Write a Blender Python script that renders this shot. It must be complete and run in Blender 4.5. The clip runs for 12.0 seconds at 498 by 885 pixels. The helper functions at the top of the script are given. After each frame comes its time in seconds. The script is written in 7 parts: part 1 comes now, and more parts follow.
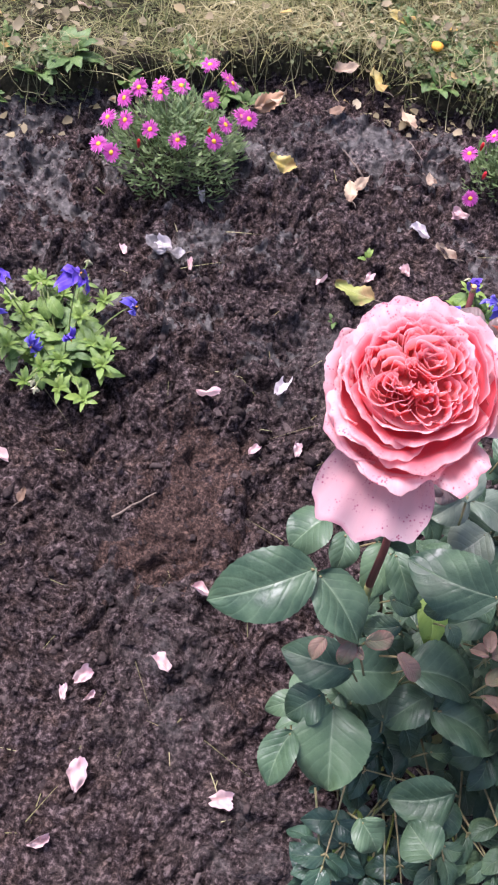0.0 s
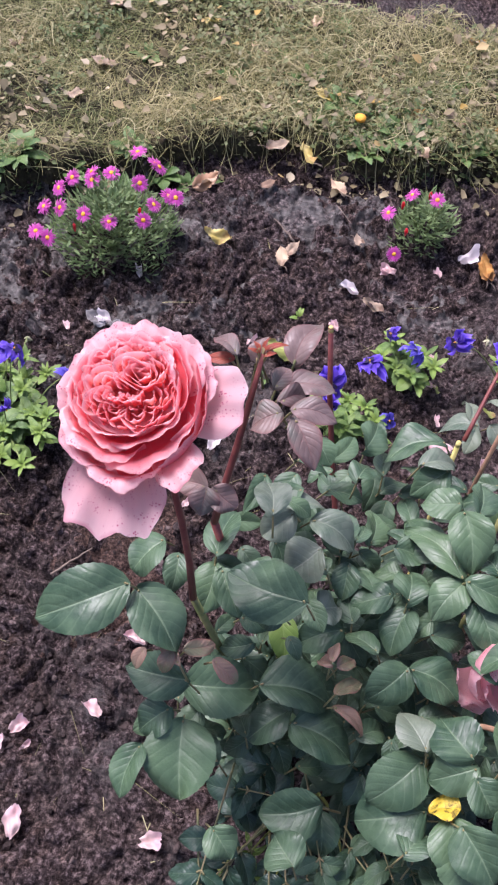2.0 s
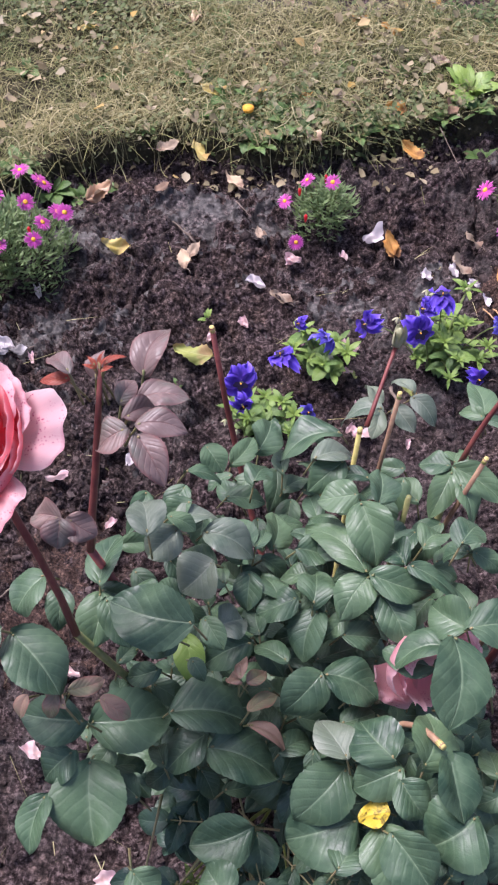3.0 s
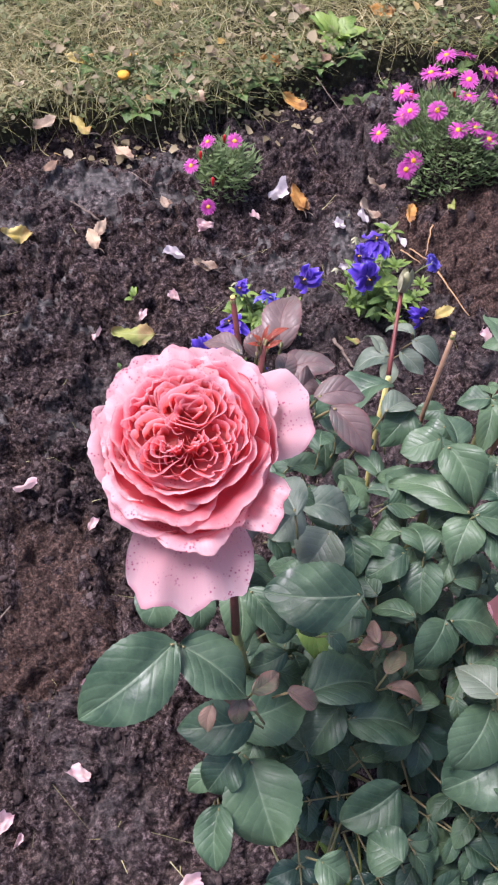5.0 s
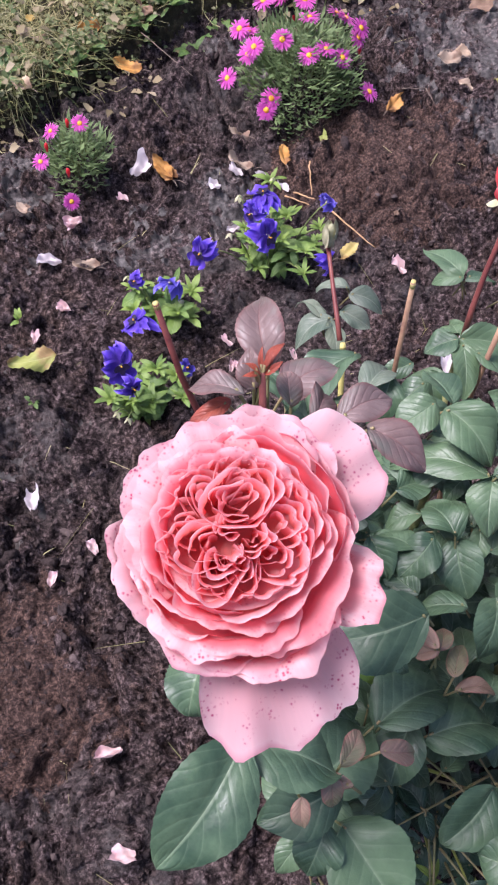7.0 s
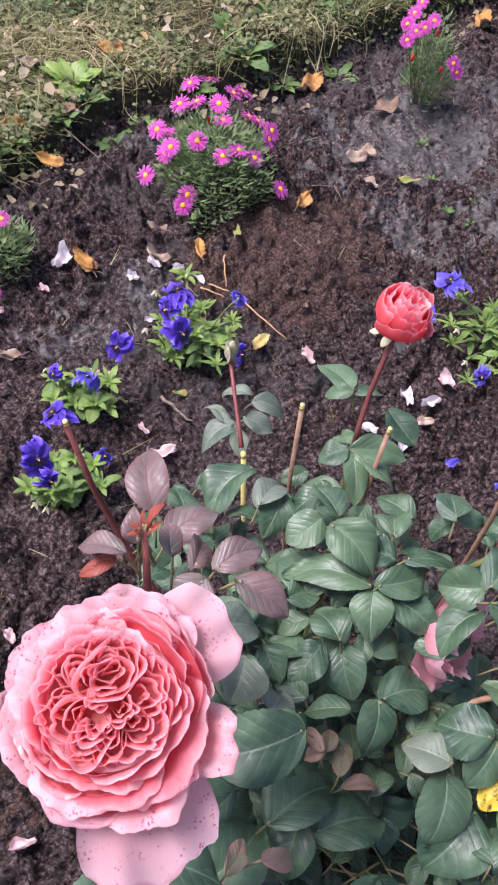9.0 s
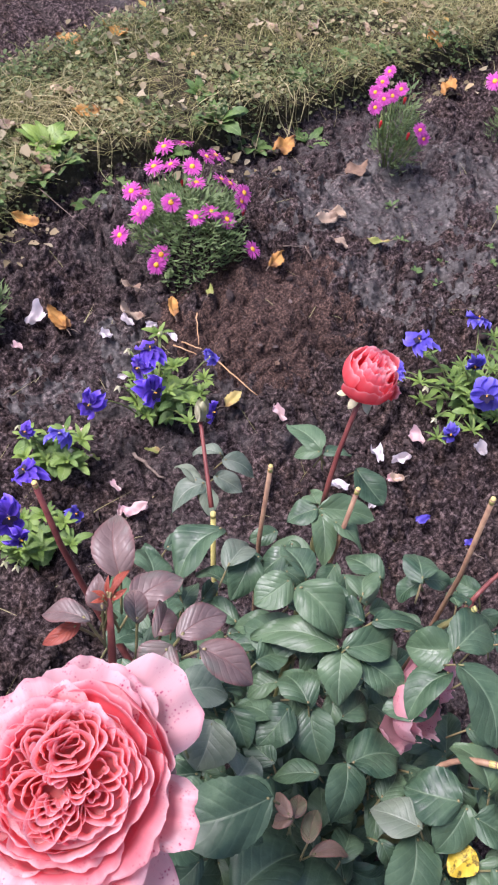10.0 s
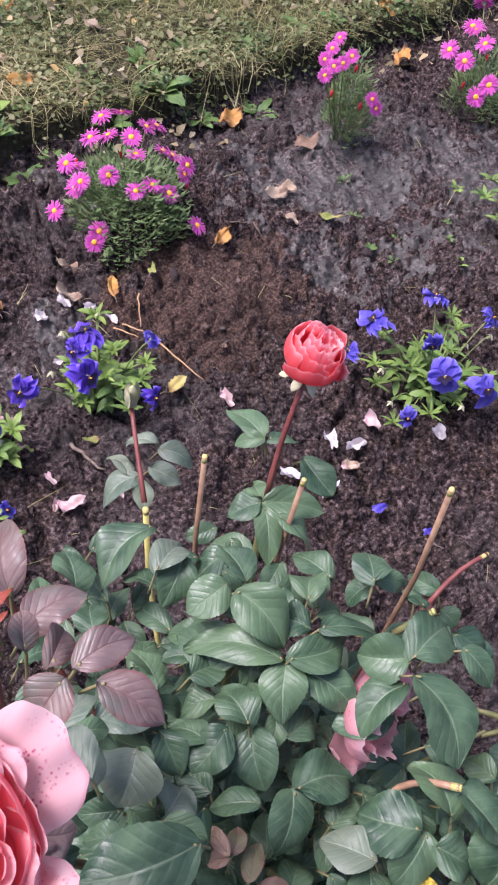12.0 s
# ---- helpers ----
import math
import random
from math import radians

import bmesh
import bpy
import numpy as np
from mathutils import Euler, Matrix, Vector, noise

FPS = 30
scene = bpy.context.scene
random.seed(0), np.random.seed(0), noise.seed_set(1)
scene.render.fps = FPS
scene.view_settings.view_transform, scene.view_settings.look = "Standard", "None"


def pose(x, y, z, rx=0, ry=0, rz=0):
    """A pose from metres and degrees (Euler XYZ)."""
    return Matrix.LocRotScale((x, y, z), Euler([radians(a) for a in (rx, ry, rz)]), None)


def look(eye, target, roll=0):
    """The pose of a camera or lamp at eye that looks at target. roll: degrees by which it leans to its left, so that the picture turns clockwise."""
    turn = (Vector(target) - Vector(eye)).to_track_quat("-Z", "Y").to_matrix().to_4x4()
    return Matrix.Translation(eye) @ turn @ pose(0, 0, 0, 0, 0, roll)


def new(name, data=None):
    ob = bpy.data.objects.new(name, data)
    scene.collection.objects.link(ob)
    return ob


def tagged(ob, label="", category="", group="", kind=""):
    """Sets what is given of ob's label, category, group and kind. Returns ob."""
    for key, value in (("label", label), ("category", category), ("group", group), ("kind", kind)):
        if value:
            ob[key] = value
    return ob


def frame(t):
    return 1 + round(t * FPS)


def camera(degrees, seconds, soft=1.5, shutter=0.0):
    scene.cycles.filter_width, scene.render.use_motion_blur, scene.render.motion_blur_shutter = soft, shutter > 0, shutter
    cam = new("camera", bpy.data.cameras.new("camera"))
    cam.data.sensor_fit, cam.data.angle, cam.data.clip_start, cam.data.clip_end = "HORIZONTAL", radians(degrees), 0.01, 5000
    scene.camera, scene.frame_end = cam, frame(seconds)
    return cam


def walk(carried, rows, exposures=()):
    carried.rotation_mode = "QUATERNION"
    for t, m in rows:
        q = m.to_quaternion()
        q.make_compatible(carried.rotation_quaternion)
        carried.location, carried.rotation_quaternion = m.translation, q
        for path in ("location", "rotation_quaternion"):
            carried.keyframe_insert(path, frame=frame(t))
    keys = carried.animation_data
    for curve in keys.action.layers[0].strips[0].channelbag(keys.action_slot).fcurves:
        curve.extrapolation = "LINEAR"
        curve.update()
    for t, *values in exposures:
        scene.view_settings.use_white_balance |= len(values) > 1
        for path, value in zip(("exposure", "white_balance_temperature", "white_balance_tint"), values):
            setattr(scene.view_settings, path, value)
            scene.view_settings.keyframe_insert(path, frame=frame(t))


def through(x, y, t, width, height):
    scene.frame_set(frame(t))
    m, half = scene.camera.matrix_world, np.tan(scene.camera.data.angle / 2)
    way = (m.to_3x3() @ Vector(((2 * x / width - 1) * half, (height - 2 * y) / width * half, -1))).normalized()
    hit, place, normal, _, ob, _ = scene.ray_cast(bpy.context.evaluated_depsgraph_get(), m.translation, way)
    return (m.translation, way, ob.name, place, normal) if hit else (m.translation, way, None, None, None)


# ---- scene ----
cam = camera(30.8, 12.0, soft=2.2)
PATH = [
    (0, (0.083, 0.375, 1.236), (0.077, 1.301, -0.537), 15.3),
    (0.5, (0.063, 0.356, 1.265), (-0.062, 1.324, -0.48), 11.5),
    (1, (0.082, 0.338, 1.276), (-0.089, 1.339, -0.447), 10.2),
    (1.5, (0.171, 0.339, 1.286), (-0.029, 1.363, -0.421), 7.5),
    (2, (0.277, 0.348, 1.29), (0.124, 1.397, -0.406), 4.7),
    (2.5, (0.338, 0.37, 1.279), (0.197, 1.427, -0.413), 0.3),
    (2.7, (0.356, 0.38, 1.271), (0.237, 1.441, -0.421), -0.0),
    (4.3, (0.226, 0.404, 1.245), (0.278, 1.425, -0.475), 2.1),
    (4.5, (0.166, 0.411, 1.244), (0.27, 1.425, -0.477), 2.5),
    (5, (0.119, 0.414, 1.224), (0.431, 1.404, -0.486), 9.4),
    (5.5, (0.121, 0.486, 1.189), (0.275, 1.458, -0.552), 6.9),
    (6, (0.171, 0.491, 1.168), (0.36, 1.441, -0.581), 6.2),
    (6.5, (0.121, 0.519, 1.153), (0.46, 1.417, -0.602), 4.8),
    (7, (0.09, 0.528, 1.15), (0.589, 1.375, -0.592), 5.0),
    (7.5, (0.107, 0.511, 1.148), (0.663, 1.334, -0.588), 6.3),
    (7.7, (0.117, 0.514, 1.149), (0.668, 1.329, -0.592), 6.6),
    (9.3, (0.124, 0.54, 1.254), (0.825, 1.432, -0.393), 11.2),
    (9.5, (0.127, 0.543, 1.26), (0.847, 1.457, -0.367), 11.2),
    (10, (0.128, 0.535, 1.247), (0.879, 1.457, -0.361), 12.0),
    (10.5, (0.137, 0.515, 1.252), (0.932, 1.418, -0.345), 13.5),
    (11, (0.137, 0.502, 1.262), (0.948, 1.397, -0.332), 13.6),
    (11.5, (0.136, 0.503, 1.263), (0.956, 1.394, -0.328), 13.5),
    (11.9, (0.136, 0.503, 1.263), (0.956, 1.394, -0.328), 13.5),
    (12, (0.185, 0.564, 1.177), (0.997, 1.423, -0.436), 14.5),
]
walk(cam, [(t, look(eye, target, roll)) for t, eye, target, roll in PATH], [(0, 1.4, 6000, 29), (1.5, 1.38, 6000, 29), (2.0, 1.2, 6000, 29), (2.5, 1.18, 6000, 29), (12, 1.18, 6000, 29)])

# ---- light ----
world = bpy.data.worlds.new("sky")
scene.world = world
world.use_nodes = True
wt = world.node_tree
sky = wt.nodes.new("ShaderNodeTexSky")
sky.sky_type, sky.sun_disc = "NISHITA", False
sky.sun_elevation, sky.sun_rotation = radians(60), radians(-48)
sky.air_density, sky.dust_density, sky.ozone_density = 1.0, 4.0, 1.0
wt.links.new(sky.outputs[0], wt.nodes["Background"].inputs[0])
wt.nodes["Background"].inputs[1].default_value = 0.1
sun = new("sun", bpy.data.lights.new("sun", "SUN"))
sun.data.energy, sun.data.angle, sun.data.color = 2.7, radians(22), (1.0, 0.97, 0.93)
sun.matrix_world = look((-1.0, 0.6, 2.3), (0, 0, 0))


# ---- materials ----
class Nodes:
    """A material under construction: a principled shader and short calls for its inputs."""

    def __init__(self, name, rough=0.6, spec=0.4):
        self.mat = bpy.data.materials.new(name)
        self.mat.use_nodes = True
        self.t = self.mat.node_tree
        self.b = self.t.nodes["Principled BSDF"]
        self.b.inputs["Roughness"].default_value = rough
        self.b.inputs["Specular IOR Level"].default_value = spec

    def node(self, kind, **sockets):
        n = self.t.nodes.new(kind)
        for key, value in sockets.items():
            self.feed(n.inputs[key], value)
        return n

    def feed(self, socket, value):
        if isinstance(value, bpy.types.NodeSocket):
            self.t.links.new(value, socket)
        else:
            socket.default_value = value

    def noise(self, scale, detail=4.0, rough=0.55, vector=None):
        n = self.node("ShaderNodeTexNoise", Scale=scale, Detail=detail, Roughness=rough)
        if vector is None:
            vector = self.node("ShaderNodeTexCoord").outputs["Object"]
        self.t.links.new(vector, n.inputs["Vector"])
        return n.outputs["Fac"]

    def ramp(self, fac, *stops):
        n = self.node("ShaderNodeValToRGB", Fac=fac)
        e = n.color_ramp.elements
        while len(e) < len(stops):
            e.new(0.5)
        for el, (at, col) in zip(e, stops):
            el.position, el.color = at, (*col, 1) if len(col) == 3 else col
        return n.outputs["Color"]

    def mix(self, fac, a, b, how="MIX"):
        n = self.node("ShaderNodeMix")
        n.data_type, n.blend_type = "RGBA", how
        self.feed(n.inputs[0], fac)
        self.feed(n.inputs[6], (*a, 1) if isinstance(a, tuple) else a)
        self.feed(n.inputs[7], (*b, 1) if isinstance(b, tuple) else b)
        return n.outputs[2]

    def math(self, op, a, b=0.0, clamp=False):
        n = self.node("ShaderNodeMath")
        n.operation, n.use_clamp = op, clamp
        self.feed(n.inputs[0], a)
        self.feed(n.inputs[1], b)
        return n.outputs[0]

    def uv(self):
        n = self.node("ShaderNodeSeparateXYZ", Vector=self.node("ShaderNodeTexCoord").outputs["UV"])
        return n.outputs[0], n.outputs[1]

    def bump(self, height, strength=0.3, distance=0.002):
        n = self.node("ShaderNodeBump", Height=height, Strength=strength, Distance=distance)
        self.t.links.new(n.outputs[0], self.b.inputs["Normal"])

    def colour(self, value):
        self.feed(self.b.inputs["Base Color"], (*value, 1) if isinstance(value, tuple) else value)
        return self

    def thin(self, colour, weight=0.35):
        """Light that comes through a thin leaf or petal."""
        tr = self.node("ShaderNodeBsdfTranslucent")
        self.feed(tr.inputs[0], colour)
        mix = self.node("ShaderNodeMixShader", Fac=weight)
        self.t.links.new(self.b.outputs[0], mix.inputs[1])
        self.t.links.new(tr.outputs[0], mix.inputs[2])
        self.t.links.new(mix.outputs[0], self.t.nodes["Material Output"].inputs[0])


def soil_material():
    m = Nodes("dark_garden_soil", 0.88, 0.07)
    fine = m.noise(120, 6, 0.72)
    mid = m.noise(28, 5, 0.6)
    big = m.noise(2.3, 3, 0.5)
    # near-black stops at low noise put the shade of crumb gaps into the colour
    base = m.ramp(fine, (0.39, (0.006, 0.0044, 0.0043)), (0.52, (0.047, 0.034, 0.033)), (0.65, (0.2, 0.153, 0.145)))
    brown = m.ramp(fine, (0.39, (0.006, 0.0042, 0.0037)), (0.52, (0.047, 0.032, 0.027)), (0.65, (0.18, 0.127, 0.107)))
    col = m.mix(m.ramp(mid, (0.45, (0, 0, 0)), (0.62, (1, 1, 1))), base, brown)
    crust = m.ramp(fine, (0.34, (0.025, 0.022, 0.021)), (0.66, (0.12, 0.107, 0.103)))
    mask = m.math("MULTIPLY", m.ramp(big, (0.5, (0, 0, 0)), (0.6, (1, 1, 1))), m.ramp(mid, (0.42, (0, 0, 0)), (0.62, (1, 1, 1))))
    col = m.mix(mask, col, crust)
    m.colour(col)
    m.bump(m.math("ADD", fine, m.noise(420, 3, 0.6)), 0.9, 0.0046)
    return m.mat


def peat_material():
    m = Nodes("brown_peat", 0.9, 0.2)
    fine = m.noise(190, 6, 0.75)
    m.colour(m.ramp(fine, (0.38, (0.012, 0.006, 0.005)), (0.51, (0.06, 0.037, 0.029)), (0.66, (0.2, 0.125, 0.096))))
    m.bump(fine, 1.0, 0.006)
    return m.mat


def crust_material():
    m = Nodes("grey_soil_crust", 0.5, 0.26)
    fine, mid = m.noise(150, 6, 0.65), m.noise(26, 4, 0.6)
    smooth = m.ramp(fine, (0.3, (0.022, 0.0195, 0.018)), (0.52, (0.058, 0.053, 0.048)), (0.72, (0.118, 0.11, 0.1)))
    crumbly = m.ramp(fine, (0.4, (0.005, 0.004, 0.004)), (0.52, (0.05, 0.039, 0.036)), (0.68, (0.19, 0.155, 0.14)))
    m.colour(m.mix(m.ramp(mid, (0.42, (0, 0, 0)), (0.54, (1, 1, 1))), crumbly, smooth))
    m.bump(m.math("ADD", fine, m.noise(350, 3, 0.6)), 0.4, 0.002)
    return m.mat


def crumb_material():
    m = Nodes("soil_crumb", 0.88, 0.07)
    rnd = m.node("ShaderNodeNewGeometry").outputs["Random Per Island"]
    col = m.ramp(rnd, (0.0, (0.01, 0.0075, 0.007)), (0.5, (0.042, 0.0315, 0.03)), (0.9, (0.078, 0.06, 0.055)), (1.0, (0.2, 0.155, 0.14)))
    m.colour(m.mix(0.5, col, m.ramp(m.noise(240, 4, 0.7), (0.36, (0.01, 0.0075, 0.007)), (0.66, (0.08, 0.062, 0.056)))))
    m.bump(m.noise(300, 4, 0.7), 0.7, 0.003)
    return m.mat


def turf_material():
    m = Nodes("lawn_earth", 0.95, 0.2)
    n = m.noise(60, 5, 0.65)
    m.colour(m.ramp(n, (0.3, (0.012, 0.01, 0.007)), (0.55, (0.045, 0.04, 0.02)), (0.75, (0.14, 0.11, 0.06))))
    m.bump(m.noise(180, 4, 0.6), 0.8, 0.006)
    return m.mat


def blade_material(name, *stops):
    m = Nodes(name, 0.6, 0.3)
    rnd = m.node("ShaderNodeNewGeometry").outputs["Random Per Island"]
    col = m.ramp(rnd, *stops)
    col = m.mix(0.4, col, m.ramp(m.noise(5.0, 4, 0.6), (0.38, (0.045, 0.075, 0.02)), (0.62, (0.3, 0.25, 0.12))))
    m.colour(col)
    m.thin(col, 0.25)
    return m.mat


def leaf_material(name, low, high, vein, rough=0.42, random=0.22, blush=None, through=0.2, rim=None, grain=22):
    """A leaf: midrib and side veins along the UVs, mottling, waxy sheen."""
    m = Nodes(name, rough, 0.4)
    u, v = m.uv()
    side = m.math("ABSOLUTE", m.math("SUBTRACT", u, 0.5))
    rib = m.ramp(side, (0.0, (1, 1, 1)), (0.016, (0.4, 0.4, 0.4)), (0.034, (0, 0, 0)))
    phase = m.math("ADD", m.math("SUBTRACT", m.math("MULTIPLY", v, 6.5), m.math("MULTIPLY", side, 4.4)), m.math("MULTIPLY", m.math("SUBTRACT", m.noise(60, 2, 0.5), 0.5), 0.35))
    saw = m.math("ABSOLUTE", m.math("SUBTRACT", m.math("FRACT", phase), 0.5))
    veins = m.ramp(saw, (0.0, (1, 1, 1)), (0.07, (0.2, 0.2, 0.2)), (0.16, (0, 0, 0)))
    n = m.noise(38, 4, 0.6)
    rnd = m.node("ShaderNodeObjectInfo").outputs["Random"]
    col = m.mix(m.ramp(n, (0.36, (0, 0, 0)), (0.64, (1, 1, 1))), low, high)
    col = m.mix(m.math("MULTIPLY", m.math("POWER", rnd, 2.5), min(1.0, 2.2 * random)), col, tuple(min(1, c * k) for c, k in zip(high, (1.5, 1.4, 1.25))))
    col = m.mix(m.math("MULTIPLY", m.ramp(m.noise(9, 4, 0.65), (0.45, (0, 0, 0)), (0.75, (1, 1, 1))), 0.3), col, tuple(0.8 * c + 0.02 for c in high))
    if blush:
        col = m.mix(m.ramp(m.noise(grain, 3, 0.6), (0.5, (0, 0, 0)), (0.62, (0.85, 0.85, 0.85))), col, blush)
    if rim:
        col = m.mix(m.ramp(m.math("ADD", side, m.math("MULTIPLY", m.noise(60, 2, 0.5), 0.1)), (0.44, (0, 0, 0)), (0.6, (0.7, 0.7, 0.7))), col, rim)
    col = m.mix(m.math("MULTIPLY", veins, 0.15), col, vein)
    col = m.mix(m.math("MULTIPLY", rib, 0.6), col, vein)
    m.colour(col)
    quilt = m.ramp(saw, (0.0, (0, 0, 0)), (0.2, (0.75, 0.75, 0.75)), (0.5, (1, 1, 1)))
    rough_skin = m.math("ADD", m.math("MULTIPLY", m.noise(70, 3, 0.5), 0.9), m.math("MULTIPLY", m.noise(420, 3, 0.6), 0.35))
    rel = m.math("SUBTRACT", m.math("ADD", rough_skin, m.math("MULTIPLY", quilt, 0.35)), m.math("MULTIPLY", rib, 0.7))
    m.bump(rel, 0.5, 0.0016)
    m.feed(m.b.inputs["Roughness"], m.ramp(m.noise(60, 3, 0.5), (0.3, (rough - 0.1,) * 3), (0.7, (rough + 0.12,) * 3)))
    m.thin(col, through)
    return m.mat


def petal_material(name, base, mid, edge, spot=None, spots=0.0, through=0.3, start=0.5, lip=0.945):
    """A rose petal: deep at the claw, pale at the lip, fine veins, magenta flecks."""
    m = Nodes(name, 0.55, 0.25)
    u, v = m.uv()
    shift = m.math("ADD", v, m.math("MULTIPLY", m.math("SUBTRACT", m.noise(60, 3, 0.5), 0.5), 0.1))
    col = m.ramp(shift, (0.5, base), (lip - 0.09, mid), (lip, tuple(0.5 * (p + q) for p, q in zip(mid, edge))), (lip + 0.035, edge))
    fan = m.node("ShaderNodeCombineXYZ", X=m.math("MULTIPLY", u, 26.0), Y=m.math("MULTIPLY", v, 2.0), Z=0.0).outputs[0]
    streak = m.noise(1.0, 3, 0.6, fan)
    col = m.mix(m.ramp(streak, (0.4, (0, 0, 0)), (0.75, (0.35, 0.35, 0.35))), col, tuple(c * 0.86 for c in mid))
    if spot:
        cell = m.node("ShaderNodeTexVoronoi", Scale=520.0)
        m.t.links.new(m.node("ShaderNodeTexCoord").outputs["Object"], cell.inputs["Vector"])
        dots = m.ramp(cell.outputs["Distance"], (0.1, (1, 1, 1)), (0.24, (0.6, 0.6, 0.6)), (0.44, (0, 0, 0)))
        where = m.ramp(m.noise(110, 4, 0.65), (0.5, (0, 0, 0)), (0.6, (1, 1, 1)))
        amount = m.math("MULTIPLY", m.math("MULTIPLY", dots, where), m.math("MULTIPLY", m.ramp(v, (start, (0, 0, 0)), (start + 0.25, (1, 1, 1))), spots))
        col = m.mix(amount, col, spot)
        hem = m.math("MULTIPLY", m.ramp(v, (0.95, (0, 0, 0)), (1.0, (1, 1, 1))), m.ramp(m.noise(48, 2, 0.5), (0.52, (0, 0, 0)), (0.62, (0.8, 0.8, 0.8))))
        col = m.mix(m.math("MULTIPLY", hem, spots), col, tuple(0.5 * (p + q) for p, q in zip(spot, mid)))
    m.colour(col)
    m.bump(streak, 0.15, 0.001)
    m.b.inputs["Sheen Weight"].default_value = 0.15
    m.thin(col, through)
    return m.mat


def plain_material(name, low, high, scale=40, rough=0.6, through=0.0, bump=0.2):
    m = Nodes(name, rough, 0.35)
    n = m.noise(scale, 4, 0.6)
    col = m.ramp(n, (0.32, low), (0.68, high))
    m.colour(col)
    m.bump(n, bump, 0.002)
    if through:
        m.thin(col, through)
    return m.mat


SOIL, PEAT, CRUST, CRUMB, TURF = soil_material(), peat_material(), crust_material(), crumb_material(), turf_material()
GRASS = blade_material("dry_lawn_grass", (0.0, (0.035, 0.06, 0.014)), (0.4, (0.12, 0.15, 0.035)), (0.75, (0.27, 0.26, 0.09)), (1.0, (0.5, 0.44, 0.23)))
CREEPER = blade_material("creeping_weed_leaf", (0.0, (0.04, 0.08, 0.02)), (0.6, (0.1, 0.16, 0.05)), (0.85, (0.2, 0.24, 0.1)), (1.0, (0.4, 0.36, 0.22)))
LITTER = blade_material("dead_leaf_bits", (0.0, (0.09, 0.06, 0.04)), (0.5, (0.22, 0.17, 0.1)), (0.8, (0.4, 0.32, 0.2)), (0.93, (0.55, 0.47, 0.34)), (1.0, (0.6, 0.36, 0.06)))
STRAW = blade_material("dead_straw", (0.0, (0.13, 0.125, 0.045)), (0.5, (0.32, 0.3, 0.12)), (1.0, (0.59, 0.54, 0.3)))
ROSE_LEAF = leaf_material("rose_leaf_green", (0.018, 0.048, 0.025), (0.068, 0.12, 0.064), (0.18, 0.25, 0.15), 0.44, 0.3, through=0.06)
# darker copy of the rose leaf: shade low in the bush put into colour
SHADED_LEAF = leaf_material("rose_leaf_shaded", (0.012, 0.036, 0.022), (0.042, 0.088, 0.054), (0.13, 0.19, 0.12), 0.34, 0.2, through=0.05)
PALE_LEAF = leaf_material("rose_leaf_pale", (0.075, 0.115, 0.078), (0.165, 0.205, 0.15), (0.3, 0.34, 0.26), 0.4)
YOUNG_LEAF = leaf_material("rose_leaf_bronze", (0.12, 0.078, 0.072), (0.205, 0.15, 0.138), (0.23, 0.12, 0.11), 0.40, blush=(0.125, 0.13, 0.108), rim=(0.17, 0.045, 0.045))
PINK_LEAF = leaf_material("rose_leaf_pinkish", (0.15, 0.1, 0.072), (0.25, 0.175, 0.13), (0.26, 0.12, 0.1), 0.42, blush=(0.14, 0.155, 0.085), rim=(0.3, 0.09, 0.08))
RED_LEAF = leaf_material("rose_leaf_red", (0.22, 0.035, 0.022), (0.3, 0.07, 0.04), (0.3, 0.1, 0.08), 0.4)
SPRING_LEAF = leaf_material("leaf_fresh_green", (0.1, 0.19, 0.03), (0.2, 0.3, 0.06), (0.3, 0.4, 0.12), 0.42)
PANSY_LEAF = leaf_material("pansy_leaf_green", (0.08, 0.16, 0.03), (0.17, 0.27, 0.06), (0.26, 0.36, 0.11), 0.45)
WEED_LEAF = leaf_material("weed_leaf_green", (0.05, 0.11, 0.025), (0.11, 0.19, 0.05), (0.2, 0.28, 0.1), 0.5)
ASTER_LEAF = leaf_material("aster_leaf_green", (0.075, 0.14, 0.045), (0.21, 0.3, 0.12), (0.3, 0.38, 0.2), 0.5, through=0.35)
PETAL_OUT = petal_material("rose_petal_outer", (0.88, 0.16, 0.19), (0.92, 0.285, 0.32), (0.95, 0.61, 0.61), (0.6, 0.03, 0.12), 0.7, 0.62, 0.75, 0.935)
PETAL_RIM = petal_material("rose_petal_rim", (0.85, 0.13, 0.16), (0.91, 0.33, 0.35), (0.95, 0.61, 0.61), (0.62, 0.03, 0.12), 0.9, 0.5, 0.5, 0.80)
PETAL_PALE = petal_material("rose_petal_guard", (0.88, 0.41, 0.44), (0.89, 0.54, 0.57), (0.92, 0.64, 0.66), (0.55, 0.04, 0.16), 1.0, 0.6, 0.25)
PETAL_IN = petal_material("rose_petal_inner", (0.9, 0.25, 0.22), (0.92, 0.41, 0.43), (0.95, 0.66, 0.67), (0.6, 0.04, 0.1), 0.5, 0.6, lip=0.92)
PETAL_BUD = petal_material("rose_petal_coral", (0.78, 0.045, 0.06), (0.85, 0.15, 0.165), (0.92, 0.46, 0.48), through=0.5)
PETAL_FALLEN = petal_material("fallen_petal_pink", (0.66, 0.48, 0.45), (0.68, 0.45, 0.46), (0.64, 0.47, 0.48), (0.5, 0.1, 0.2), 0.4)
PETAL_WHITE = petal_material("fallen_petal_white", (0.62, 0.56, 0.55), (0.72, 0.66, 0.66), (0.7, 0.64, 0.66))
CANE_RED = plain_material("rose_cane_red", (0.12, 0.03, 0.03), (0.22, 0.07, 0.055), 60, 0.45)
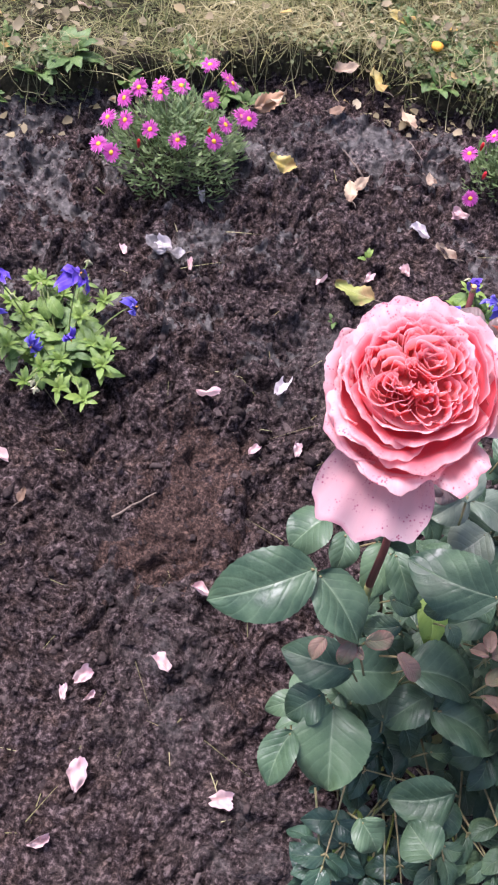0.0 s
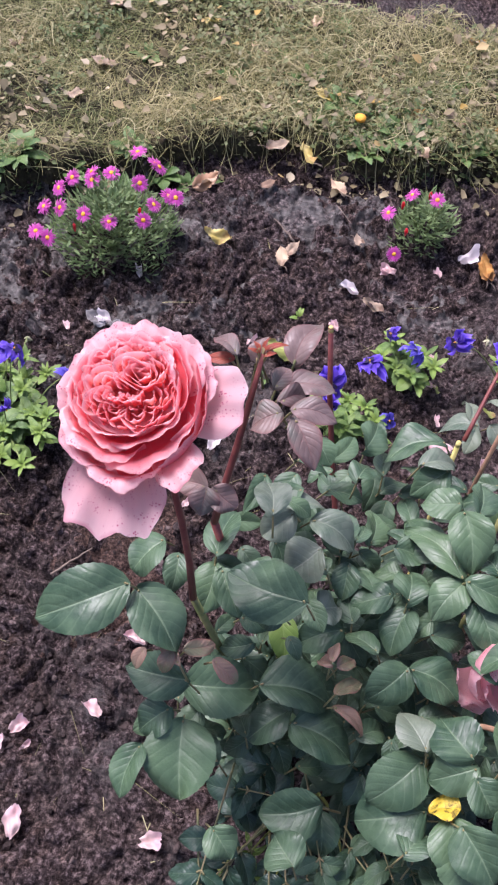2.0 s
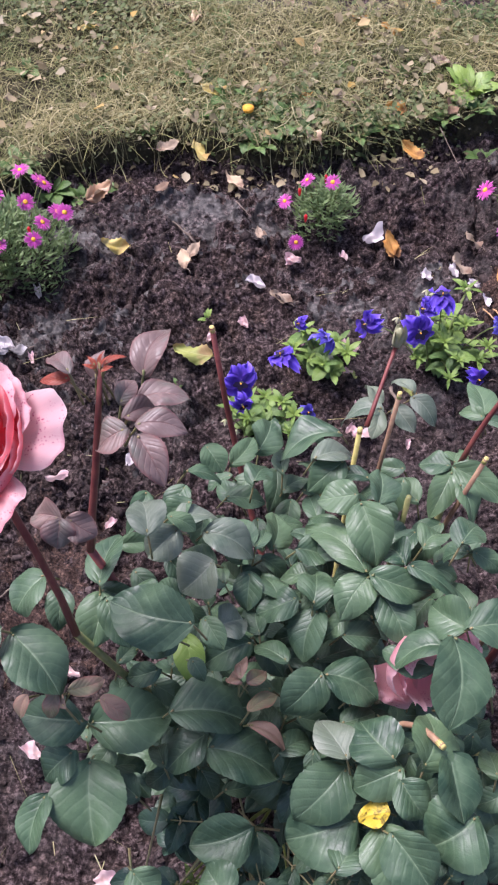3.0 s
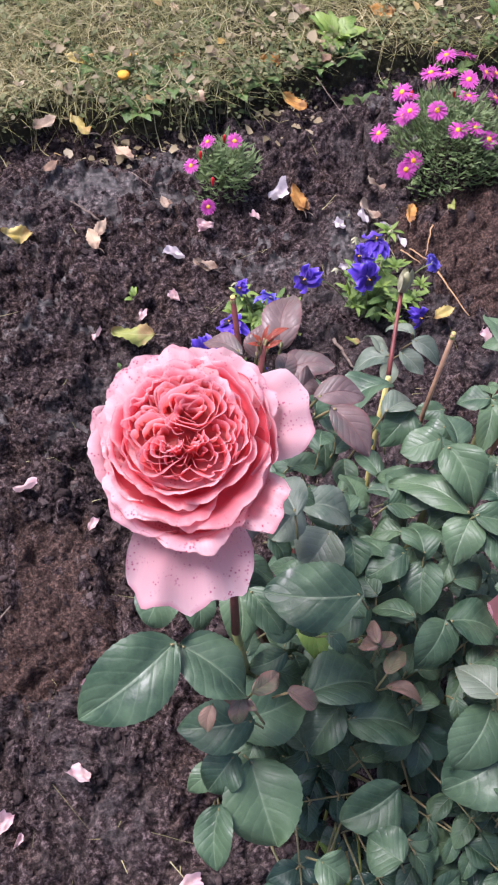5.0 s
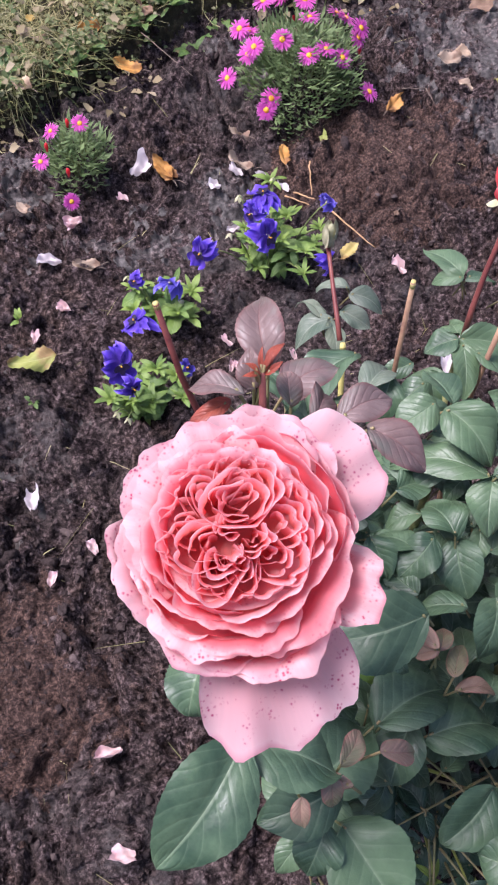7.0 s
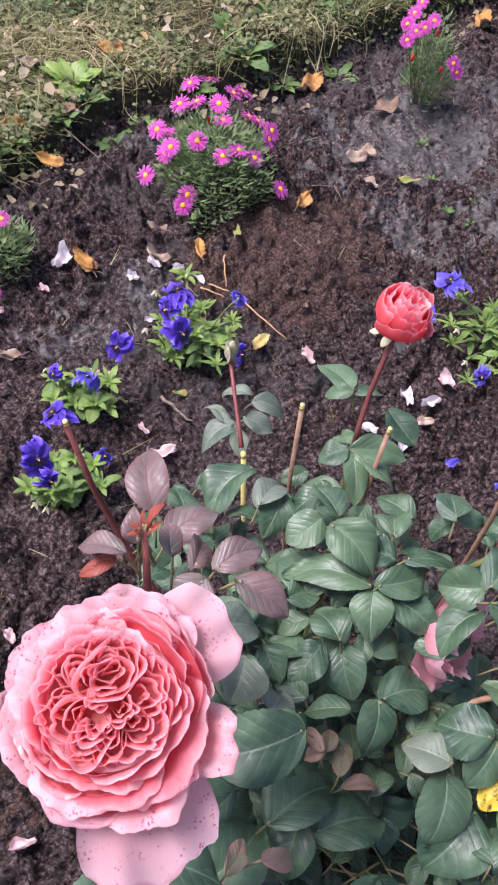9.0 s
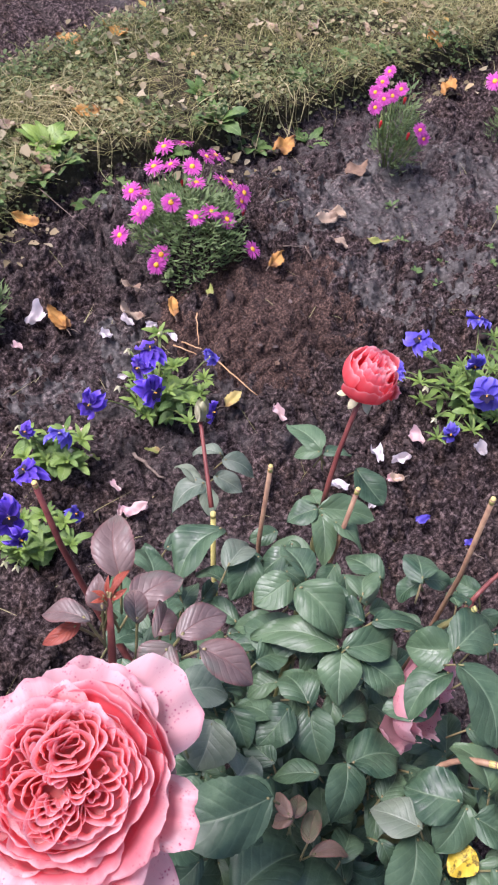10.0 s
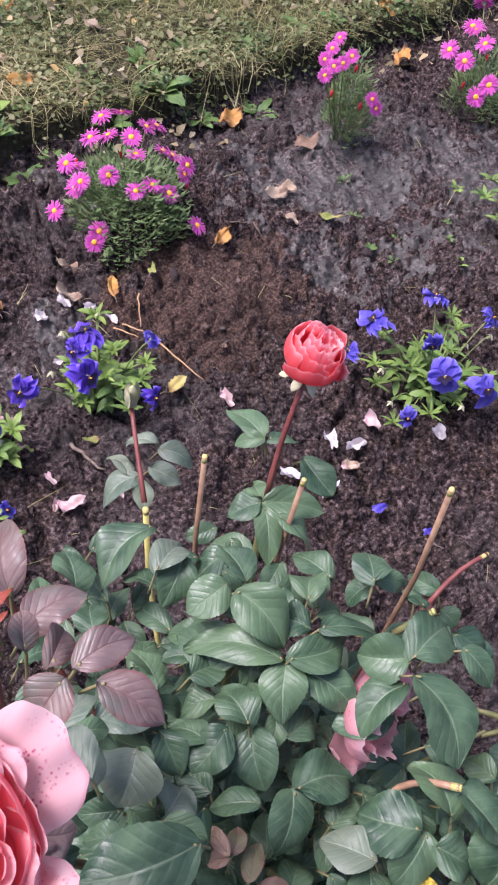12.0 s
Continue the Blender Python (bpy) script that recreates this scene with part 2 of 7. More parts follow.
CANE_GREEN = plain_material("rose_cane_green", (0.12, 0.15, 0.05), (0.24, 0.22, 0.09), 60, 0.5)
CANE_PINK = plain_material("rose_cane_pinkish", (0.19, 0.1, 0.065), (0.33, 0.215, 0.125), 60, 0.5)
SHOOT = plain_material("young_shoot_green", (0.2, 0.25, 0.05), (0.34, 0.36, 0.1), 60, 0.5)
STALK = plain_material("leaf_stalk_green", (0.13, 0.15, 0.06), (0.26, 0.2, 0.1), 60, 0.5)
LEAF_SPOT = leaf_material("yellow_leaf_black_spot", (0.6, 0.42, 0.03), (0.68, 0.52, 0.06), (0.55, 0.45, 0.12), 0.5, 0.1, blush=(0.02, 0.012, 0.008), grain=120)
CUT_END = plain_material("cut_cane_end", (0.4, 0.36, 0.1), (0.55, 0.48, 0.18), 90, 0.6)
SEPAL = plain_material("sepal_green", (0.26, 0.27, 0.14), (0.48, 0.46, 0.31), 60, 0.5)
PANSY = petal_material("pansy_petal_violet", (0.07, 0.03, 0.3), (0.15, 0.075, 0.66), (0.3, 0.2, 0.84))
PANSY_BLUE = petal_material("pansy_petal_blue", (0.07, 0.05, 0.36), (0.15, 0.115, 0.62), (0.27, 0.23, 0.78))
PANSY_DARK = plain_material("pansy_blotch", (0.005, 0.003, 0.015), (0.015, 0.006, 0.04), 80)
YELLOW = plain_material("flower_yellow", (0.62, 0.24, 0.02), (0.78, 0.42, 0.04), 200, 0.7, bump=0.6)
ASTER = petal_material("aster_ray_pink", (0.56, 0.07, 0.38), (0.66, 0.15, 0.48), (0.74, 0.3, 0.6))
STEM = plain_material("herb_stem", (0.1, 0.15, 0.04), (0.2, 0.24, 0.08), 60, 0.55)
LEAF_TAN = leaf_material("dry_leaf_tan", (0.26, 0.19, 0.13), (0.48, 0.38, 0.27), (0.36, 0.27, 0.18), 0.7, 0.4, blush=(0.2, 0.12, 0.08))
LEAF_GREY = leaf_material("dry_leaf_grey", (0.1, 0.095, 0.09), (0.3, 0.28, 0.27), (0.2, 0.19, 0.18), 0.7, 0.4, blush=(0.55, 0.52, 0.52))
LEAF_BROWN = leaf_material("dry_leaf_brown", (0.12, 0.075, 0.05), (0.26, 0.17, 0.11), (0.2, 0.13, 0.08), 0.7, 0.4)
LEAF_ORANGE = leaf_material("dry_leaf_orange", (0.36, 0.16, 0.035), (0.54, 0.3, 0.08), (0.4, 0.2, 0.05), 0.6, 0.4, blush=(0.22, 0.1, 0.04))
LEAF_YELLOW = leaf_material("dry_leaf_yellow", (0.5, 0.38, 0.08), (0.62, 0.53, 0.22), (0.46, 0.4, 0.14), 0.6, 0.3, blush=(0.34, 0.2, 0.06))
LEAF_LIME = leaf_material("dry_leaf_lime", (0.2, 0.23, 0.05), (0.31, 0.34, 0.1), (0.42, 0.43, 0.18), 0.6, 0.1, blush=(0.3, 0.18, 0.08))
TWIG = plain_material("dry_twig", (0.09, 0.065, 0.05), (0.22, 0.17, 0.13), 120, 0.8)
NEEDLE = plain_material("dry_needle", (0.35, 0.2, 0.09), (0.5, 0.32, 0.17), 100, 0.7)

# ---- the lie of the land ----
EDGE_X = [-3.0, -0.64, -0.5, -0.38, -0.23, -0.05, 0.09, 0.2, 0.32, 0.55, 0.74, 0.88, 1.04, 1.23, 1.44, 1.71, 2.1, 5.0]
EDGE_Y = [0.6, 1.55, 1.58, 1.65, 1.75, 1.84, 1.92, 1.87, 1.86, 1.93, 1.99, 2.02, 1.98, 2.0, 2.05, 2.09, 2.13, 2.6]
FAR_X = [-3.0, 0.02, 0.23, 0.78, 0.93, 1.1, 1.24, 1.6, 5.0]
FAR_Y = [1.9, 2.4, 2.38, 2.39, 2.43, 2.49, 2.52, 2.62, 3.4]


def lattice(ix, iy, seed):
    h = (ix.astype(np.int64) * 374761393 + iy.astype(np.int64) * 668265263 + seed * 974711) & 0xFFFFFFFF
    h = ((h ^ (h >> 13)) * 1274126177) & 0xFFFFFFFF
    return ((h ^ (h >> 16)) & 0xFFFF) / 65535.0


def value_noise(x, y, seed=0):
    ix, iy = np.floor(x), np.floor(y)
    fx, fy = x - ix, y - iy
    fx, fy = fx * fx * (3 - 2 * fx), fy * fy * (3 - 2 * fy)
    a, b = lattice(ix, iy, seed), lattice(ix + 1, iy, seed)
    c, d = lattice(ix, iy + 1, seed), lattice(ix + 1, iy + 1, seed)
    return (a + (b - a) * fx) * (1 - fy) + (c + (d - c) * fx) * fy


def lawn_depth(x, y):
    """How far a place lies inside the lawn strip; negative on the bare soil."""
    wob = 0.05 * (value_noise(x * 9, y * 9, 5) - 0.5) + 0.03 * (value_noise(x * 25, y * 25, 6) - 0.5)
    return np.minimum(y - np.interp(x, EDGE_X, EDGE_Y), np.interp(x, FAR_X, FAR_Y) - y) + wob


def peat_at(x, y):
    """Positive where brown peat has been dug in."""
    wob = 0.09 * (value_noise(x * 14, y * 14, 41) - 0.5) + 0.08 * (value_noise(x * 60, y * 60, 42) - 0.5)
    return np.maximum(0.15 - np.hypot((x - 0.89) * 0.9, y - 1.5), 0.08 - np.hypot(x - 0.02, (y - 0.88) * 0.7)) + wob


def crust_at(x, y):
    """Positive where rain has left a smooth grey crust."""
    wob = 0.16 * (value_noise(x * 8, y * 8, 43) - 0.5) + 0.2 * (value_noise(x * 26, y * 26, 44) - 0.5) + 0.24 * (value_noise(x * 80, y * 80, 45) - 0.5)
    out = -1.0
    for cx, cy, rad, flat in ((0.2, 1.69, 0.2, 1.8), (-0.02, 1.62, 0.16, 1.5), (-0.45, 1.45, 0.2, 1.3), (-0.32, 1.2, 0.15, 1.3), (-0.08, 1.38, 0.1, 1.4), (0.5, 1.5, 0.09, 1.3), (1.3, 1.72, 0.26, 1.4), (1.12, 1.5, 0.13, 1.2), (1.38, 1.5, 0.16, 1.1), (1.62, 1.56, 0.22, 1.2), (0.03, 1.18, 0.09, 1.3), (0.85, 1.86, 0.1, 1.6)):
        out = np.maximum(out, rad - np.hypot(x - cx, (y - cy) * flat))
    return out + wob - 0.045 + 0.1 * (value_noise(x * 15, y * 15, 46) - 0.5)


def clods(x, y, per_metre, seed, share):
    """Rounded clods of earth lying close together: the height of the one that stands highest at a place."""
    x = x * per_metre + 0.9 * (value_noise(x * per_metre * 1.3, y * per_metre * 1.3, seed + 1) - 0.5)
    y = y * per_metre + 0.9 * (value_noise(x * 1.3, y * per_metre * 1.3, seed + 2) - 0.5)
    ix, iy = np.floor(x), np.floor(y)
    top = np.zeros_like(x)
    for dx in (-1, 0, 1):
        for dy in (-1, 0, 1):
            jx, jy = ix + dx, iy + dy
            px, py = jx + lattice(jx, jy, seed + 3), jy + lattice(jx, jy, seed + 4)
            r = 0.3 + 0.55 * lattice(jx, jy, seed + 5)
            there = lattice(jx, jy, seed + 6) < share
            top = np.maximum(top, np.where(there, np.sqrt(np.clip(r * r - (x - px) ** 2 - (y - py) ** 2, 0, None)), 0))
    return top / per_metre


def ground_height(x, y):
    x, y = np.asarray(x, float), np.asarray(y, float)
    d = lawn_depth(x, y)
    bank = 0.05 * np.clip((d + 0.004) / 0.022, 0, 1)
    soft = np.clip((d + 0.03) / 0.06, 0, 1)
    z = 0.022 * (value_noise(x * 3.1, y * 3.1, 1) - 0.5) + 0.02 * (value_noise(x * 9, y * 9, 2) - 0.5)
    z = z + 0.03 * (value_noise(x * 17, y * 17, 9) - 0.5) * np.clip(value_noise(x * 4, y * 4, 10) * 2 - 0.5, 0.1, 1) * (1 - soft)
    # the lumps lie at a slant to the bed and in no rows
    p = 0.927 * x - 0.375 * y + 0.05 * (value_noise(x * 11, y * 11, 91) - 0.5) + 0.02 * (value_noise(x * 37, y * 37, 93) - 0.5)
    q = 0.375 * x + 0.927 * y + 0.05 * (value_noise(x * 11, y * 11, 92) - 0.5) + 0.02 * (value_noise(x * 37, y * 37, 94) - 0.5)
    lumps = 0.030 * np.abs(2 * value_noise(p * 24, q * 24, 3) - 1) ** 0.7 + 0.4 * clods(p, q, 24, 110, 0.3) + 0.95 * clods(q, p, 46, 120, 0.6) + 1.0 * clods(p, q, 112, 130, 0.8)
    lumps = lumps + 0.007 * value_noise(p * 190, q * 190, 77) - 0.009
    hollow = -0.035 * np.exp(-((x - 0.66) ** 2 / 0.012 + (y - 1.76) ** 2 / 0.004))
    mound = 0.03 * np.exp(-((x - 0.9) ** 2 + (y - 1.52) ** 2) / 0.03)
    ditch = -0.03 * np.exp(-((d + 0.05) / 0.05) ** 2)
    calm = 0.65 + 0.35 * np.clip((value_noise(x * 2.2, y * 2.2, 8) - 0.3) * 3, 0, 1)
    smooth = 1 - 0.5 * np.clip(crust_at(x, y) / 0.12, 0, 1) - 0.15 * np.clip(peat_at(x, y) / 0.05, 0, 1)
    return z + lumps * (1 - 0.7 * soft) * calm * smooth - 0.02 + bank + hollow + mound + ditch


def on_ground(x, y, reach=0.0):
    """The ground's height, or its highest within reach."""
    k = np.linspace(-1, 1, 5) * reach
    return float(ground_height(x + k[None, :], y + k[:, None]).max())


# ---- building helpers ----
def part(name, bm, material, parent, label=""):
    me = bpy.data.meshes.new(name)
    bm.to_mesh(me)
    bm.free()
    me.materials.append(material)
    for p in me.polygons:
        p.use_smooth = True
    ob = new(name, me)
    if parent:
        ob.parent = parent
    return tagged(ob, label)


def thing(name, place, label, category, group=""):
    ob = new(name)
    ob.location = place
    ob.empty_display_size = 0.02
    return tagged(ob, label, category, group)


def raw_mesh(name, verts, faces, material):
    """A mesh from arrays; all faces have the same number of corners."""
    me = bpy.data.meshes.new(name)
    n, k = faces.shape
    me.vertices.add(len(verts))
    me.vertices.foreach_set("co", verts.astype(np.float32).ravel())
    me.loops.add(n * k)
    me.loops.foreach_set("vertex_index", faces.astype(np.int32).ravel())
    me.polygons.add(n)
    me.polygons.foreach_set("loop_start", np.arange(0, n * k, k, dtype=np.int32))
    me.polygons.foreach_set("use_smooth", np.ones(n, bool))
    me.materials.append(material)
    me.update(calc_edges=True)
    return new(name, me)


def sheet(fn, nu, nv):
    """A surface fn(u, v) over u, v in 0..1 as a bmesh with UVs."""
    bm = bmesh.new()
    uv = bm.loops.layers.uv.new("UVMap")
    grid = [[bm.verts.new(fn(i / nu, j / nv)) for i in range(nu + 1)] for j in range(nv + 1)]
    for j in range(nv):
        for i in range(nu):
            f = bm.faces.new((grid[j][i], grid[j][i + 1], grid[j + 1][i + 1], grid[j + 1][i]))
            for lp, (a, b) in zip(f.loops, ((i, j), (i + 1, j), (i + 1, j + 1), (i, j + 1))):
                lp[uv].uv = (a / nu, b / nv)
    return bm


def tube(points, radii, sides=8, cap=True):
    """A tapered tube along points."""
    bm = bmesh.new()
    points = [Vector(p) for p in points]
    rings = []
    side = None
    for n, p in enumerate(points):
        way = (points[min(n + 1, len(points) - 1)] - points[max(n - 1, 0)]).normalized()
        if side is None:
            side = way.orthogonal().normalized()
        side = (side - way * side.dot(way)).normalized()
        up = way.cross(side)
        r = radii[n] if isinstance(radii, (list, tuple)) else radii
        rings.append([bm.verts.new(p + r * (math.cos(a) * side + math.sin(a) * up)) for a in (2 * math.pi * k / sides for k in range(sides))])
    for a, b in zip(rings, rings[1:]):
        for k in range(sides):
            bm.faces.new((a[k], a[(k + 1) % sides], b[(k + 1) % sides], b[k]))
    if cap:
        bm.faces.new(rings[-1])
        bm.faces.new(rings[0][::-1])
    return bm


def bent(a, b, sag=0.0, n=7, wob=0.0, rng=random):
    """Points from a to b with a sag to the side or down."""
    a, b = Vector(a), Vector(b)
    out = []
    for k in range(n + 1):
        s = k / n
        p = a.lerp(b, s) + Vector((0, 0, -sag * 4 * s * (1 - s)))
        if 0 < k < n and wob:
            p += Vector((rng.uniform(-wob, wob), rng.uniform(-wob, wob), rng.uniform(-wob, wob)))
        out.append(p)
    return out


def leaf_bmesh(base, tip, width, rng, fold=0.16, droop=0.12, teeth=0.035, roll=0.0, wave=0.03, blunt=0.5, nu=10, nv=14, quilt=0.0):
    """A leaf from its base to its tip: oval, short-pointed, folded along the midrib, toothed at the rim, raised between the side veins."""
    base, tip = Vector(base), Vector(tip)
    way = tip - base
    length = way.length
    way.normalize()
    side = way.cross(Vector((0, 0, 1)))
    side = side.normalized() if side.length > 1e-4 else Vector((1, 0, 0))
    up = side.cross(way)
    side, up = (Matrix.Rotation(roll, 3, way) @ side), (Matrix.Rotation(roll, 3, way) @ up)
    ph = [rng.uniform(0, 6.28) for _ in range(4)]
    bend = rng.uniform(-0.07, 0.07)
    lo, hi = 0.62, 0.66 + 0.3 * (1 - blunt)
    peak = (lo / (lo + hi)) ** lo * (hi / (lo + hi)) ** hi

    def fn(u, v):
        s = 2 * u - 1
        w = v**lo * (1 - v) ** hi / peak if 0 < v < 1 else 0.0
        half = 0.5 * width * w
        x = s * half
        if abs(s) > 0.95:
            x *= 1 + teeth * (1 if round(v * nv) % 2 else -1) * (0.6 + 0.8 * abs(math.sin(5 * v + ph[1])))
        z = fold * (abs(x) + 0.02 * width) - droop * length * (v - 0.35) ** 2 * 1.3 - (0.10 + fold * 0.35) * abs(s) ** 2.4 * half
        z += wave * width * abs(s) * math.sin(v * 9 + ph[0] + 2 * s) + 0.1 * width * s * math.sin(4 * v + ph[2])
        z += quilt * width * abs(math.sin(math.pi * (v * 6.5 - abs(s) * 2.2))) ** 0.7 * math.sin(math.pi * min(1, abs(s) * 0.95 + 0.05)) * min(1, 2.5 * (1 - v))
        return base + way * (length * v) + side * (x + bend * length * math.sin(math.pi * v)) + up * z

    return sheet(fn, nu, nv)


# ---- ground ----
def axis(lo, hi, step, reach):
    fine = np.arange(lo, hi + step / 2, step)
    out = [step * 1.6]
    while sum(out) < reach:
        out.append(out[-1] * 1.35)
    far = np.cumsum(out)
    return np.concatenate([lo - far[::-1], fine, hi + far])


def make_ground():
    xs, ys = axis(-0.85, 2.25, 0.0036, 80), axis(0.3, 2.16, 0.0036, 80)
    gx, gy = np.meshgrid(xs, ys)
    z = ground_height(gx, gy)
    near = (gx > -1.2) & (gx < 2.6) & (gy > 0.1) & (gy < 2.95)
    z = np.where(near, z, 0.0)
    verts = np.stack([gx.ravel(), gy.ravel(), z.ravel()], 1)
    n, k = len(xs), len(ys)
    idx = np.arange(n * k).reshape(k, n)
    faces = np.stack([idx[:-1, :-1].ravel(), idx[:-1, 1:].ravel(), idx[1:, 1:].ravel(), idx[1:, :-1].ravel()], 1)
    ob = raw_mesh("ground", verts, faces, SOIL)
    ob.data.materials.append(TURF)
    ob.data.materials.append(PEAT)
    ob.data.materials.append(CRUST)
    mid = verts[faces].mean(1)
    kind = (lawn_depth(mid[:, 0], mid[:, 1]) > 0.0).astype(np.int32)
    ragged = 0.05 * (value_noise(mid[:, 0] * 30, mid[:, 1] * 30, 41) - 0.5) + 0.05 * (value_noise(mid[:, 0] * 90, mid[:, 1] * 90, 42) - 0.5)
    kind[(kind == 0) & (peat_at(mid[:, 0], mid[:, 1]) + ragged > 0)] = 2
    kind[(kind == 0) & (crust_at(mid[:, 0], mid[:, 1]) + 1.6 * ragged > 0.01)] = 3
    ob.data.polygons.foreach_set("material_index", kind)
    return tagged(ob, "dark crumbly garden soil with a raised turf strip", "ground", kind="structure")


ICO = (1 + 5**0.5) / 2
ICO_V = np.array([(s * a, t * ICO, 0) if k == 0 else (0, s * a, t * ICO) if k == 1 else (t * ICO, 0, s * a) for k in range(3) for s in (-1, 1) for t in (-1, 1) for a in (1,)], float)


def ico_faces():
    out = []
    for a in range(12):
        for b in range(a + 1, 12):
            for c in range(b + 1, 12):
                p, q, r = ICO_V[a], ICO_V[b], ICO_V[c]
                if max(np.linalg.norm(p - q), np.linalg.norm(q - r), np.linalg.norm(p - r)) < 2.1:
                    out.append((a, b, c) if np.dot(np.cross(q - p, r - p), p) > 0 else (a, c, b))
    return np.array(out)


OCTA = (np.array([(1, 0, 0), (-1, 0, 0), (0, 1, 0), (0, -1, 0), (0, 0, 1), (0, 0, -1)], float),
        np.array([(0, 2, 4), (2, 1, 4), (1, 3, 4), (3, 0, 4), (2, 0, 5), (1, 2, 5), (3, 1, 5), (0, 3, 5)]))


def make_crumbs(count, small, large, seed, name, label, solid=None, smooth=True, sink=0.12, power=2.6, rough=0.42, bare=0.5):
    shape, sides = solid or (ICO_V, ico_faces())
    rng = np.random.default_rng(seed)
    x, y = rng.uniform(-0.8, 2.25, count * 7), rng.uniform(0.28, 2.2, count * 7)
    clump = value_noise(x * 7, y * 7, 31) * 0.6 + value_noise(x * 2.2, y * 2.2, 8) * 0.6
    inside = (x > -0.2 - 0.47 * (y - 0.35)) & (x < 0.82 + 0.9 * (y - 0.46))
    keep = inside & (lawn_depth(x, y) < 0.02) & (rng.uniform(0.1, 0.95, len(x)) < clump) & (((peat_at(x, y) < 0) & (crust_at(x, y) < 0)) | (rng.uniform(0, 1, len(x)) < bare))
    x, y = x[keep][:count], y[keep][:count]
    n = len(x)
    size = small * (large / small) ** (rng.uniform(0, 1, n) ** power)
    unit = shape / np.linalg.norm(shape[0])
    corners = len(shape)
    v = unit[None] * (1 + rng.uniform(-rough, rough, (n, corners, 1)))
    for k in range(2):
        # broad dents and bulges
        way = rng.normal(0, 1, (n, 1, 3))
        v = v * (1 + 0.28 * np.sin(2.4 * (unit[None] * way).sum(-1, keepdims=True) + rng.uniform(0, 6.28, (n, 1, 1))))
    v = v * size[:, None, None] * rng.uniform(0.55, 1.4, (n, 1, 3))
    a = rng.uniform(0, 6.28, n)
    c, s = np.cos(a)[:, None], np.sin(a)[:, None]
    v = np.stack([v[..., 0] * c - v[..., 1] * s, v[..., 0] * s + v[..., 1] * c, v[..., 2] * 0.8], -1)
    v += np.stack([x, y, ground_height(x, y) + size * sink], 1)[:, None]
    f = sides[None] + (np.arange(n) * corners)[:, None, None]
    ob = raw_mesh(name, v.reshape(-1, 3), f.reshape(-1, 3), CRUMB)
    ob.data.polygons.foreach_set("use_smooth", np.full(len(ob.data.polygons), smooth))
    return tagged(ob, label, "soil", kind="stuff")


def make_blades(name, label, count, seed, height, width, material, lean, where, category="grass", front=1.2):
    """Grass blades as thin bent ribbons."""
    rng = np.random.default_rng(seed)
    x, y = rng.uniform(-1.0, 2.5, count * 5), rng.uniform(front, 3.0, count * 5)
    keep = where(x, y, rng)
    x, y = x[keep][:count], y[keep][:count]
    n = len(x)
    h = height * rng.uniform(0.35, 1.3, n)
    a = rng.uniform(0, 6.28, n)
    ln = lean * rng.uniform(0.2, 1.6, n)
    w = width * rng.uniform(0.6, 1.5, n)
    z0 = ground_height(x, y)
    dirx, diry = np.cos(a), np.sin(a)
    rows = []
    for k, (f, taper) in enumerate(((0.0, 1.0), (0.4, 0.9), (0.75, 0.6), (1.0, 0.12))):
        out = h * ln * f**1.7
        cx, cy, cz = x + dirx * out, y + diry * out, z0 - 0.003 + h * f / np.sqrt(1 + (ln * f) ** 2)
        for s in (-1, 1):
            rows.append(np.stack([cx - diry * w * taper * s, cy + dirx * w * taper * s, cz], 1))
    v = np.stack(rows, 1)
    f = np.array([(0, 1, 3, 2), (2, 3, 5, 4), (4, 5, 7, 6)])[None] + (np.arange(n) * 8)[:, None, None]
    ob = raw_mesh(name, v.reshape(-1, 3), f.reshape(-1, 4), material)
    return tagged(ob, label, category, kind="stuff")


make_ground()
make_crumbs(52000, 0.0011, 0.0034, 2, "soil_grains", "fine dark grains of garden soil", OCTA, False, bare=0.7)
make_crumbs(9000, 0.0022, 0.0062, 3, "soil_crumbs", "dark lumpy crumbs of garden soil", smooth=False, sink=-0.1, power=2.4, rough=0.3, bare=0.25)
make_crumbs(420, 0.0055, 0.013, 4, "soil_clods", "loose rounded clods of dark soil", smooth=True, sink=-0.15, power=2.2, rough=0.22, bare=0.4)
make_blades("lawn_grass", "short dry yellow-green lawn grass", 46000, 5, 0.026, 0.0008, GRASS, 2.2,
            lambda x, y, r: (lawn_depth(x, y) > 0.01 + 0.05 * r.uniform(0, 1, len(x)) ** 3) & (r.uniform(0.0, 0.9, len(x)) < 0.05 + value_noise(x * 8, y * 8, 12)))


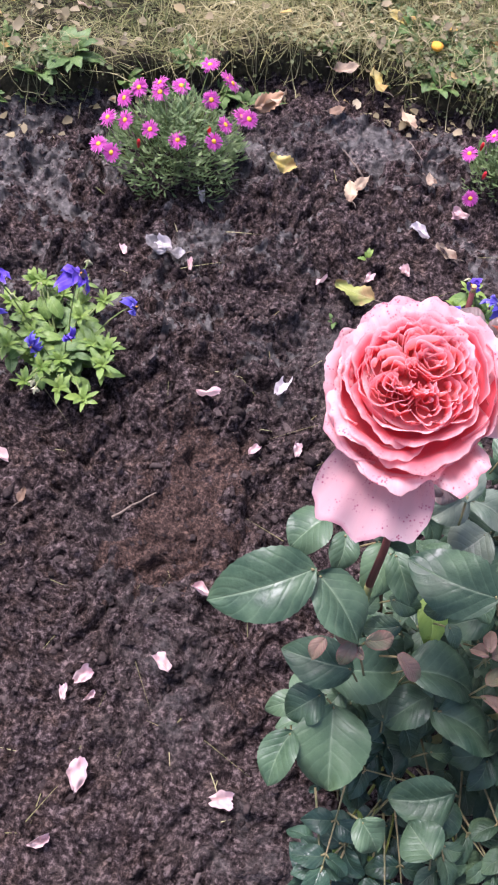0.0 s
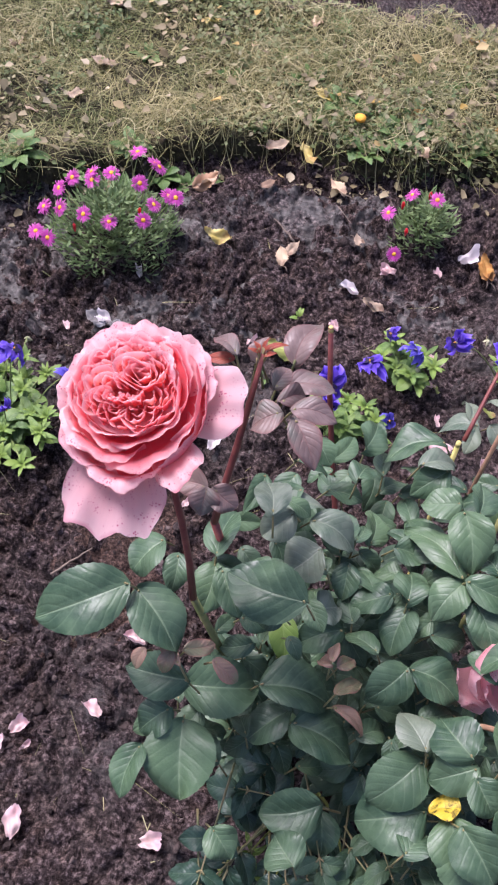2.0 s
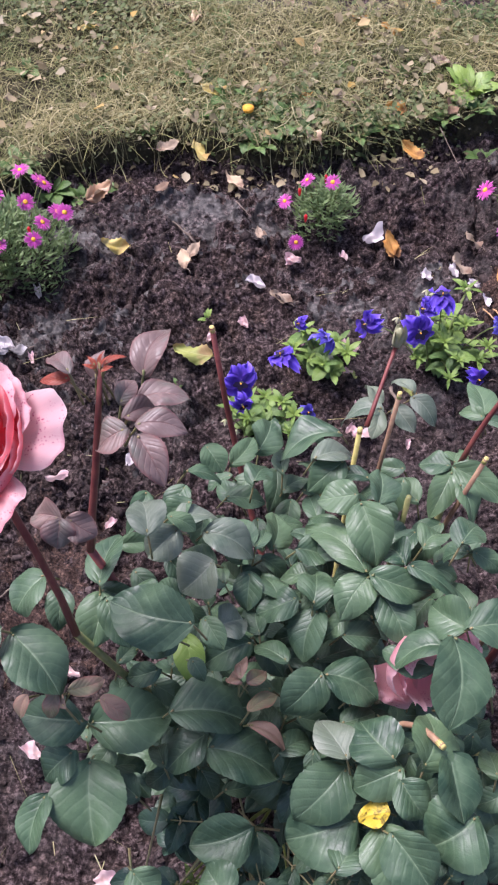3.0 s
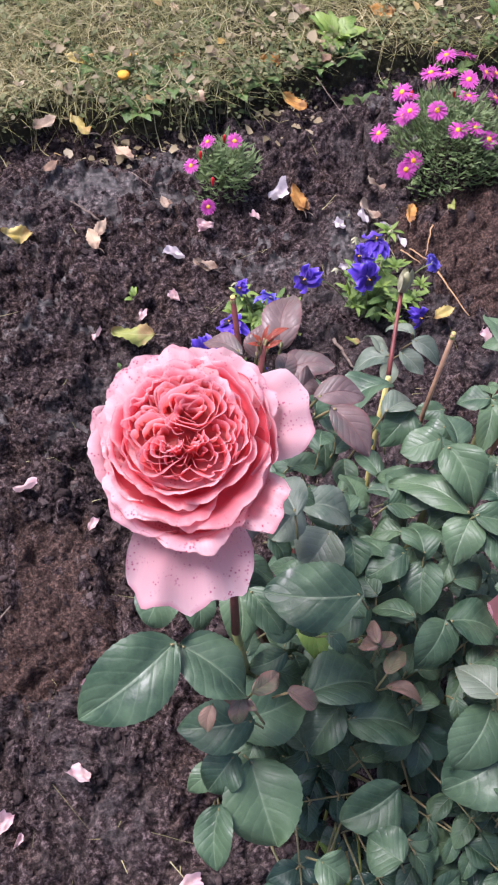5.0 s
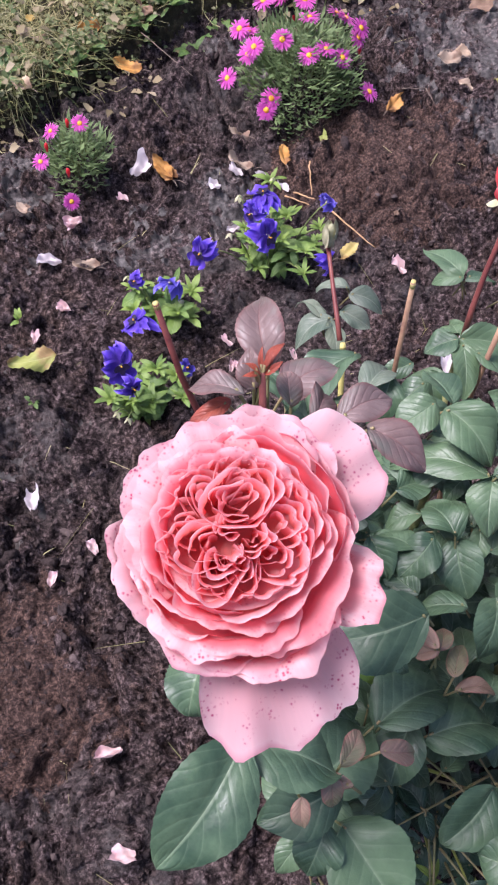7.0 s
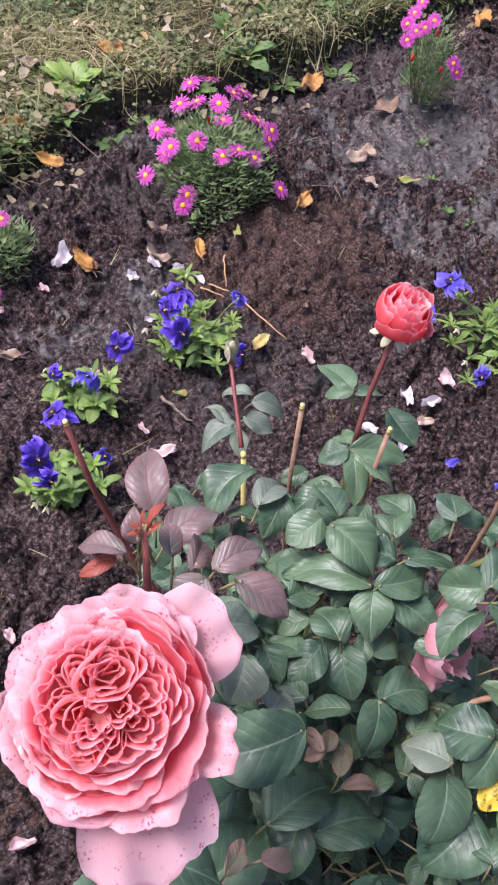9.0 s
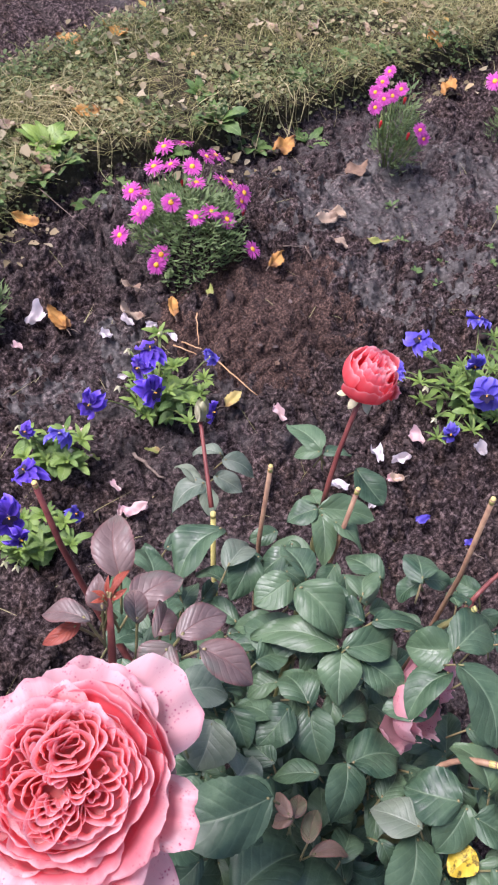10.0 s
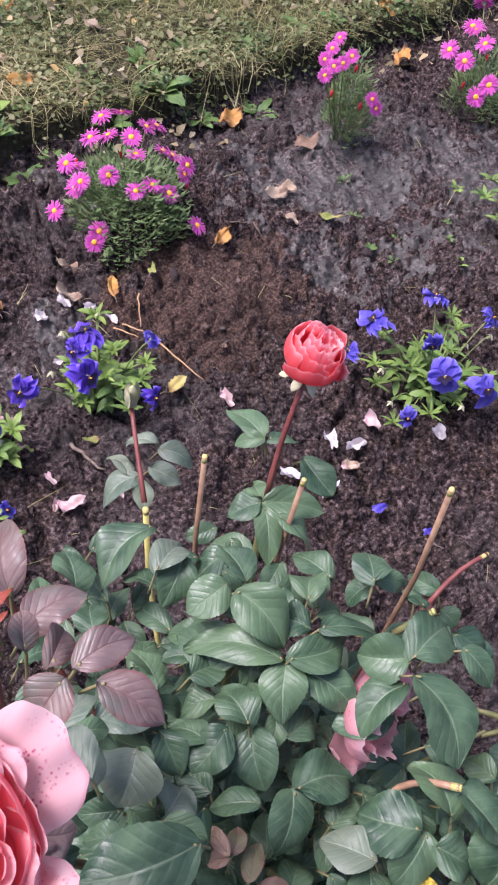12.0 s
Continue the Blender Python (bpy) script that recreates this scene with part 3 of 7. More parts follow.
def make_strands(count, seed):
    """Long thin dead stems lying tangled over the lawn."""
    rng = np.random.default_rng(seed)
    x, y = rng.uniform(-1.0, 2.5, count * 5), rng.uniform(1.3, 2.9, count * 5)
    keep = (lawn_depth(x, y) > 0.03) & (rng.uniform(0.2, 0.8, len(x)) < value_noise(x * 5, y * 5, 14) - 0.28 * np.clip((x - 0.3) / 0.5, 0, 1))
    x, y = x[keep][:count], y[keep][:count]
    n = len(x)
    a, turn = rng.uniform(0, 6.28, n), rng.normal(0, 0.45, n)
    step, w = rng.uniform(0.006, 0.02, n), rng.uniform(0.0003, 0.0008, n)
    z0, hump = rng.uniform(0.004, 0.02, n), rng.uniform(0.0, 0.022, n)
    rows = []
    for k in range(7):
        z = ground_height(x, y) + z0 + hump * math.sin(math.pi * k / 6)
        for s in (-1, 1):
            rows.append(np.stack([x - np.sin(a) * w * s, y + np.cos(a) * w * s, z + 0.4 * w * s], 1))
        x, y = x + np.cos(a) * step, y + np.sin(a) * step
        a = a + turn
    f = np.array([(2 * k, 2 * k + 1, 2 * k + 3, 2 * k + 2) for k in range(6)])[None] + (np.arange(n) * 14)[:, None, None]
    ob = raw_mesh("dead_grass", np.stack(rows, 1).reshape(-1, 3), f.reshape(-1, 4), STRAW)
    return tagged(ob, "straw-coloured dead grass lying tangled over the lawn", "grass", kind="stuff")


make_strands(14000, 6)
make_blades("hanging_grass", "dry grass stalks hanging over the turf edge", 500, 8, 0.03, 0.0006, STRAW, 1.6,
            lambda x, y, r: np.abs(lawn_depth(x, y)) < 0.02)
make_blades("bed_straw", "bits of straw and root on the soil", 900, 7, 0.011, 0.0005, STRAW, 5.0,
            lambda x, y, r: (lawn_depth(x, y) < 0.0), front=0.3)


def make_creepers(count, seed):
    """Small rounded leaves of creeping weeds, low in the turf and along its edge."""
    rng = np.random.default_rng(seed)
    x, y = rng.uniform(-1.0, 2.5, count * 8), rng.uniform(1.3, 2.9, count * 8)
    d = lawn_depth(x, y)
    keep = (d > -0.015) & (rng.uniform(0.35, 0.9, len(x)) < value_noise(x * 7, y * 7, 51) + 0.1 * np.clip((x - 0.3) / 0.5, 0, 1) + 0.3 * np.exp(-((d - 0.03) / 0.05) ** 2))
    x, y = x[keep][:count], y[keep][:count]
    n = len(x)
    size = rng.uniform(0.0035, 0.009, n)
    a, tilt, spin = rng.uniform(0, 6.28, n), rng.uniform(-0.5, 0.7, n), rng.uniform(-0.5, 0.5, n)
    z = ground_height(x, y) + rng.uniform(0.004, 0.03, n)
    rows = []
    for u, v in ((0, 0), (0.5, 0.35), (0.55, 0.8), (0, 1.15), (-0.55, 0.8), (-0.5, 0.35)):
        fx, fy = size * v * 1.3, size * u
        rows.append(np.stack([x + np.cos(a) * fx - np.sin(a) * fy, y + np.sin(a) * fx + np.cos(a) * fy, z + tilt * fx + spin * fy + abs(u) * size * 0.3], 1))
    f = np.array([(0, 1, 2, 3), (0, 3, 4, 5)])[None] + (np.arange(n) * 6)[:, None, None]
    ob = raw_mesh("creeping_weed", np.stack(rows, 1).reshape(-1, 3), f.reshape(-1, 4), CREEPER)
    return tagged(ob, "small green creeping weed leaves among the grass", "weed", kind="stuff")


make_creepers(15000, 61)


def make_litter(count, seed):
    """Broken bits of dead leaf, curled and scattered through the turf and along its edge."""
    rng = np.random.default_rng(seed)
    x, y = rng.uniform(-1.0, 2.5, count * 9), rng.uniform(1.3, 2.95, count * 9)
    d = lawn_depth(x, y)
    keep = (d > -0.12) & (rng.uniform(0.3, 0.9, len(x)) < value_noise(x * 4, y * 4, 71) + 0.15 * (d < 0.02))
    x, y = x[keep][:count], y[keep][:count]
    n = len(x)
    size = rng.uniform(0.004, 0.017, n)
    a, tilt, spin = rng.uniform(0, 6.28, n), rng.uniform(-0.5, 0.6, n), rng.uniform(-0.5, 0.5, n)
    z = ground_height(x, y) + 0.004 + np.where(lawn_depth(x, y) > 0.01, rng.uniform(0.006, 0.028, n), 0.0)
    rows = []
    for u, v in ((0, 0), (0.45, 0.3), (0.6, 0.75), (0.1, 1.15), (-0.5, 0.85), (-0.5, 0.3)):
        jit = rng.uniform(0.7, 1.3, n)
        fx, fy = size * v * 1.2 * jit, size * u * jit
        rows.append(np.stack([x + np.cos(a) * fx - np.sin(a) * fy, y + np.sin(a) * fx + np.cos(a) * fy, z + np.abs(tilt * fx) + spin * fy + u * u * size * 0.9], 1))
    f = np.array([(0, 1, 2, 3), (0, 3, 4, 5)])[None] + (np.arange(n) * 6)[:, None, None]
    ob = raw_mesh("leaf_litter", np.stack(rows, 1).reshape(-1, 3), f.reshape(-1, 4), LITTER)
    return tagged(ob, "broken brown and tan bits of dead leaf in the turf", "leaf litter", kind="stuff")


make_litter(2300, 72)


# ---- fallen petals, leaves and twigs ----
def fallen_petal(x, y, length, turn, material=None, curl=0.35, label="pale pink rose petal fallen on the soil", fold=1.3):
    rng = random.Random(int(1e4 * (x + 7 * y)))
    wide = length * rng.uniform(0.75, 1.0)
    ph = rng.uniform(0, 6)
    curl *= rng.uniform(0.5, 1.9)
    crook = rng.uniform(-0.3, 0.3)
    tear = [rng.uniform(0, 6.283) for _ in range(3)]
    over = rng.choice((-1, 1)) * rng.uniform(0.0, fold)

    def fn(u, v):
        s = 2 * u - 1
        half = 0.5 * wide * (math.sin(math.pi * (0.08 + 0.8 * v)) ** 0.5) * (0.6 + 0.4 * v) * (1 + 0.13 * math.sin(7 * v + tear[0] + s) + 0.07 * math.sin(17 * v + tear[1]))
        x, along = s * half, (v - 0.5) * length * (1 + 0.1 * math.cos(3 * s + ph) + 0.06 * math.sin(9 * s + tear[2]))
        z = 0.004 + curl * wide * (0.5 * s * s * (0.4 + v) + 0.5 * (v - 0.4) ** 2) + 0.1 * wide * math.sin(5 * s + 4 * v + ph) + 0.09 * wide * math.sin(9 * v - 3 * s + 2 * ph) + crook * wide * s * v
        flap = max(0.0, s * (1 if over > 0 else -1) - 0.25)
        x -= (1 if over > 0 else -1) * abs(over) * flap * half * 0.9
        return Vector((x, along, z + abs(over) * flap * half * 0.6))

    ob = part("fallen_petal", sheet(fn, 12, 12), material or PETAL_FALLEN, None)
    ob.location = (x, y, on_ground(x, y, length * 0.35) + 0.002)
    ob.rotation_euler = (rng.uniform(-0.25, 0.25), rng.uniform(-0.25, 0.25), radians(turn))
    return tagged(ob, label, "petal", "fallen petals on the bed")


def fallen_leaf(x, y, length, turn, material, label, width=0.55, curl=0.5, lift=0.0, group="fallen leaves"):
    rng = random.Random(int(1e4 * (3 * x + y)))
    body = leaf_bmesh((0, -length / 2, 0.004), (0, length / 2, 0.006 + lift), length * width, rng, fold=curl * rng.uniform(0.7, 2.2), droop=-curl * rng.uniform(0.2, 1.6), teeth=0.08, roll=rng.uniform(-0.5, 0.5), wave=rng.uniform(0.1, 0.3), blunt=rng.uniform(0.2, 0.8))
    ob = part("fallen_leaf", body, material, None)
    stalk = bent((0, -length / 2, 0.004), (rng.uniform(-0.2, 0.2) * length, -length * 0.85, 0.006), -0.003, 4)
    part("stalk", tube(stalk, 0.0009, 5), TWIG, ob)
    ob.location = (x, y, on_ground(x, y, length * 0.3) + 0.001)
    ob.rotation_euler = (rng.uniform(-0.2, 0.2), rng.uniform(-0.25, 0.25), radians(turn))
    return tagged(ob, label, "leaf", group)


def twig(a, b, radius, material=None, label="thin dry twig lying on the soil", name="twig"):
    rng = random.Random(int(1e4 * (a[0] + b[1])))
    ends = [on_ground(p[0], p[1], 0.006) + radius for p in (a, b)]
    middle = on_ground((a[0] + b[0]) / 2, (a[1] + b[1]) / 2) + radius
    rise = max(0.0, middle - sum(ends) / 2)
    pts = []
    for k in range(7):
        s = k / 6
        x, y = a[0] + (b[0] - a[0]) * s, a[1] + (b[1] - a[1]) * s
        pts.append((x + rng.uniform(-1, 1) * radius, y + rng.uniform(-1, 1) * radius, ends[0] + (ends[1] - ends[0]) * s + rise * 4 * s * (1 - s) + 0.002))
    ob = part(name, tube(pts, [radius * (1 - 0.5 * k / 6) for k in range(7)], 6), material or TWIG, None)
    return tagged(ob, label, "twig", "twigs on the bed")


fallen_petal(-0.017, 0.495, 0.040, 8, PETAL_FALLEN, 0.15, "flat pale pink rose petal with worn edges on the soil", 0.1)
fallen_petal(-0.048, 0.611, 0.027, -40)
fallen_petal(-0.067, 0.585, 0.019, 20)
fallen_petal(-0.035, 0.592, 0.017, -30)
fallen_petal(0.046, 0.651, 0.029, 60)
fallen_petal(0.169, 0.509, 0.029, -80)
fallen_petal(-0.039, 0.410, 0.026, -50)
fallen_petal(-0.278, 0.894, 0.035, 80)
fallen_petal(0.072, 0.762, 0.031, 85)
fallen_petal(-0.001, 1.064, 0.033, -80)
fallen_petal(-0.215, 1.316, 0.022, 30)
fallen_petal(-0.098, 1.306, 0.023, 20)
fallen_petal(0.339, 1.587, 0.029, 85)
fallen_petal(0.200, 1.397, 0.022, -20)
fallen_petal(0.262, 1.422, 0.022, 30)
fallen_petal(-0.114, 1.456, 0.029, 20, PETAL_WHITE, label='whitish faded petal lying on the soil')
fallen_petal(0.272, 1.525, 0.037, 70, PETAL_WHITE, label='whitish faded petal lying on the soil')
fallen_petal(0.090, 1.006, 0.021, -40)
fallen_petal(0.123, 1.339, 0.025, -30)
fallen_petal(0.152, 1.025, 0.022, 10)
fallen_petal(0.105, 1.126, 0.030, -20, PETAL_WHITE, label='whitish faded petal lying on the soil')
fallen_petal(-0.150, 1.334, 0.032, 70, PETAL_WHITE, label='whitish faded petal lying on the soil')
fallen_petal(0.338, 1.586, 0.026, 85)
fallen_petal(0.432, 1.598, 0.021, 40)
fallen_petal(0.439, 1.393, 0.018, 60)
fallen_petal(0.461, 1.214, 0.020, 10)
fallen_petal(0.549, 1.198, 0.017, 0)
fallen_petal(0.258, 1.420, 0.020, 40)
fallen_petal(0.489, 1.655, 0.038, -70, PETAL_WHITE, label='whitish faded petal lying on the soil')
fallen_petal(0.635, 1.583, 0.027, 30, PETAL_WHITE, label='whitish faded petal lying on the soil')
fallen_petal(0.578, 1.471, 0.022, 80, PETAL_WHITE, label='whitish faded petal lying on the soil')
fallen_petal(0.779, 1.271, 0.032, 10)
fallen_petal(0.928, 1.102, 0.034, 80, PETAL_WHITE, 0.5, "pale cupped rose petal lying on the soil")
fallen_petal(0.464, 1.260, 0.022, 20)
fallen_petal(0.479, 1.207, 0.037, 85)
fallen_petal(0.454, 1.216, 0.019, -40)
fallen_petal(0.890, 1.070, 0.023, 60)
fallen_petal(0.448, 1.325, 0.015, 95)
fallen_petal(0.463, 1.388, 0.019, 156)
fallen_petal(0.980, 1.128, 0.029, 20)
fallen_petal(0.890, 1.123, 0.033, -20, PETAL_WHITE, label='whitish faded petal lying on the soil')
fallen_petal(0.836, 1.052, 0.034, -60, PETAL_WHITE, label='whitish faded petal lying on the soil')
fallen_petal(0.747, 1.073, 0.033, -20, PETAL_WHITE, label='whitish faded petal lying on the soil')
fallen_petal(0.673, 1.559, 0.022, 80, PETAL_WHITE, label='whitish faded petal lying on the soil')
fallen_petal(0.696, 1.511, 0.022, 10, PETAL_WHITE, label='whitish faded petal lying on the soil')
fallen_petal(0.585, 1.565, 0.022, 60, PETAL_WHITE, label='whitish faded petal lying on the soil')
fallen_petal(1.074, 1.061, 0.025, 0, PETAL_WHITE, label='whitish faded petal lying on the soil')
fallen_petal(0.800, 1.104, 0.031, 50, PETAL_WHITE, label='whitish faded petal lying on the soil')
fallen_petal(0.903, 0.993, 0.023, 80, PANSY_BLUE, label='blue pansy petal fallen on the soil')
fallen_petal(0.951, 0.923, 0.020, 75, PANSY_BLUE, label='blue pansy petal fallen on the soil')
fallen_leaf(-0.002, 1.598, 0.056, 95, LEAF_YELLOW, 'yellowed dry leaf lying on the soil', 0.5)
fallen_leaf(0.181, 1.333, 0.072, 80, LEAF_LIME, 'yellow-green fallen leaf with brown spots', 0.5, curl=0.12)
fallen_leaf(-0.164, 1.331, 0.043, 70, LEAF_GREY, 'grey curled dead leaf on the soil', 0.55)
fallen_leaf(-0.128, 1.326, 0.035, 110, LEAF_GREY, 'grey curled dead leaf on the soil', 0.55)
fallen_leaf(-0.061, 1.750, 0.063, -50, LEAF_BROWN, 'dull brown dry leaf on the soil', 0.55)
fallen_leaf(0.070, 1.749, 0.035, 300, LEAF_BROWN, 'dull brown dry leaf on the soil', 0.55)
fallen_leaf(0.273, 1.644, 0.027, 239, LEAF_BROWN, 'dull brown dry leaf on the soil', 0.55)
fallen_leaf(-0.220, 0.842, 0.024, 356, LEAF_BROWN, 'dull brown dry leaf on the soil', 0.55)
fallen_leaf(0.205, 1.794, 0.052, 50, LEAF_TAN, 'curled tan dry leaf on the soil', 0.55)
fallen_leaf(0.133, 1.571, 0.043, 20, LEAF_TAN, 'curled tan dry leaf on the soil', 0.55)
fallen_leaf(0.149, 1.598, 0.037, -30, LEAF_TAN, 'curled tan dry leaf on the soil', 0.55)
fallen_leaf(0.322, 1.479, 0.042, 75, LEAF_TAN, 'curled tan dry leaf on the soil', 0.4)
fallen_leaf(0.128, 1.861, 0.056, 40, LEAF_YELLOW, 'yellowed dry leaf lying on the soil', 0.55)
fallen_leaf(0.357, 1.886, 0.047, 41, LEAF_TAN, 'curled tan dry leaf on the soil', 0.55)
fallen_leaf(0.308, 1.902, 0.042, 140, LEAF_TAN, 'curled tan dry leaf on the soil', 0.55)
fallen_leaf(0.271, 1.642, 0.027, 20, LEAF_TAN, 'curled tan dry leaf on the soil', 0.55)
fallen_leaf(0.317, 1.478, 0.038, 75, LEAF_TAN, 'curled tan dry leaf on the soil', 0.35)
fallen_leaf(0.063, 1.868, 0.050, 290, LEAF_TAN, 'curled tan dry leaf on the soil', 0.55)
fallen_leaf(-0.052, 1.748, 0.055, 295, LEAF_TAN, 'curled tan dry leaf on the soil', 0.55)
fallen_leaf(0.561, 1.893, 0.055, 60, LEAF_ORANGE, 'orange dry leaf on the soil', 0.55)
fallen_leaf(0.524, 1.978, 0.046, 80, LEAF_ORANGE, 'orange dry leaf on the soil', 0.55)
fallen_leaf(0.519, 1.628, 0.052, 15, LEAF_ORANGE, 'orange dry leaf on the soil', 0.5)
fallen_leaf(0.519, 1.627, 0.056, 30, LEAF_ORANGE, 'orange dry leaf on the soil', 0.45)
fallen_leaf(0.968, 1.607, 0.046, -60, LEAF_ORANGE, 'orange dry leaf on the soil', 0.55)
fallen_leaf(1.211, 1.965, 0.069, -70, LEAF_ORANGE, 'orange dry leaf on the soil', 0.55)
fallen_leaf(0.725, 1.569, 0.056, -20, LEAF_ORANGE, 'orange dry leaf on the soil', 0.4)
fallen_leaf(1.704, 1.988, 0.068, -50, LEAF_ORANGE, 'orange dry leaf on the soil', 0.55)
fallen_leaf(1.749, 2.131, 0.059, 10, LEAF_ORANGE, 'orange dry leaf on the soil', 0.55)
fallen_leaf(0.719, 1.330, 0.040, -70, LEAF_YELLOW, 'yellowed dry leaf lying on the soil', 0.55)
fallen_leaf(0.649, 1.593, 0.048, 60, LEAF_TAN, 'curled tan dry leaf on the soil', 0.55)
fallen_leaf(0.670, 1.644, 0.038, 60, LEAF_TAN, 'curled tan dry leaf on the soil', 0.55)
fallen_leaf(1.131, 1.609, 0.034, 200, LEAF_TAN, 'curled tan dry leaf on the soil', 0.55)
fallen_leaf(1.193, 1.705, 0.043, 209, LEAF_TAN, 'curled tan dry leaf on the soil', 0.55)
fallen_leaf(1.146, 1.688, 0.055, 80, LEAF_TAN, 'curled tan dry leaf on the soil', 0.55)
fallen_leaf(0.890, 1.070, 0.033, 80, LEAF_TAN, 'curled tan dry leaf on the soil', 0.55)
fallen_leaf(1.308, 1.810, 0.067, -80, LEAF_BROWN, 'dull brown dry leaf on the soil', 0.7)
fallen_leaf(0.829, 1.363, 0.017, 130, LEAF_BROWN, 'dull brown dry leaf on the soil', 0.55)
fallen_leaf(0.633, 1.978, 0.037, 40, LEAF_BROWN, 'dull brown dry leaf on the soil', 0.55)
fallen_leaf(1.206, 1.580, 0.049, 60, LEAF_LIME, 'small yellow-green fallen leaf', 0.3)
fallen_leaf(0.799, 1.562, 0.024, 315, LEAF_LIME, 'small yellow-green fallen leaf', 0.55)
fallen_leaf(0.551, 1.305, 0.029, 80, LEAF_LIME, 'small yellow-green fallen leaf', 0.5)
fallen_leaf(0.455, 1.322, 0.021, 211, LEAF_LIME, 'small yellow-green fallen leaf', 0.55)
fallen_leaf(-0.556, 2.009, 0.050, 174, LEAF_TAN, 'tan dry leaf lying in the grass', 0.55)
fallen_leaf(-0.353, 1.997, 0.053, 100, LEAF_TAN, 'tan dry leaf lying in the grass', 0.55)
fallen_leaf(-0.375, 1.876, 0.044, 265, LEAF_TAN, 'tan dry leaf lying in the grass', 0.55)
fallen_leaf(0.076, 2.267, 0.049, 345, LEAF_TAN, 'tan dry leaf lying in the grass', 0.55)
fallen_leaf(-0.285, 1.964, 0.029, 115, LEAF_TAN, 'tan dry leaf lying in the grass', 0.55)
fallen_leaf(-0.452, 1.815, 0.033, 80, LEAF_TAN, 'tan dry leaf lying in the grass', 0.55)
fallen_leaf(-0.048, 2.148, 0.028, 200, LEAF_TAN, 'tan dry leaf lying in the grass', 0.55)
fallen_leaf(-0.666, 1.960, 0.041, 165, LEAF_TAN, 'tan dry leaf lying in the grass', 0.55)
fallen_leaf(-0.153, 2.209, 0.045, 108, LEAF_YELLOW, 'yellow fallen leaf lying in the grass', 0.55)
fallen_leaf(0.144, 2.023, 0.060, 80, LEAF_YELLOW, 'yellow fallen leaf lying in the grass', 0.5)
fallen_leaf(-0.383, 2.213, 0.064, 230, LEAF_TAN, 'tan dry leaf lying in the grass', 0.55)
fallen_leaf(0.609, 2.140, 0.060, 80, LEAF_TAN, 'tan dry leaf lying in the grass', 0.55)
fallen_leaf(0.328, 2.077, 0.034, 279, LEAF_TAN, 'tan dry leaf lying in the grass', 0.55)
fallen_leaf(0.350, 2.169, 0.035, 5, LEAF_TAN, 'tan dry leaf lying in the grass', 0.55)
fallen_leaf(0.609, 2.237, 0.042, 320, LEAF_TAN, 'tan dry leaf lying in the grass', 0.55)
fallen_leaf(0.416, 1.986, 0.051, 60, LEAF_TAN, 'tan dry leaf lying in the grass', 0.55)
fallen_leaf(0.279, 2.341, 0.038, 135, LEAF_TAN, 'tan dry leaf lying in the grass', 0.55)
fallen_leaf(0.208, 2.149, 0.033, 70, LEAF_TAN, 'tan dry leaf lying in the grass', 0.55)
fallen_leaf(0.609, 2.365, 0.050, 20, LEAF_ORANGE, 'orange leaf lying in the grass', 0.55)
fallen_leaf(0.444, 2.292, 0.040, 281, LEAF_ORANGE, 'orange leaf lying in the grass', 0.55)
fallen_leaf(0.338, 1.993, 0.038, -60, LEAF_ORANGE, 'orange leaf lying in the grass', 0.55)
fallen_leaf(0.509, 2.244, 0.048, 70, LEAF_ORANGE, 'orange leaf lying in the grass', 0.55)
fallen_leaf(1.017, 2.475, 0.052, 155, LEAF_TAN, 'tan dry leaf lying in the grass', 0.55)
fallen_leaf(1.018, 2.264, 0.049, 30, LEAF_TAN, 'tan dry leaf lying in the grass', 0.55)
fallen_leaf(0.779, 2.207, 0.041, 70, LEAF_TAN, 'tan dry leaf lying in the grass', 0.55)
fallen_leaf(1.477, 2.283, 0.047, -50, LEAF_TAN, 'tan dry leaf lying in the grass', 0.55)
fallen_leaf(1.369, 2.314, 0.044, 15, LEAF_TAN, 'tan dry leaf lying in the grass', 0.55)
fallen_leaf(1.127, 2.412, 0.040, 200, LEAF_TAN, 'tan dry leaf lying in the grass', 0.55)
fallen_leaf(1.609, 2.244, 0.039, 0, LEAF_TAN, 'tan dry leaf lying in the grass', 0.55)
fallen_leaf(1.678, 2.174, 0.038, 191, LEAF_TAN, 'tan dry leaf lying in the grass', 0.55)
fallen_leaf(1.295, 2.431, 0.041, 235, LEAF_TAN, 'tan dry leaf lying in the grass', 0.55)
fallen_leaf(0.760, 2.225, 0.044, 325, LEAF_TAN, 'tan dry leaf lying in the grass', 0.55)
fallen_leaf(0.899, 2.466, 0.069, 41, LEAF_ORANGE, 'orange leaf lying in the grass', 0.55)
fallen_leaf(0.794, 2.127, 0.061, 80, LEAF_ORANGE, 'orange leaf lying in the grass', 0.55)
fallen_leaf(0.828, 2.424, 0.044, 140, LEAF_ORANGE, 'orange leaf lying in the grass', 0.55)
fallen_leaf(0.988, 2.401, 0.060, 70, LEAF_ORANGE, 'orange leaf lying in the grass', 0.55)
twig((-0.085, 0.843), (-0.033, 0.892), 0.0022)
twig((0.521, 1.313), (0.547, 1.244), 0.0035)
twig((0.150, 1.625), (0.099, 1.667), 0.0022)
twig((0.756, 1.536), (0.731, 1.477), 0.0016, NEEDLE, label='orange-brown dry stalk lying on the soil')
twig((0.688, 1.495), (0.714, 1.454), 0.0016, NEEDLE, label='orange-brown dry stalk lying on the soil')
twig((0.737, 1.422), (0.768, 1.324), 0.0016, NEEDLE, label='orange-brown dry stalk lying on the soil')
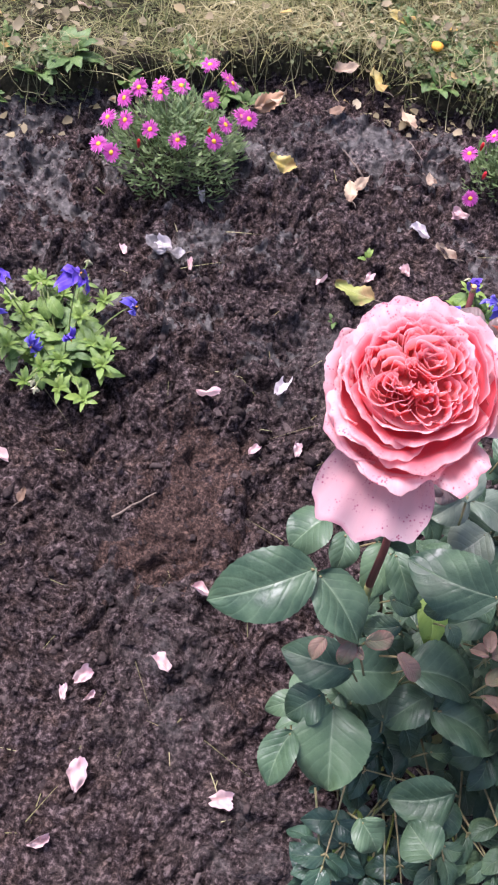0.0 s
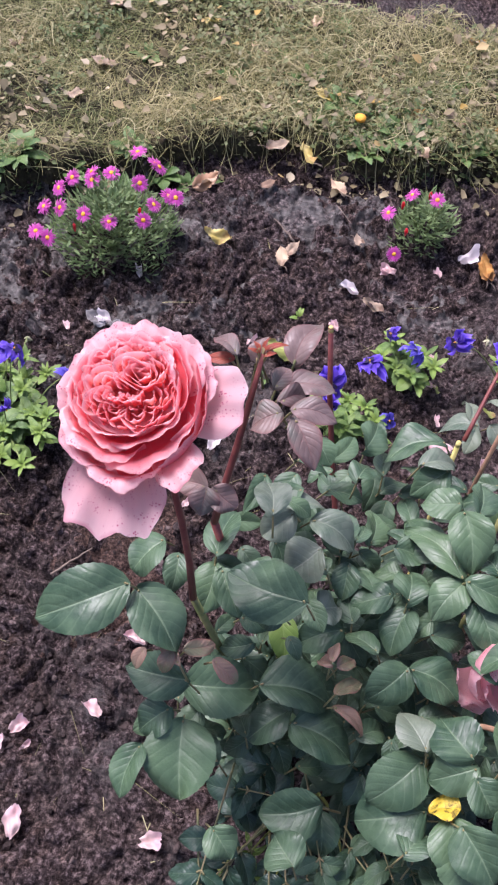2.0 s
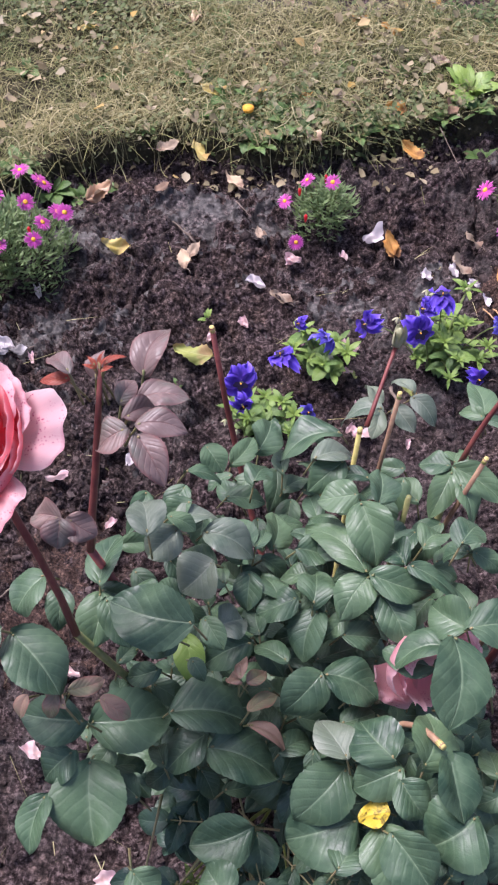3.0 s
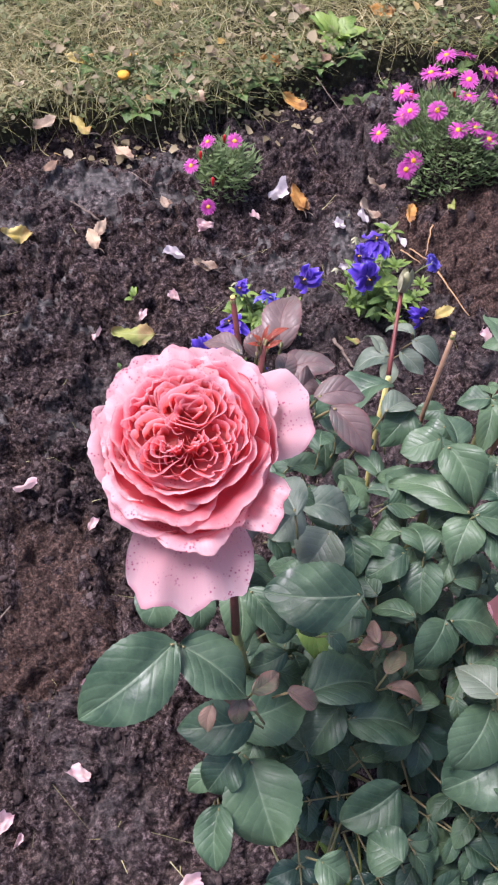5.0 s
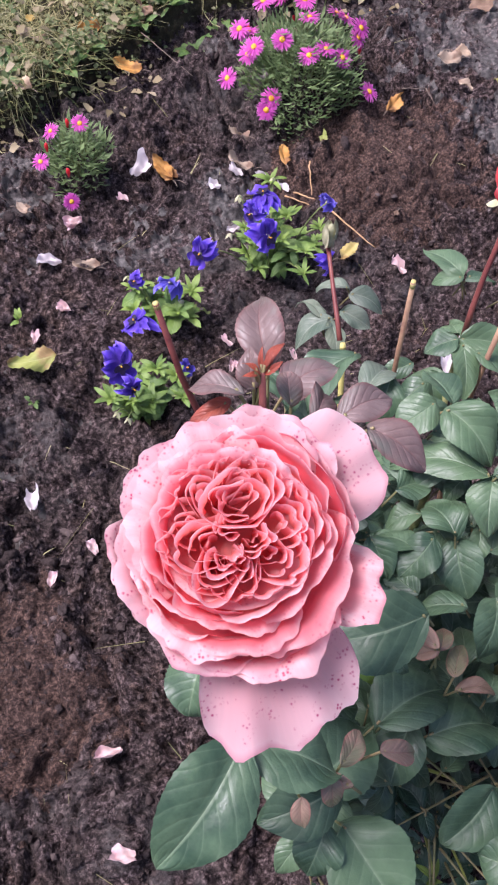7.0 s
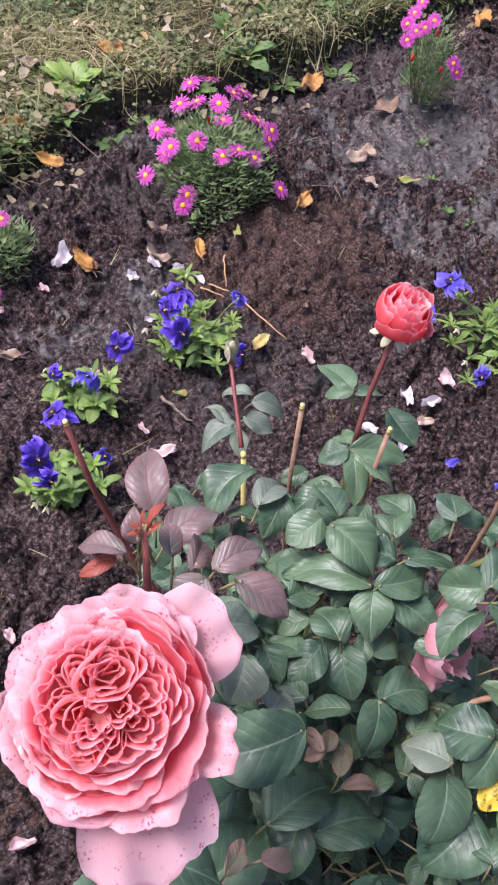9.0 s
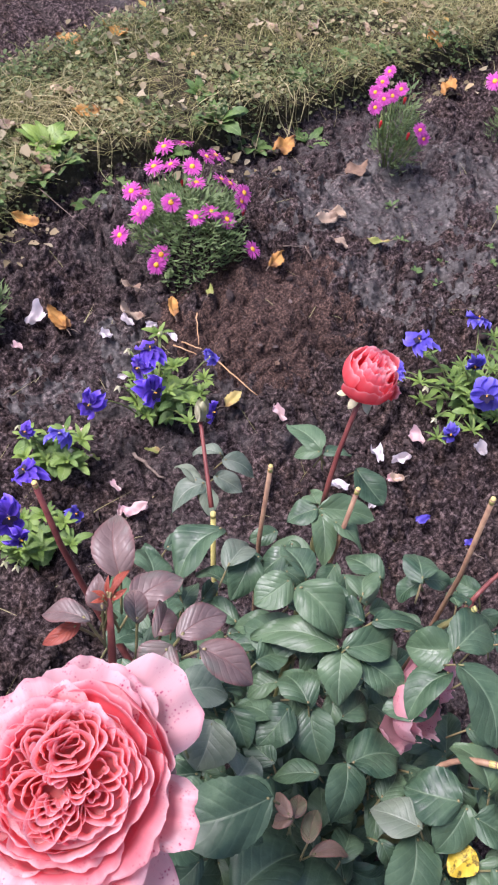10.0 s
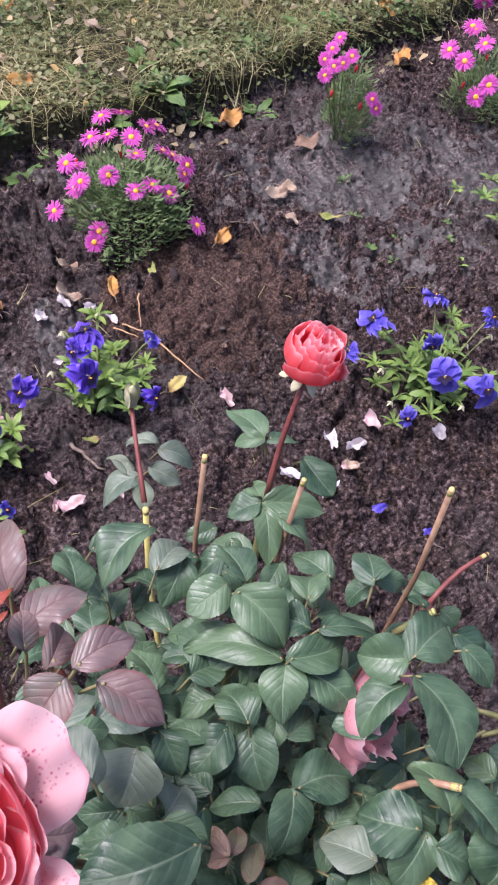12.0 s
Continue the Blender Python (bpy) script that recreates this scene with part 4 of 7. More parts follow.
twig((0.706, 1.495), (0.726, 1.456), 0.0016, NEEDLE, label='orange-brown dry stalk lying on the soil')
twig((0.999, 1.630), (1.049, 1.622), 0.0014)
twig((1.049, 1.622), (1.048, 1.587), 0.0012)
twig((0.217, 1.725), (0.250, 1.682), 0.0012)
twig((0.727, 1.800), (0.795, 1.800), 0.0012)
twig((0.616, 1.952), (0.668, 1.832), 0.0012)
twig((0.937, 0.918), (0.942, 0.886), 0.0014)


# ---- small plants ----
def weed(x, y, size, leaves, material=None, label="small green broad-leaved weed in the turf", tall=0.5):
    rng = random.Random(int(1e4 * (x + 5 * y)))
    z = on_ground(x, y)
    ob = thing("weed", (x, y, z), label, "weed", "weeds")
    for k in range(round(leaves * 1.7)):
        a = 2.4 * k + rng.uniform(-0.4, 0.4)
        reach = size * rng.uniform(0.3, 0.85)
        lift = size * tall * rng.uniform(0.2, 1.0)
        base = Vector((math.cos(a), math.sin(a), 0)) * size * 0.08
        tip = Vector((math.cos(a) * reach, math.sin(a) * reach, lift))
        part("leaf", leaf_bmesh(base, tip, reach * rng.uniform(0.35, 0.6), rng, fold=0.25, droop=0.4, teeth=0.08, nu=4, nv=8), material or WEED_LEAF, ob)
    return ob


weed(-0.436, 1.680, 0.087, 9)
weed(-0.472, 1.621, 0.057, 7)
weed(-0.336, 1.702, 0.065, 8)
weed(-0.168, 1.770, 0.072, 9)
weed(-0.109, 1.773, 0.058, 7)
weed(-0.052, 1.781, 0.052, 7)
weed(0.012, 1.908, 0.045, 7)
weed(0.099, 2.070, 0.072, 8)
weed(0.186, 2.007, 0.086, 10)
weed(0.247, 2.004, 0.070, 9)
weed(0.275, 1.913, 0.068, 8)
weed(-0.570, 1.573, 0.057, 7)
weed(-0.556, 1.676, 0.052, 7)
weed(0.123, 1.953, 0.046, 7)
weed(0.248, 1.866, 0.053, 7)
weed(-0.221, 1.678, 0.042, 7)
weed(-0.597, 1.528, 0.048, 7)
weed(-0.071, 2.040, 0.054, 7)
weed(0.024, 2.122, 0.049, 7)
weed(-0.276, 2.080, 0.049, 7)
weed(-0.223, 1.778, 0.059, 8)
weed(-0.098, 1.796, 0.052, 7)
weed(0.158, 1.956, 0.061, 8)
weed(0.314, 1.933, 0.075, 10)
weed(0.270, 1.900, 0.059, 7)
weed(0.372, 1.950, 0.054, 7)
weed(0.500, 1.941, 0.060, 7)
weed(0.455, 1.908, 0.044, 7)
weed(0.224, 1.893, 0.059, 7)
weed(0.581, 2.034, 0.047, 7)
weed(0.422, 2.107, 0.042, 7)
weed(0.243, 2.182, 0.043, 7)
weed(0.130, 2.272, 0.051, 7)
weed(0.520, 2.101, 0.048, 7)
weed(1.065, 2.031, 0.081, 9)
weed(1.151, 2.002, 0.073, 9)
weed(1.288, 1.978, 0.060, 7)
weed(0.942, 2.009, 0.063, 7)
weed(0.788, 1.962, 0.060, 7)
weed(0.713, 1.932, 0.058, 7)
weed(0.691, 1.997, 0.054, 7)
weed(1.321, 2.108, 0.052, 7)
weed(1.484, 2.132, 0.055, 7)
weed(1.069, 2.120, 0.060, 7)
weed(1.191, 2.126, 0.058, 7)
weed(1.584, 2.126, 0.048, 7)
weed(0.929, 2.122, 0.049, 7)
weed(1.780, 2.147, 0.059, 7)
weed(0.772, 2.069, 0.047, 7)
weed(0.677, 2.051, 0.079, 14, SPRING_LEAF, label='fresh green tuft of narrow leaves at the turf edge')
weed(0.627, 1.967, 0.045, 6)
weed(1.376, 1.370, 0.029, 5, SPRING_LEAF, label='small seedling weed on the soil')
weed(1.553, 1.578, 0.026, 5, SPRING_LEAF, label='small seedling weed on the soil')
weed(0.192, 1.439, 0.027, 4, SPRING_LEAF, label='small seedling weed on the soil')
for x, y, size in ((1.447, 1.494, 0.024), (1.269, 1.444, 0.020), (1.276, 1.584, 0.028), (1.334, 1.694, 0.034), (1.250, 1.494, 0.024), (1.323, 1.497, 0.018), (1.41, 1.44, 0.018), (0.16, 1.28, 0.02)):
    weed(x, y, size, 4, WEED_LEAF, label='small seedling weed on the soil')
dandelion = thing("dandelion", (0.223, 1.933, on_ground(0.223, 1.933)), "single yellow dandelion-like flower in the turf", "flower")
part("flower_stalk", tube([(0, 0, -0.005), (0, 0, 0.03)], 0.0012, 6), STEM, dandelion)
part("flower_head", tube([(0, 0, 0.028), (0, 0, 0.032), (0, 0, 0.038), (0, 0, 0.041)], [0.003, 0.011, 0.012, 0.005], 14), YELLOW, dandelion, "yellow flower head")


def pansy_flower(parent, place, facing, size, material, seed):
    """Five rounded petals round a dark blotch and a yellow eye."""
    rng = random.Random(seed)
    face = (Vector(facing).normalized() + Vector((rng.uniform(-0.35, 0.35), rng.uniform(-0.3, 0.3), rng.uniform(-0.3, 0.3)))).normalized()
    turn = face.to_track_quat("Z", "Y").to_matrix().to_4x4() @ pose(0, 0, 0, 0, 0, rng.uniform(-25, 25))
    place = Vector(place)
    heart = tube([place - face * size * 0.12, place - face * size * 0.02, place + face * size * 0.02], [size * 0.05, size * 0.09, size * 0.03], 8)
    bloom = part("flower", heart, SEPAL, parent, "violet pansy flower" if material is PANSY else "blue pansy flower")
    for k, (ang, ln, wd, lay) in enumerate(((62, 0.5, 0.52, -0.03), (118, 0.5, 0.52, -0.05), (12, 0.46, 0.46, 0.0), (168, 0.46, 0.46, 0.01), (270, 0.52, 0.72, 0.03))):
        ang = radians(ang + rng.uniform(-7, 7))
        ph = rng.uniform(0, 6)
        back = rng.uniform(-0.3, 1.0)

        def fn(u, v, ang=ang, ln=ln, wd=wd, lay=lay, ph=ph, back=back):
            s = 2 * u - 1
            half = 0.5 * size * wd * math.sin(math.pi * (0.03 + 0.8 * v ** 0.9)) ** 0.6
            along = size * ln * v * (1 - 0.14 * s * s * v)
            z = lay * size * (1 + v) - back * size * v * v * 0.5 + 0.10 * size * math.sin(5 * s + ph) * v * v + 0.05 * size * math.sin(11 * s + 2 * ph) * v * v + 0.05 * size * s * s
            p = Vector((math.cos(ang) * along - math.sin(ang) * s * half, math.sin(ang) * along + math.cos(ang) * s * half, z))
            return place + turn.to_3x3() @ p

        part("petal", sheet(fn, 14, 8), material, bloom)
    for ang in (200, 270, 340):
        ang = radians(ang)

        def blot(u, v, ang=ang):
            s = 2 * u - 1
            along = size * 0.21 * v
            half = size * 0.085 * math.sin(math.pi * (0.1 + 0.8 * v))
            p = Vector((math.cos(ang) * along - math.sin(ang) * s * half, math.sin(ang) * along + math.cos(ang) * s * half, size * (0.075 + 0.02 * v)))
            return place + turn.to_3x3() @ p

        part("blotch", sheet(blot, 3, 3), PANSY_DARK, bloom)
    eye = place + face * size * 0.085
    part("eye", tube([eye - face * 0.002, eye + face * 0.0005, eye + face * 0.0025], [0.0012, 0.0013, 0.0006], 8), YELLOW, bloom)


def pansy_plant(x, y, spread, leaves, flowers, label, seed, tall=0.07, broad=1.0):
    """flowers: calls of (x, y, z, facing, size, material) in metres."""
    rng = random.Random(seed)
    z = on_ground(x, y)
    ob = thing("pansy_plant", (x, y, z), label, "flower plant", "pansies in the bed")
    here = Vector((x, y, z))
    stems = max(8, leaves // 5)
    for k in range(stems):
        a = 6.283 * k / stems + rng.uniform(-0.4, 0.4)
        reach = spread * rng.uniform(0.25, 0.95)
        top = Vector((math.cos(a) * reach, math.sin(a) * reach, tall * rng.uniform(0.4, 1.1)))
        pts = bent((0, 0, -0.005), top, -0.018, 5)
        part("stem", tube(pts, [0.0022, 0.002, 0.002, 0.0018, 0.0016, 0.0012], 6), STEM, ob)
        tone = PANSY_LEAF if rng.random() < 0.6 else SPRING_LEAF
        for j in range(5):
            s = 0.2 + 0.7 * j / 5
            at = pts[min(5, int(s * 5))].lerp(pts[min(5, int(s * 5) + 1)], (s * 5) % 1)
            b = a + 2.4 * j + rng.uniform(-0.5, 0.5)
            ln = rng.uniform(0.022, 0.042)
            tip = at + Vector((math.cos(b) * ln, math.sin(b) * ln, rng.uniform(-0.012, 0.012)))
            part("leaf", leaf_bmesh(at, tip, ln * broad * rng.uniform(0.42, 0.62), rng, fold=0.3, droop=0.4, teeth=0.05, nu=4, nv=8, blunt=1.0), PANSY_LEAF if rng.random() < 0.6 else WEED_LEAF, ob)
        for j in range(11):
            b = 2.4 * j + rng.uniform(-0.3, 0.3)
            rise = 0.2 + 0.9 * j / 10
            ln = rng.uniform(0.016, 0.034) * (1.1 - 0.5 * j / 10)
            tip = pts[5] + Vector((math.cos(b), math.sin(b), rise)).normalized() * ln
            part("leaf", leaf_bmesh(pts[5], tip, ln * broad * rng.uniform(0.22, 0.42), rng, fold=0.35, droop=0.3, teeth=0.03, nu=4, nv=7, blunt=0.8), SPRING_LEAF if j > 6 else tone, ob)
    for k in range(max(2, stems // 4)):
        # faded flower heads on bent stalks
        a, reach = rng.uniform(0, 6.283), spread * rng.uniform(0.6, 1.05)
        at = Vector((math.cos(a) * reach, math.sin(a) * reach, tall * rng.uniform(0.7, 1.5)))
        part("flower_stalk", tube(bent((at.x * 0.4, at.y * 0.4, 0.01), at, -0.02, 5), 0.001, 5), STEM, ob)
        head = part("seed_head", tube([at, at + Vector((0.002, 0, -0.005)), at + Vector((0.003, 0, -0.011))], [0.001, 0.0034, 0.001], 7), SEPAL, ob, "faded green flower head")
        for j in range(4):
            b = 1.57 * j
            part("sepal", leaf_bmesh(at, at + Vector((math.cos(b) * 0.008, math.sin(b) * 0.008, -0.008)), 0.004, rng, nu=2, nv=3), SEPAL, head)
    for n, (fx, fy, fz, facing, size, mat) in enumerate(flowers):
        at = Vector((fx, fy, fz)) - here
        part("flower_stalk", tube(bent((at.x * 0.3, at.y * 0.3, 0.01), at - Vector(facing).normalized() * size * 0.12, -0.02, 5), 0.0011, 5), STEM, ob)
        pansy_flower(ob, at, facing, size, mat, seed * 20 + n)
    return ob


pansy_plant(-0.247, 1.084, 0.13, 150, [
    (-0.352, 1.112, 0.125, (-0.5, 0.4, 0.8), 0.049, PANSY),
    (-0.334, 1.043, 0.110, (-0.9, 0.2, 0.3), 0.049, PANSY_BLUE),
    (-0.228, 1.142, 0.135, (0.2, 0.5, 0.8), 0.051, PANSY),
    (-0.261, 1.025, 0.100, (-0.3, -0.6, -0.2), 0.032, PANSY_BLUE),
    (-0.212, 1.051, 0.105, (0.8, -0.4, -0.2), 0.026, PANSY),
    (-0.144, 1.145, 0.090, (0.9, 0.2, 0.2), 0.032, PANSY_BLUE),
], 'bushy pansy plant with fresh green leaves and violet flowers', 11, 0.075)
pansy_plant(0.307, 1.216, 0.075, 45, [
    (0.275, 1.199, 0.137, (-0.1, -0.9, 0.5), 0.057, PANSY),
    (0.280, 1.172, 0.115, (0.3, -0.9, 0.2), 0.036, PANSY),
    (0.383, 1.226, 0.030, (0.5, -0.6, 0.5), 0.029, PANSY_BLUE),
], 'pansy plant with a dark-faced violet flower', 12, 0.07)
pansy_plant(0.398, 1.345, 0.06, 30, [
    (0.332, 1.292, 0.090, (-0.2, 0.1, 0.9), 0.051, PANSY),
    (0.405, 1.330, 0.100, (0.5, 0.2, 0.6), 0.045, PANSY_BLUE),
    (0.358, 1.354, 0.100, (-0.5, -0.5, 0.6), 0.029, PANSY),
], 'small pansy plant with drooping violet flowers', 13, 0.07)
pansy_plant(0.604, 1.381, 0.1, 80, [
    (0.585, 1.390, 0.150, (0.1, 0.2, 0.9), 0.052, PANSY),
    (0.560, 1.378, 0.130, (-0.8, -0.1, 0.3), 0.042, PANSY),
    (0.544, 1.295, 0.170, (0.1, -0.9, 0.4), 0.057, PANSY),
    (0.468, 1.363, 0.100, (-0.9, -0.3, 0.3), 0.048, PANSY),
    (0.678, 1.353, 0.130, (0.7, 0.3, 0.1), 0.034, PANSY_BLUE),
    (0.657, 1.295, 0.060, (0.6, -0.6, 0.4), 0.039, PANSY),
], 'spreading pansy plant with dark violet-blue flowers', 14, 0.09, 0.8)
pansy_plant(1.126, 1.154, 0.14, 110, [
    (1.179, 1.253, 0.110, (0.3, 0.5, 0.8), 0.054, PANSY_BLUE),
    (1.037, 1.247, 0.120, (-0.3, 0.3, 0.9), 0.055, PANSY_BLUE),
    (1.111, 1.173, 0.100, (-0.4, -0.5, -0.1), 0.044, PANSY_BLUE),
    (1.071, 1.099, 0.120, (-0.2, -0.6, 0.6), 0.060, PANSY_BLUE),
    (1.135, 1.057, 0.100, (0.2, -0.6, 0.7), 0.056, PANSY_BLUE),
    (1.023, 1.097, 0.040, (-0.4, -0.7, 0.2), 0.033, PANSY_BLUE),
    (1.002, 1.247, 0.060, (-0.3, 0.4, 0.6), 0.037, PANSY_BLUE),
    (1.253, 1.178, 0.100, (0.6, -0.4, 0.6), 0.043, PANSY_BLUE),
], 'straggling pansy plant with blue flowers on long stalks', 15, 0.08, 0.6)
pansy_plant(1.600, 1.410, 0.12, 70, [
    (1.568, 1.476, 0.090, (-0.2, 0.3, 0.8), 0.048, PANSY_BLUE),
    (1.660, 1.400, 0.110, (0.3, -0.4, 0.7), 0.050, PANSY_BLUE),
], 'pansy plant with dull green leaves and few blue flowers', 16, 0.07, 0.8)


def aster_flower(parent, place, facing, size, seed, rays=54):
    rng = random.Random(seed)
    face = Vector(facing).normalized()
    turn = face.to_track_quat("Z", "Y").to_matrix()
    place = Vector(place)
    bm = bmesh.new()
    uv = bm.loops.layers.uv.new("UVMap")
    for ring in range(2):
        for k in range(rays // 2):
            a = 6.283 * (k + 0.5 * ring) / (rays // 2) + rng.uniform(-0.1, 0.1)
            ln, w = size * 0.5 * rng.uniform(0.8, 1.06), size * 0.031
            lift = size * (0.06 - 0.05 * ring + rng.uniform(-0.05, 0.05))
            side = Vector((-math.sin(a), math.cos(a), 0))
            out = Vector((math.cos(a), math.sin(a), 0))
            cols = []
            for f, ww in ((0.14, 0.5), (0.5, 1.0), (0.82, 1.0), (1.0, 0.3)):
                c = out * ln * f + Vector((0, 0, lift * f * 2 - 0.1 * size * f * f))
                cols.append([bm.verts.new(place + turn @ (c + side * w * ww * s + Vector((0, 0, -0.012 * size * (1 - abs(s)))))) for s in (-1, 0, 1)])
            for j in range(3):
                for i in range(2):
                    f = bm.faces.new((cols[j][i], cols[j][i + 1], cols[j + 1][i + 1], cols[j + 1][i]))
                    for lp, (p, q) in zip(f.loops, ((i, j), (i + 1, j), (i + 1, j + 1), (i, j + 1))):
                        lp[uv].uv = (p / 2, q / 3)
    bloom = part("flower", bm, ASTER, parent, "pink aster flower")
    disc = tube([place - face * size * 0.03, place + face * size * 0.02, place + face * size * 0.06, place + face * size * 0.075], [size * 0.12, size * 0.14, size * 0.1, size * 0.03], 10)
    part("disc", disc, YELLOW, bloom, "yellow flower centre")
    part("calyx", tube([place - face * size * 0.16, place - face * size * 0.02], [size * 0.05, size * 0.13], 8), SEPAL, bloom)


def aster_plant(x, y, spread, height, leaves, flowers, label, seed, buds=3):
    """A mound of fine leaves on thin stems, with flower heads at (x, y, z, size)."""
    rng = random.Random(seed)
    z = on_ground(x, y)
    ob = thing("aster_plant", (x, y, z), label, "flower plant", "asters in the bed")
    here = Vector((x, y, z))
    bm = bmesh.new()
    uv = bm.loops.layers.uv.new("UVMap")
    lobes = [rng.uniform(0, 6.283) for _ in range(3)]
    for k in range(int(leaves * 1.7)):
        a = rng.uniform(0, 6.283)
        wide = spread * (0.85 + 0.14 * math.sin(2 * a + lobes[0]) + 0.12 * math.sin(5 * a + lobes[1]))
        r = wide * rng.random() ** 0.6
        top = height * (1 - 0.6 * (r / spread) ** 2) * (0.85 + 0.3 * math.sin(7 * a + 40 * r + lobes[2]) ** 2)
        p = Vector((math.cos(a) * r, math.sin(a) * r, top * rng.uniform(0.2, 1.0)))
        b = a + rng.uniform(-1.3, 1.3)
        ln = rng.uniform(0.011, 0.024)
        way = Vector((math.cos(b), math.sin(b), rng.uniform(0.0, 1.6))).normalized()
        side = way.cross(Vector((0, 0, 1))).normalized() * ln * rng.uniform(0.08, 0.15)
        low = Vector((0, 0, -0.1 * ln))
        q = [bm.verts.new(v) for v in (p, p + way * ln * 0.5 + side + low, p + way * ln, p + way * ln * 0.5 - side + low)]
        f = bm.faces.new(q)
        for lp, c in zip(f.loops, ((0.5, 0), (1, 0.5), (0.5, 1), (0, 0.5))):
            lp[uv].uv = c
    tagged(part("foliage", bm, ASTER_LEAF, ob), kind="stuff")
    for k in range(14):
        a, r = rng.uniform(0, 6.283), spread * rng.random() ** 0.5
        top = Vector((math.cos(a) * r, math.sin(a) * r, height * (1 - 0.55 * (r / spread) ** 2)))
        part("stem", tube(bent((top.x * 0.2, top.y * 0.2, -0.005), top, -0.006, 4), 0.0012, 5), STEM, ob)
    for n, (fx, fy, fz, size) in enumerate(flowers):
        at = Vector((fx, fy, fz)) - here
        away = Vector((at.x, at.y, 0)) / max(spread, 0.01)
        facing = Vector((away.x * 0.7 + rng.uniform(-0.45, 0.45), away.y * 0.6 - 0.3 + rng.uniform(-0.45, 0.45), 0.9))
        part("flower_stalk", tube(bent((at.x * 0.45, at.y * 0.45, max(0.0, at.z * 0.3)), at - facing.normalized() * size * 0.12, -0.006, 4), 0.001, 5), STEM, ob)
        aster_flower(ob, at, facing, size, seed * 50 + n)
    for n in range(buds):
        a, r = rng.uniform(0, 6.283), spread * rng.uniform(0.4, 0.95)
        at = Vector((math.cos(a) * r, math.sin(a) * r, height * (0.85 - 0.4 * (r / spread) ** 2) + 0.012))
        part("flower_bud", tube([at - Vector((0, 0, 0.01)), at, at + Vector((0, 0, 0.006)), at + Vector((0, 0, 0.009))], [0.0015, 0.0034, 0.003, 0.001], 8), PETAL_BUD, ob, "closed pink bud")
    return ob


aster_plant(-0.183, 1.517, 0.12, 0.14, 1500, [
    (-0.158, 1.616, 0.155, 0.034),
    (-0.121, 1.602, 0.148, 0.034),
    (-0.192, 1.561, 0.145, 0.033),
    (-0.222, 1.537, 0.142, 0.033),
    (-0.257, 1.532, 0.144, 0.033),
    (-0.138, 1.555, 0.138, 0.033),
    (-0.081, 1.545, 0.130, 0.033),
    (-0.103, 1.521, 0.126, 0.033),
    (-0.113, 1.486, 0.118, 0.032),
    (-0.218, 1.468, 0.124, 0.032),
    (-0.261, 1.468, 0.129, 0.033),
    (-0.265, 1.407, 0.113, 0.032),
    (-0.289, 1.414, 0.117, 0.032),
    (-0.274, 1.505, 0.139, 0.033),
    (-0.170, 1.466, 0.119, 0.032),
    (-0.289, 1.463, 0.130, 0.033),
    (-0.112, 1.597, 0.146, 0.034),
    (-0.227, 1.553, 0.147, 0.033),
    (-0.068, 1.545, 0.129, 0.033),
], 'rounded aster clump covered in bright pink daisies', 21)
aster_plant(0.389, 1.686, 0.065, 0.1, 450, [
    (0.353, 1.698, 0.100, 0.031),
    (0.315, 1.639, 0.100, 0.030),
    (0.400, 1.685, 0.110, 0.031),
    (0.341, 1.587, 0.050, 0.030),
], 'sparse young aster with a few pink daisies', 22)
aster_plant(0.833, 1.722, 0.13, 0.13, 1700, [
    (0.837, 1.850, 0.150, 0.042),
    (0.871, 1.835, 0.160, 0.042),
    (0.798, 1.814, 0.140, 0.041),
    (0.825, 1.797, 0.150, 0.041),
    (0.861, 1.777, 0.150, 0.041),
    (0.920, 1.791, 0.150, 0.042),
    (0.894, 1.782, 0.160, 0.041),
    (0.853, 1.743, 0.140, 0.041),
    (0.903, 1.734, 0.140, 0.041),
    (0.920, 1.728, 0.130, 0.041),
    (0.738, 1.786, 0.120, 0.041),
    (0.755, 1.784, 0.110, 0.041),
    (0.740, 1.733, 0.120, 0.040),
    (0.735, 1.743, 0.100, 0.040),
    (0.788, 1.719, 0.130, 0.040),
    (0.939, 1.704, 0.120, 0.041),
    (0.929, 1.695, 0.110, 0.041),
    (0.854, 1.679, 0.120, 0.040),
    (0.822, 1.681, 0.115, 0.040),
    (0.884, 1.669, 0.100, 0.040),
    (0.688, 1.728, 0.075, 0.040),
    (0.743, 1.663, 0.063, 0.040),
    (0.729, 1.654, 0.050, 0.040),
    (0.922, 1.623, 0.050, 0.041),
], 'broad aster clump with many bright pink daisies', 23)
aster_plant(1.396, 1.806, 0.055, 0.19, 480, [
    (1.321, 1.817, 0.210, 0.031),
    (1.276, 1.770, 0.190, 0.031),
    (1.345, 1.782, 0.210, 0.031),
    (1.324, 1.780, 0.200, 0.031),
    (1.347, 1.698, 0.168, 0.031),
    (1.357, 1.690, 0.150, 0.031),
    (1.358, 1.844, 0.210, 0.032),
    (1.300, 1.777, 0.200, 0.031),
    (1.296, 1.803, 0.200, 0.031),
], 'upright aster with a cluster of pink daisies on top', 24)
aster_plant(1.787, 1.781, 0.09, 0.14, 700, [
    (1.779, 1.879, 0.140, 0.049),
    (1.661, 1.820, 0.140, 0.047),
    (1.657, 1.702, 0.100, 0.046),
    (1.876, 1.951, 0.140, 0.052),
    (1.760, 1.812, 0.140, 0.048),
    (1.666, 1.773, 0.140, 0.047),
    (1.781, 1.866, 0.140, 0.049),
    (1.661, 1.684, 0.140, 0.046),
], 'aster clump with pink daisies at the turf edge', 25)


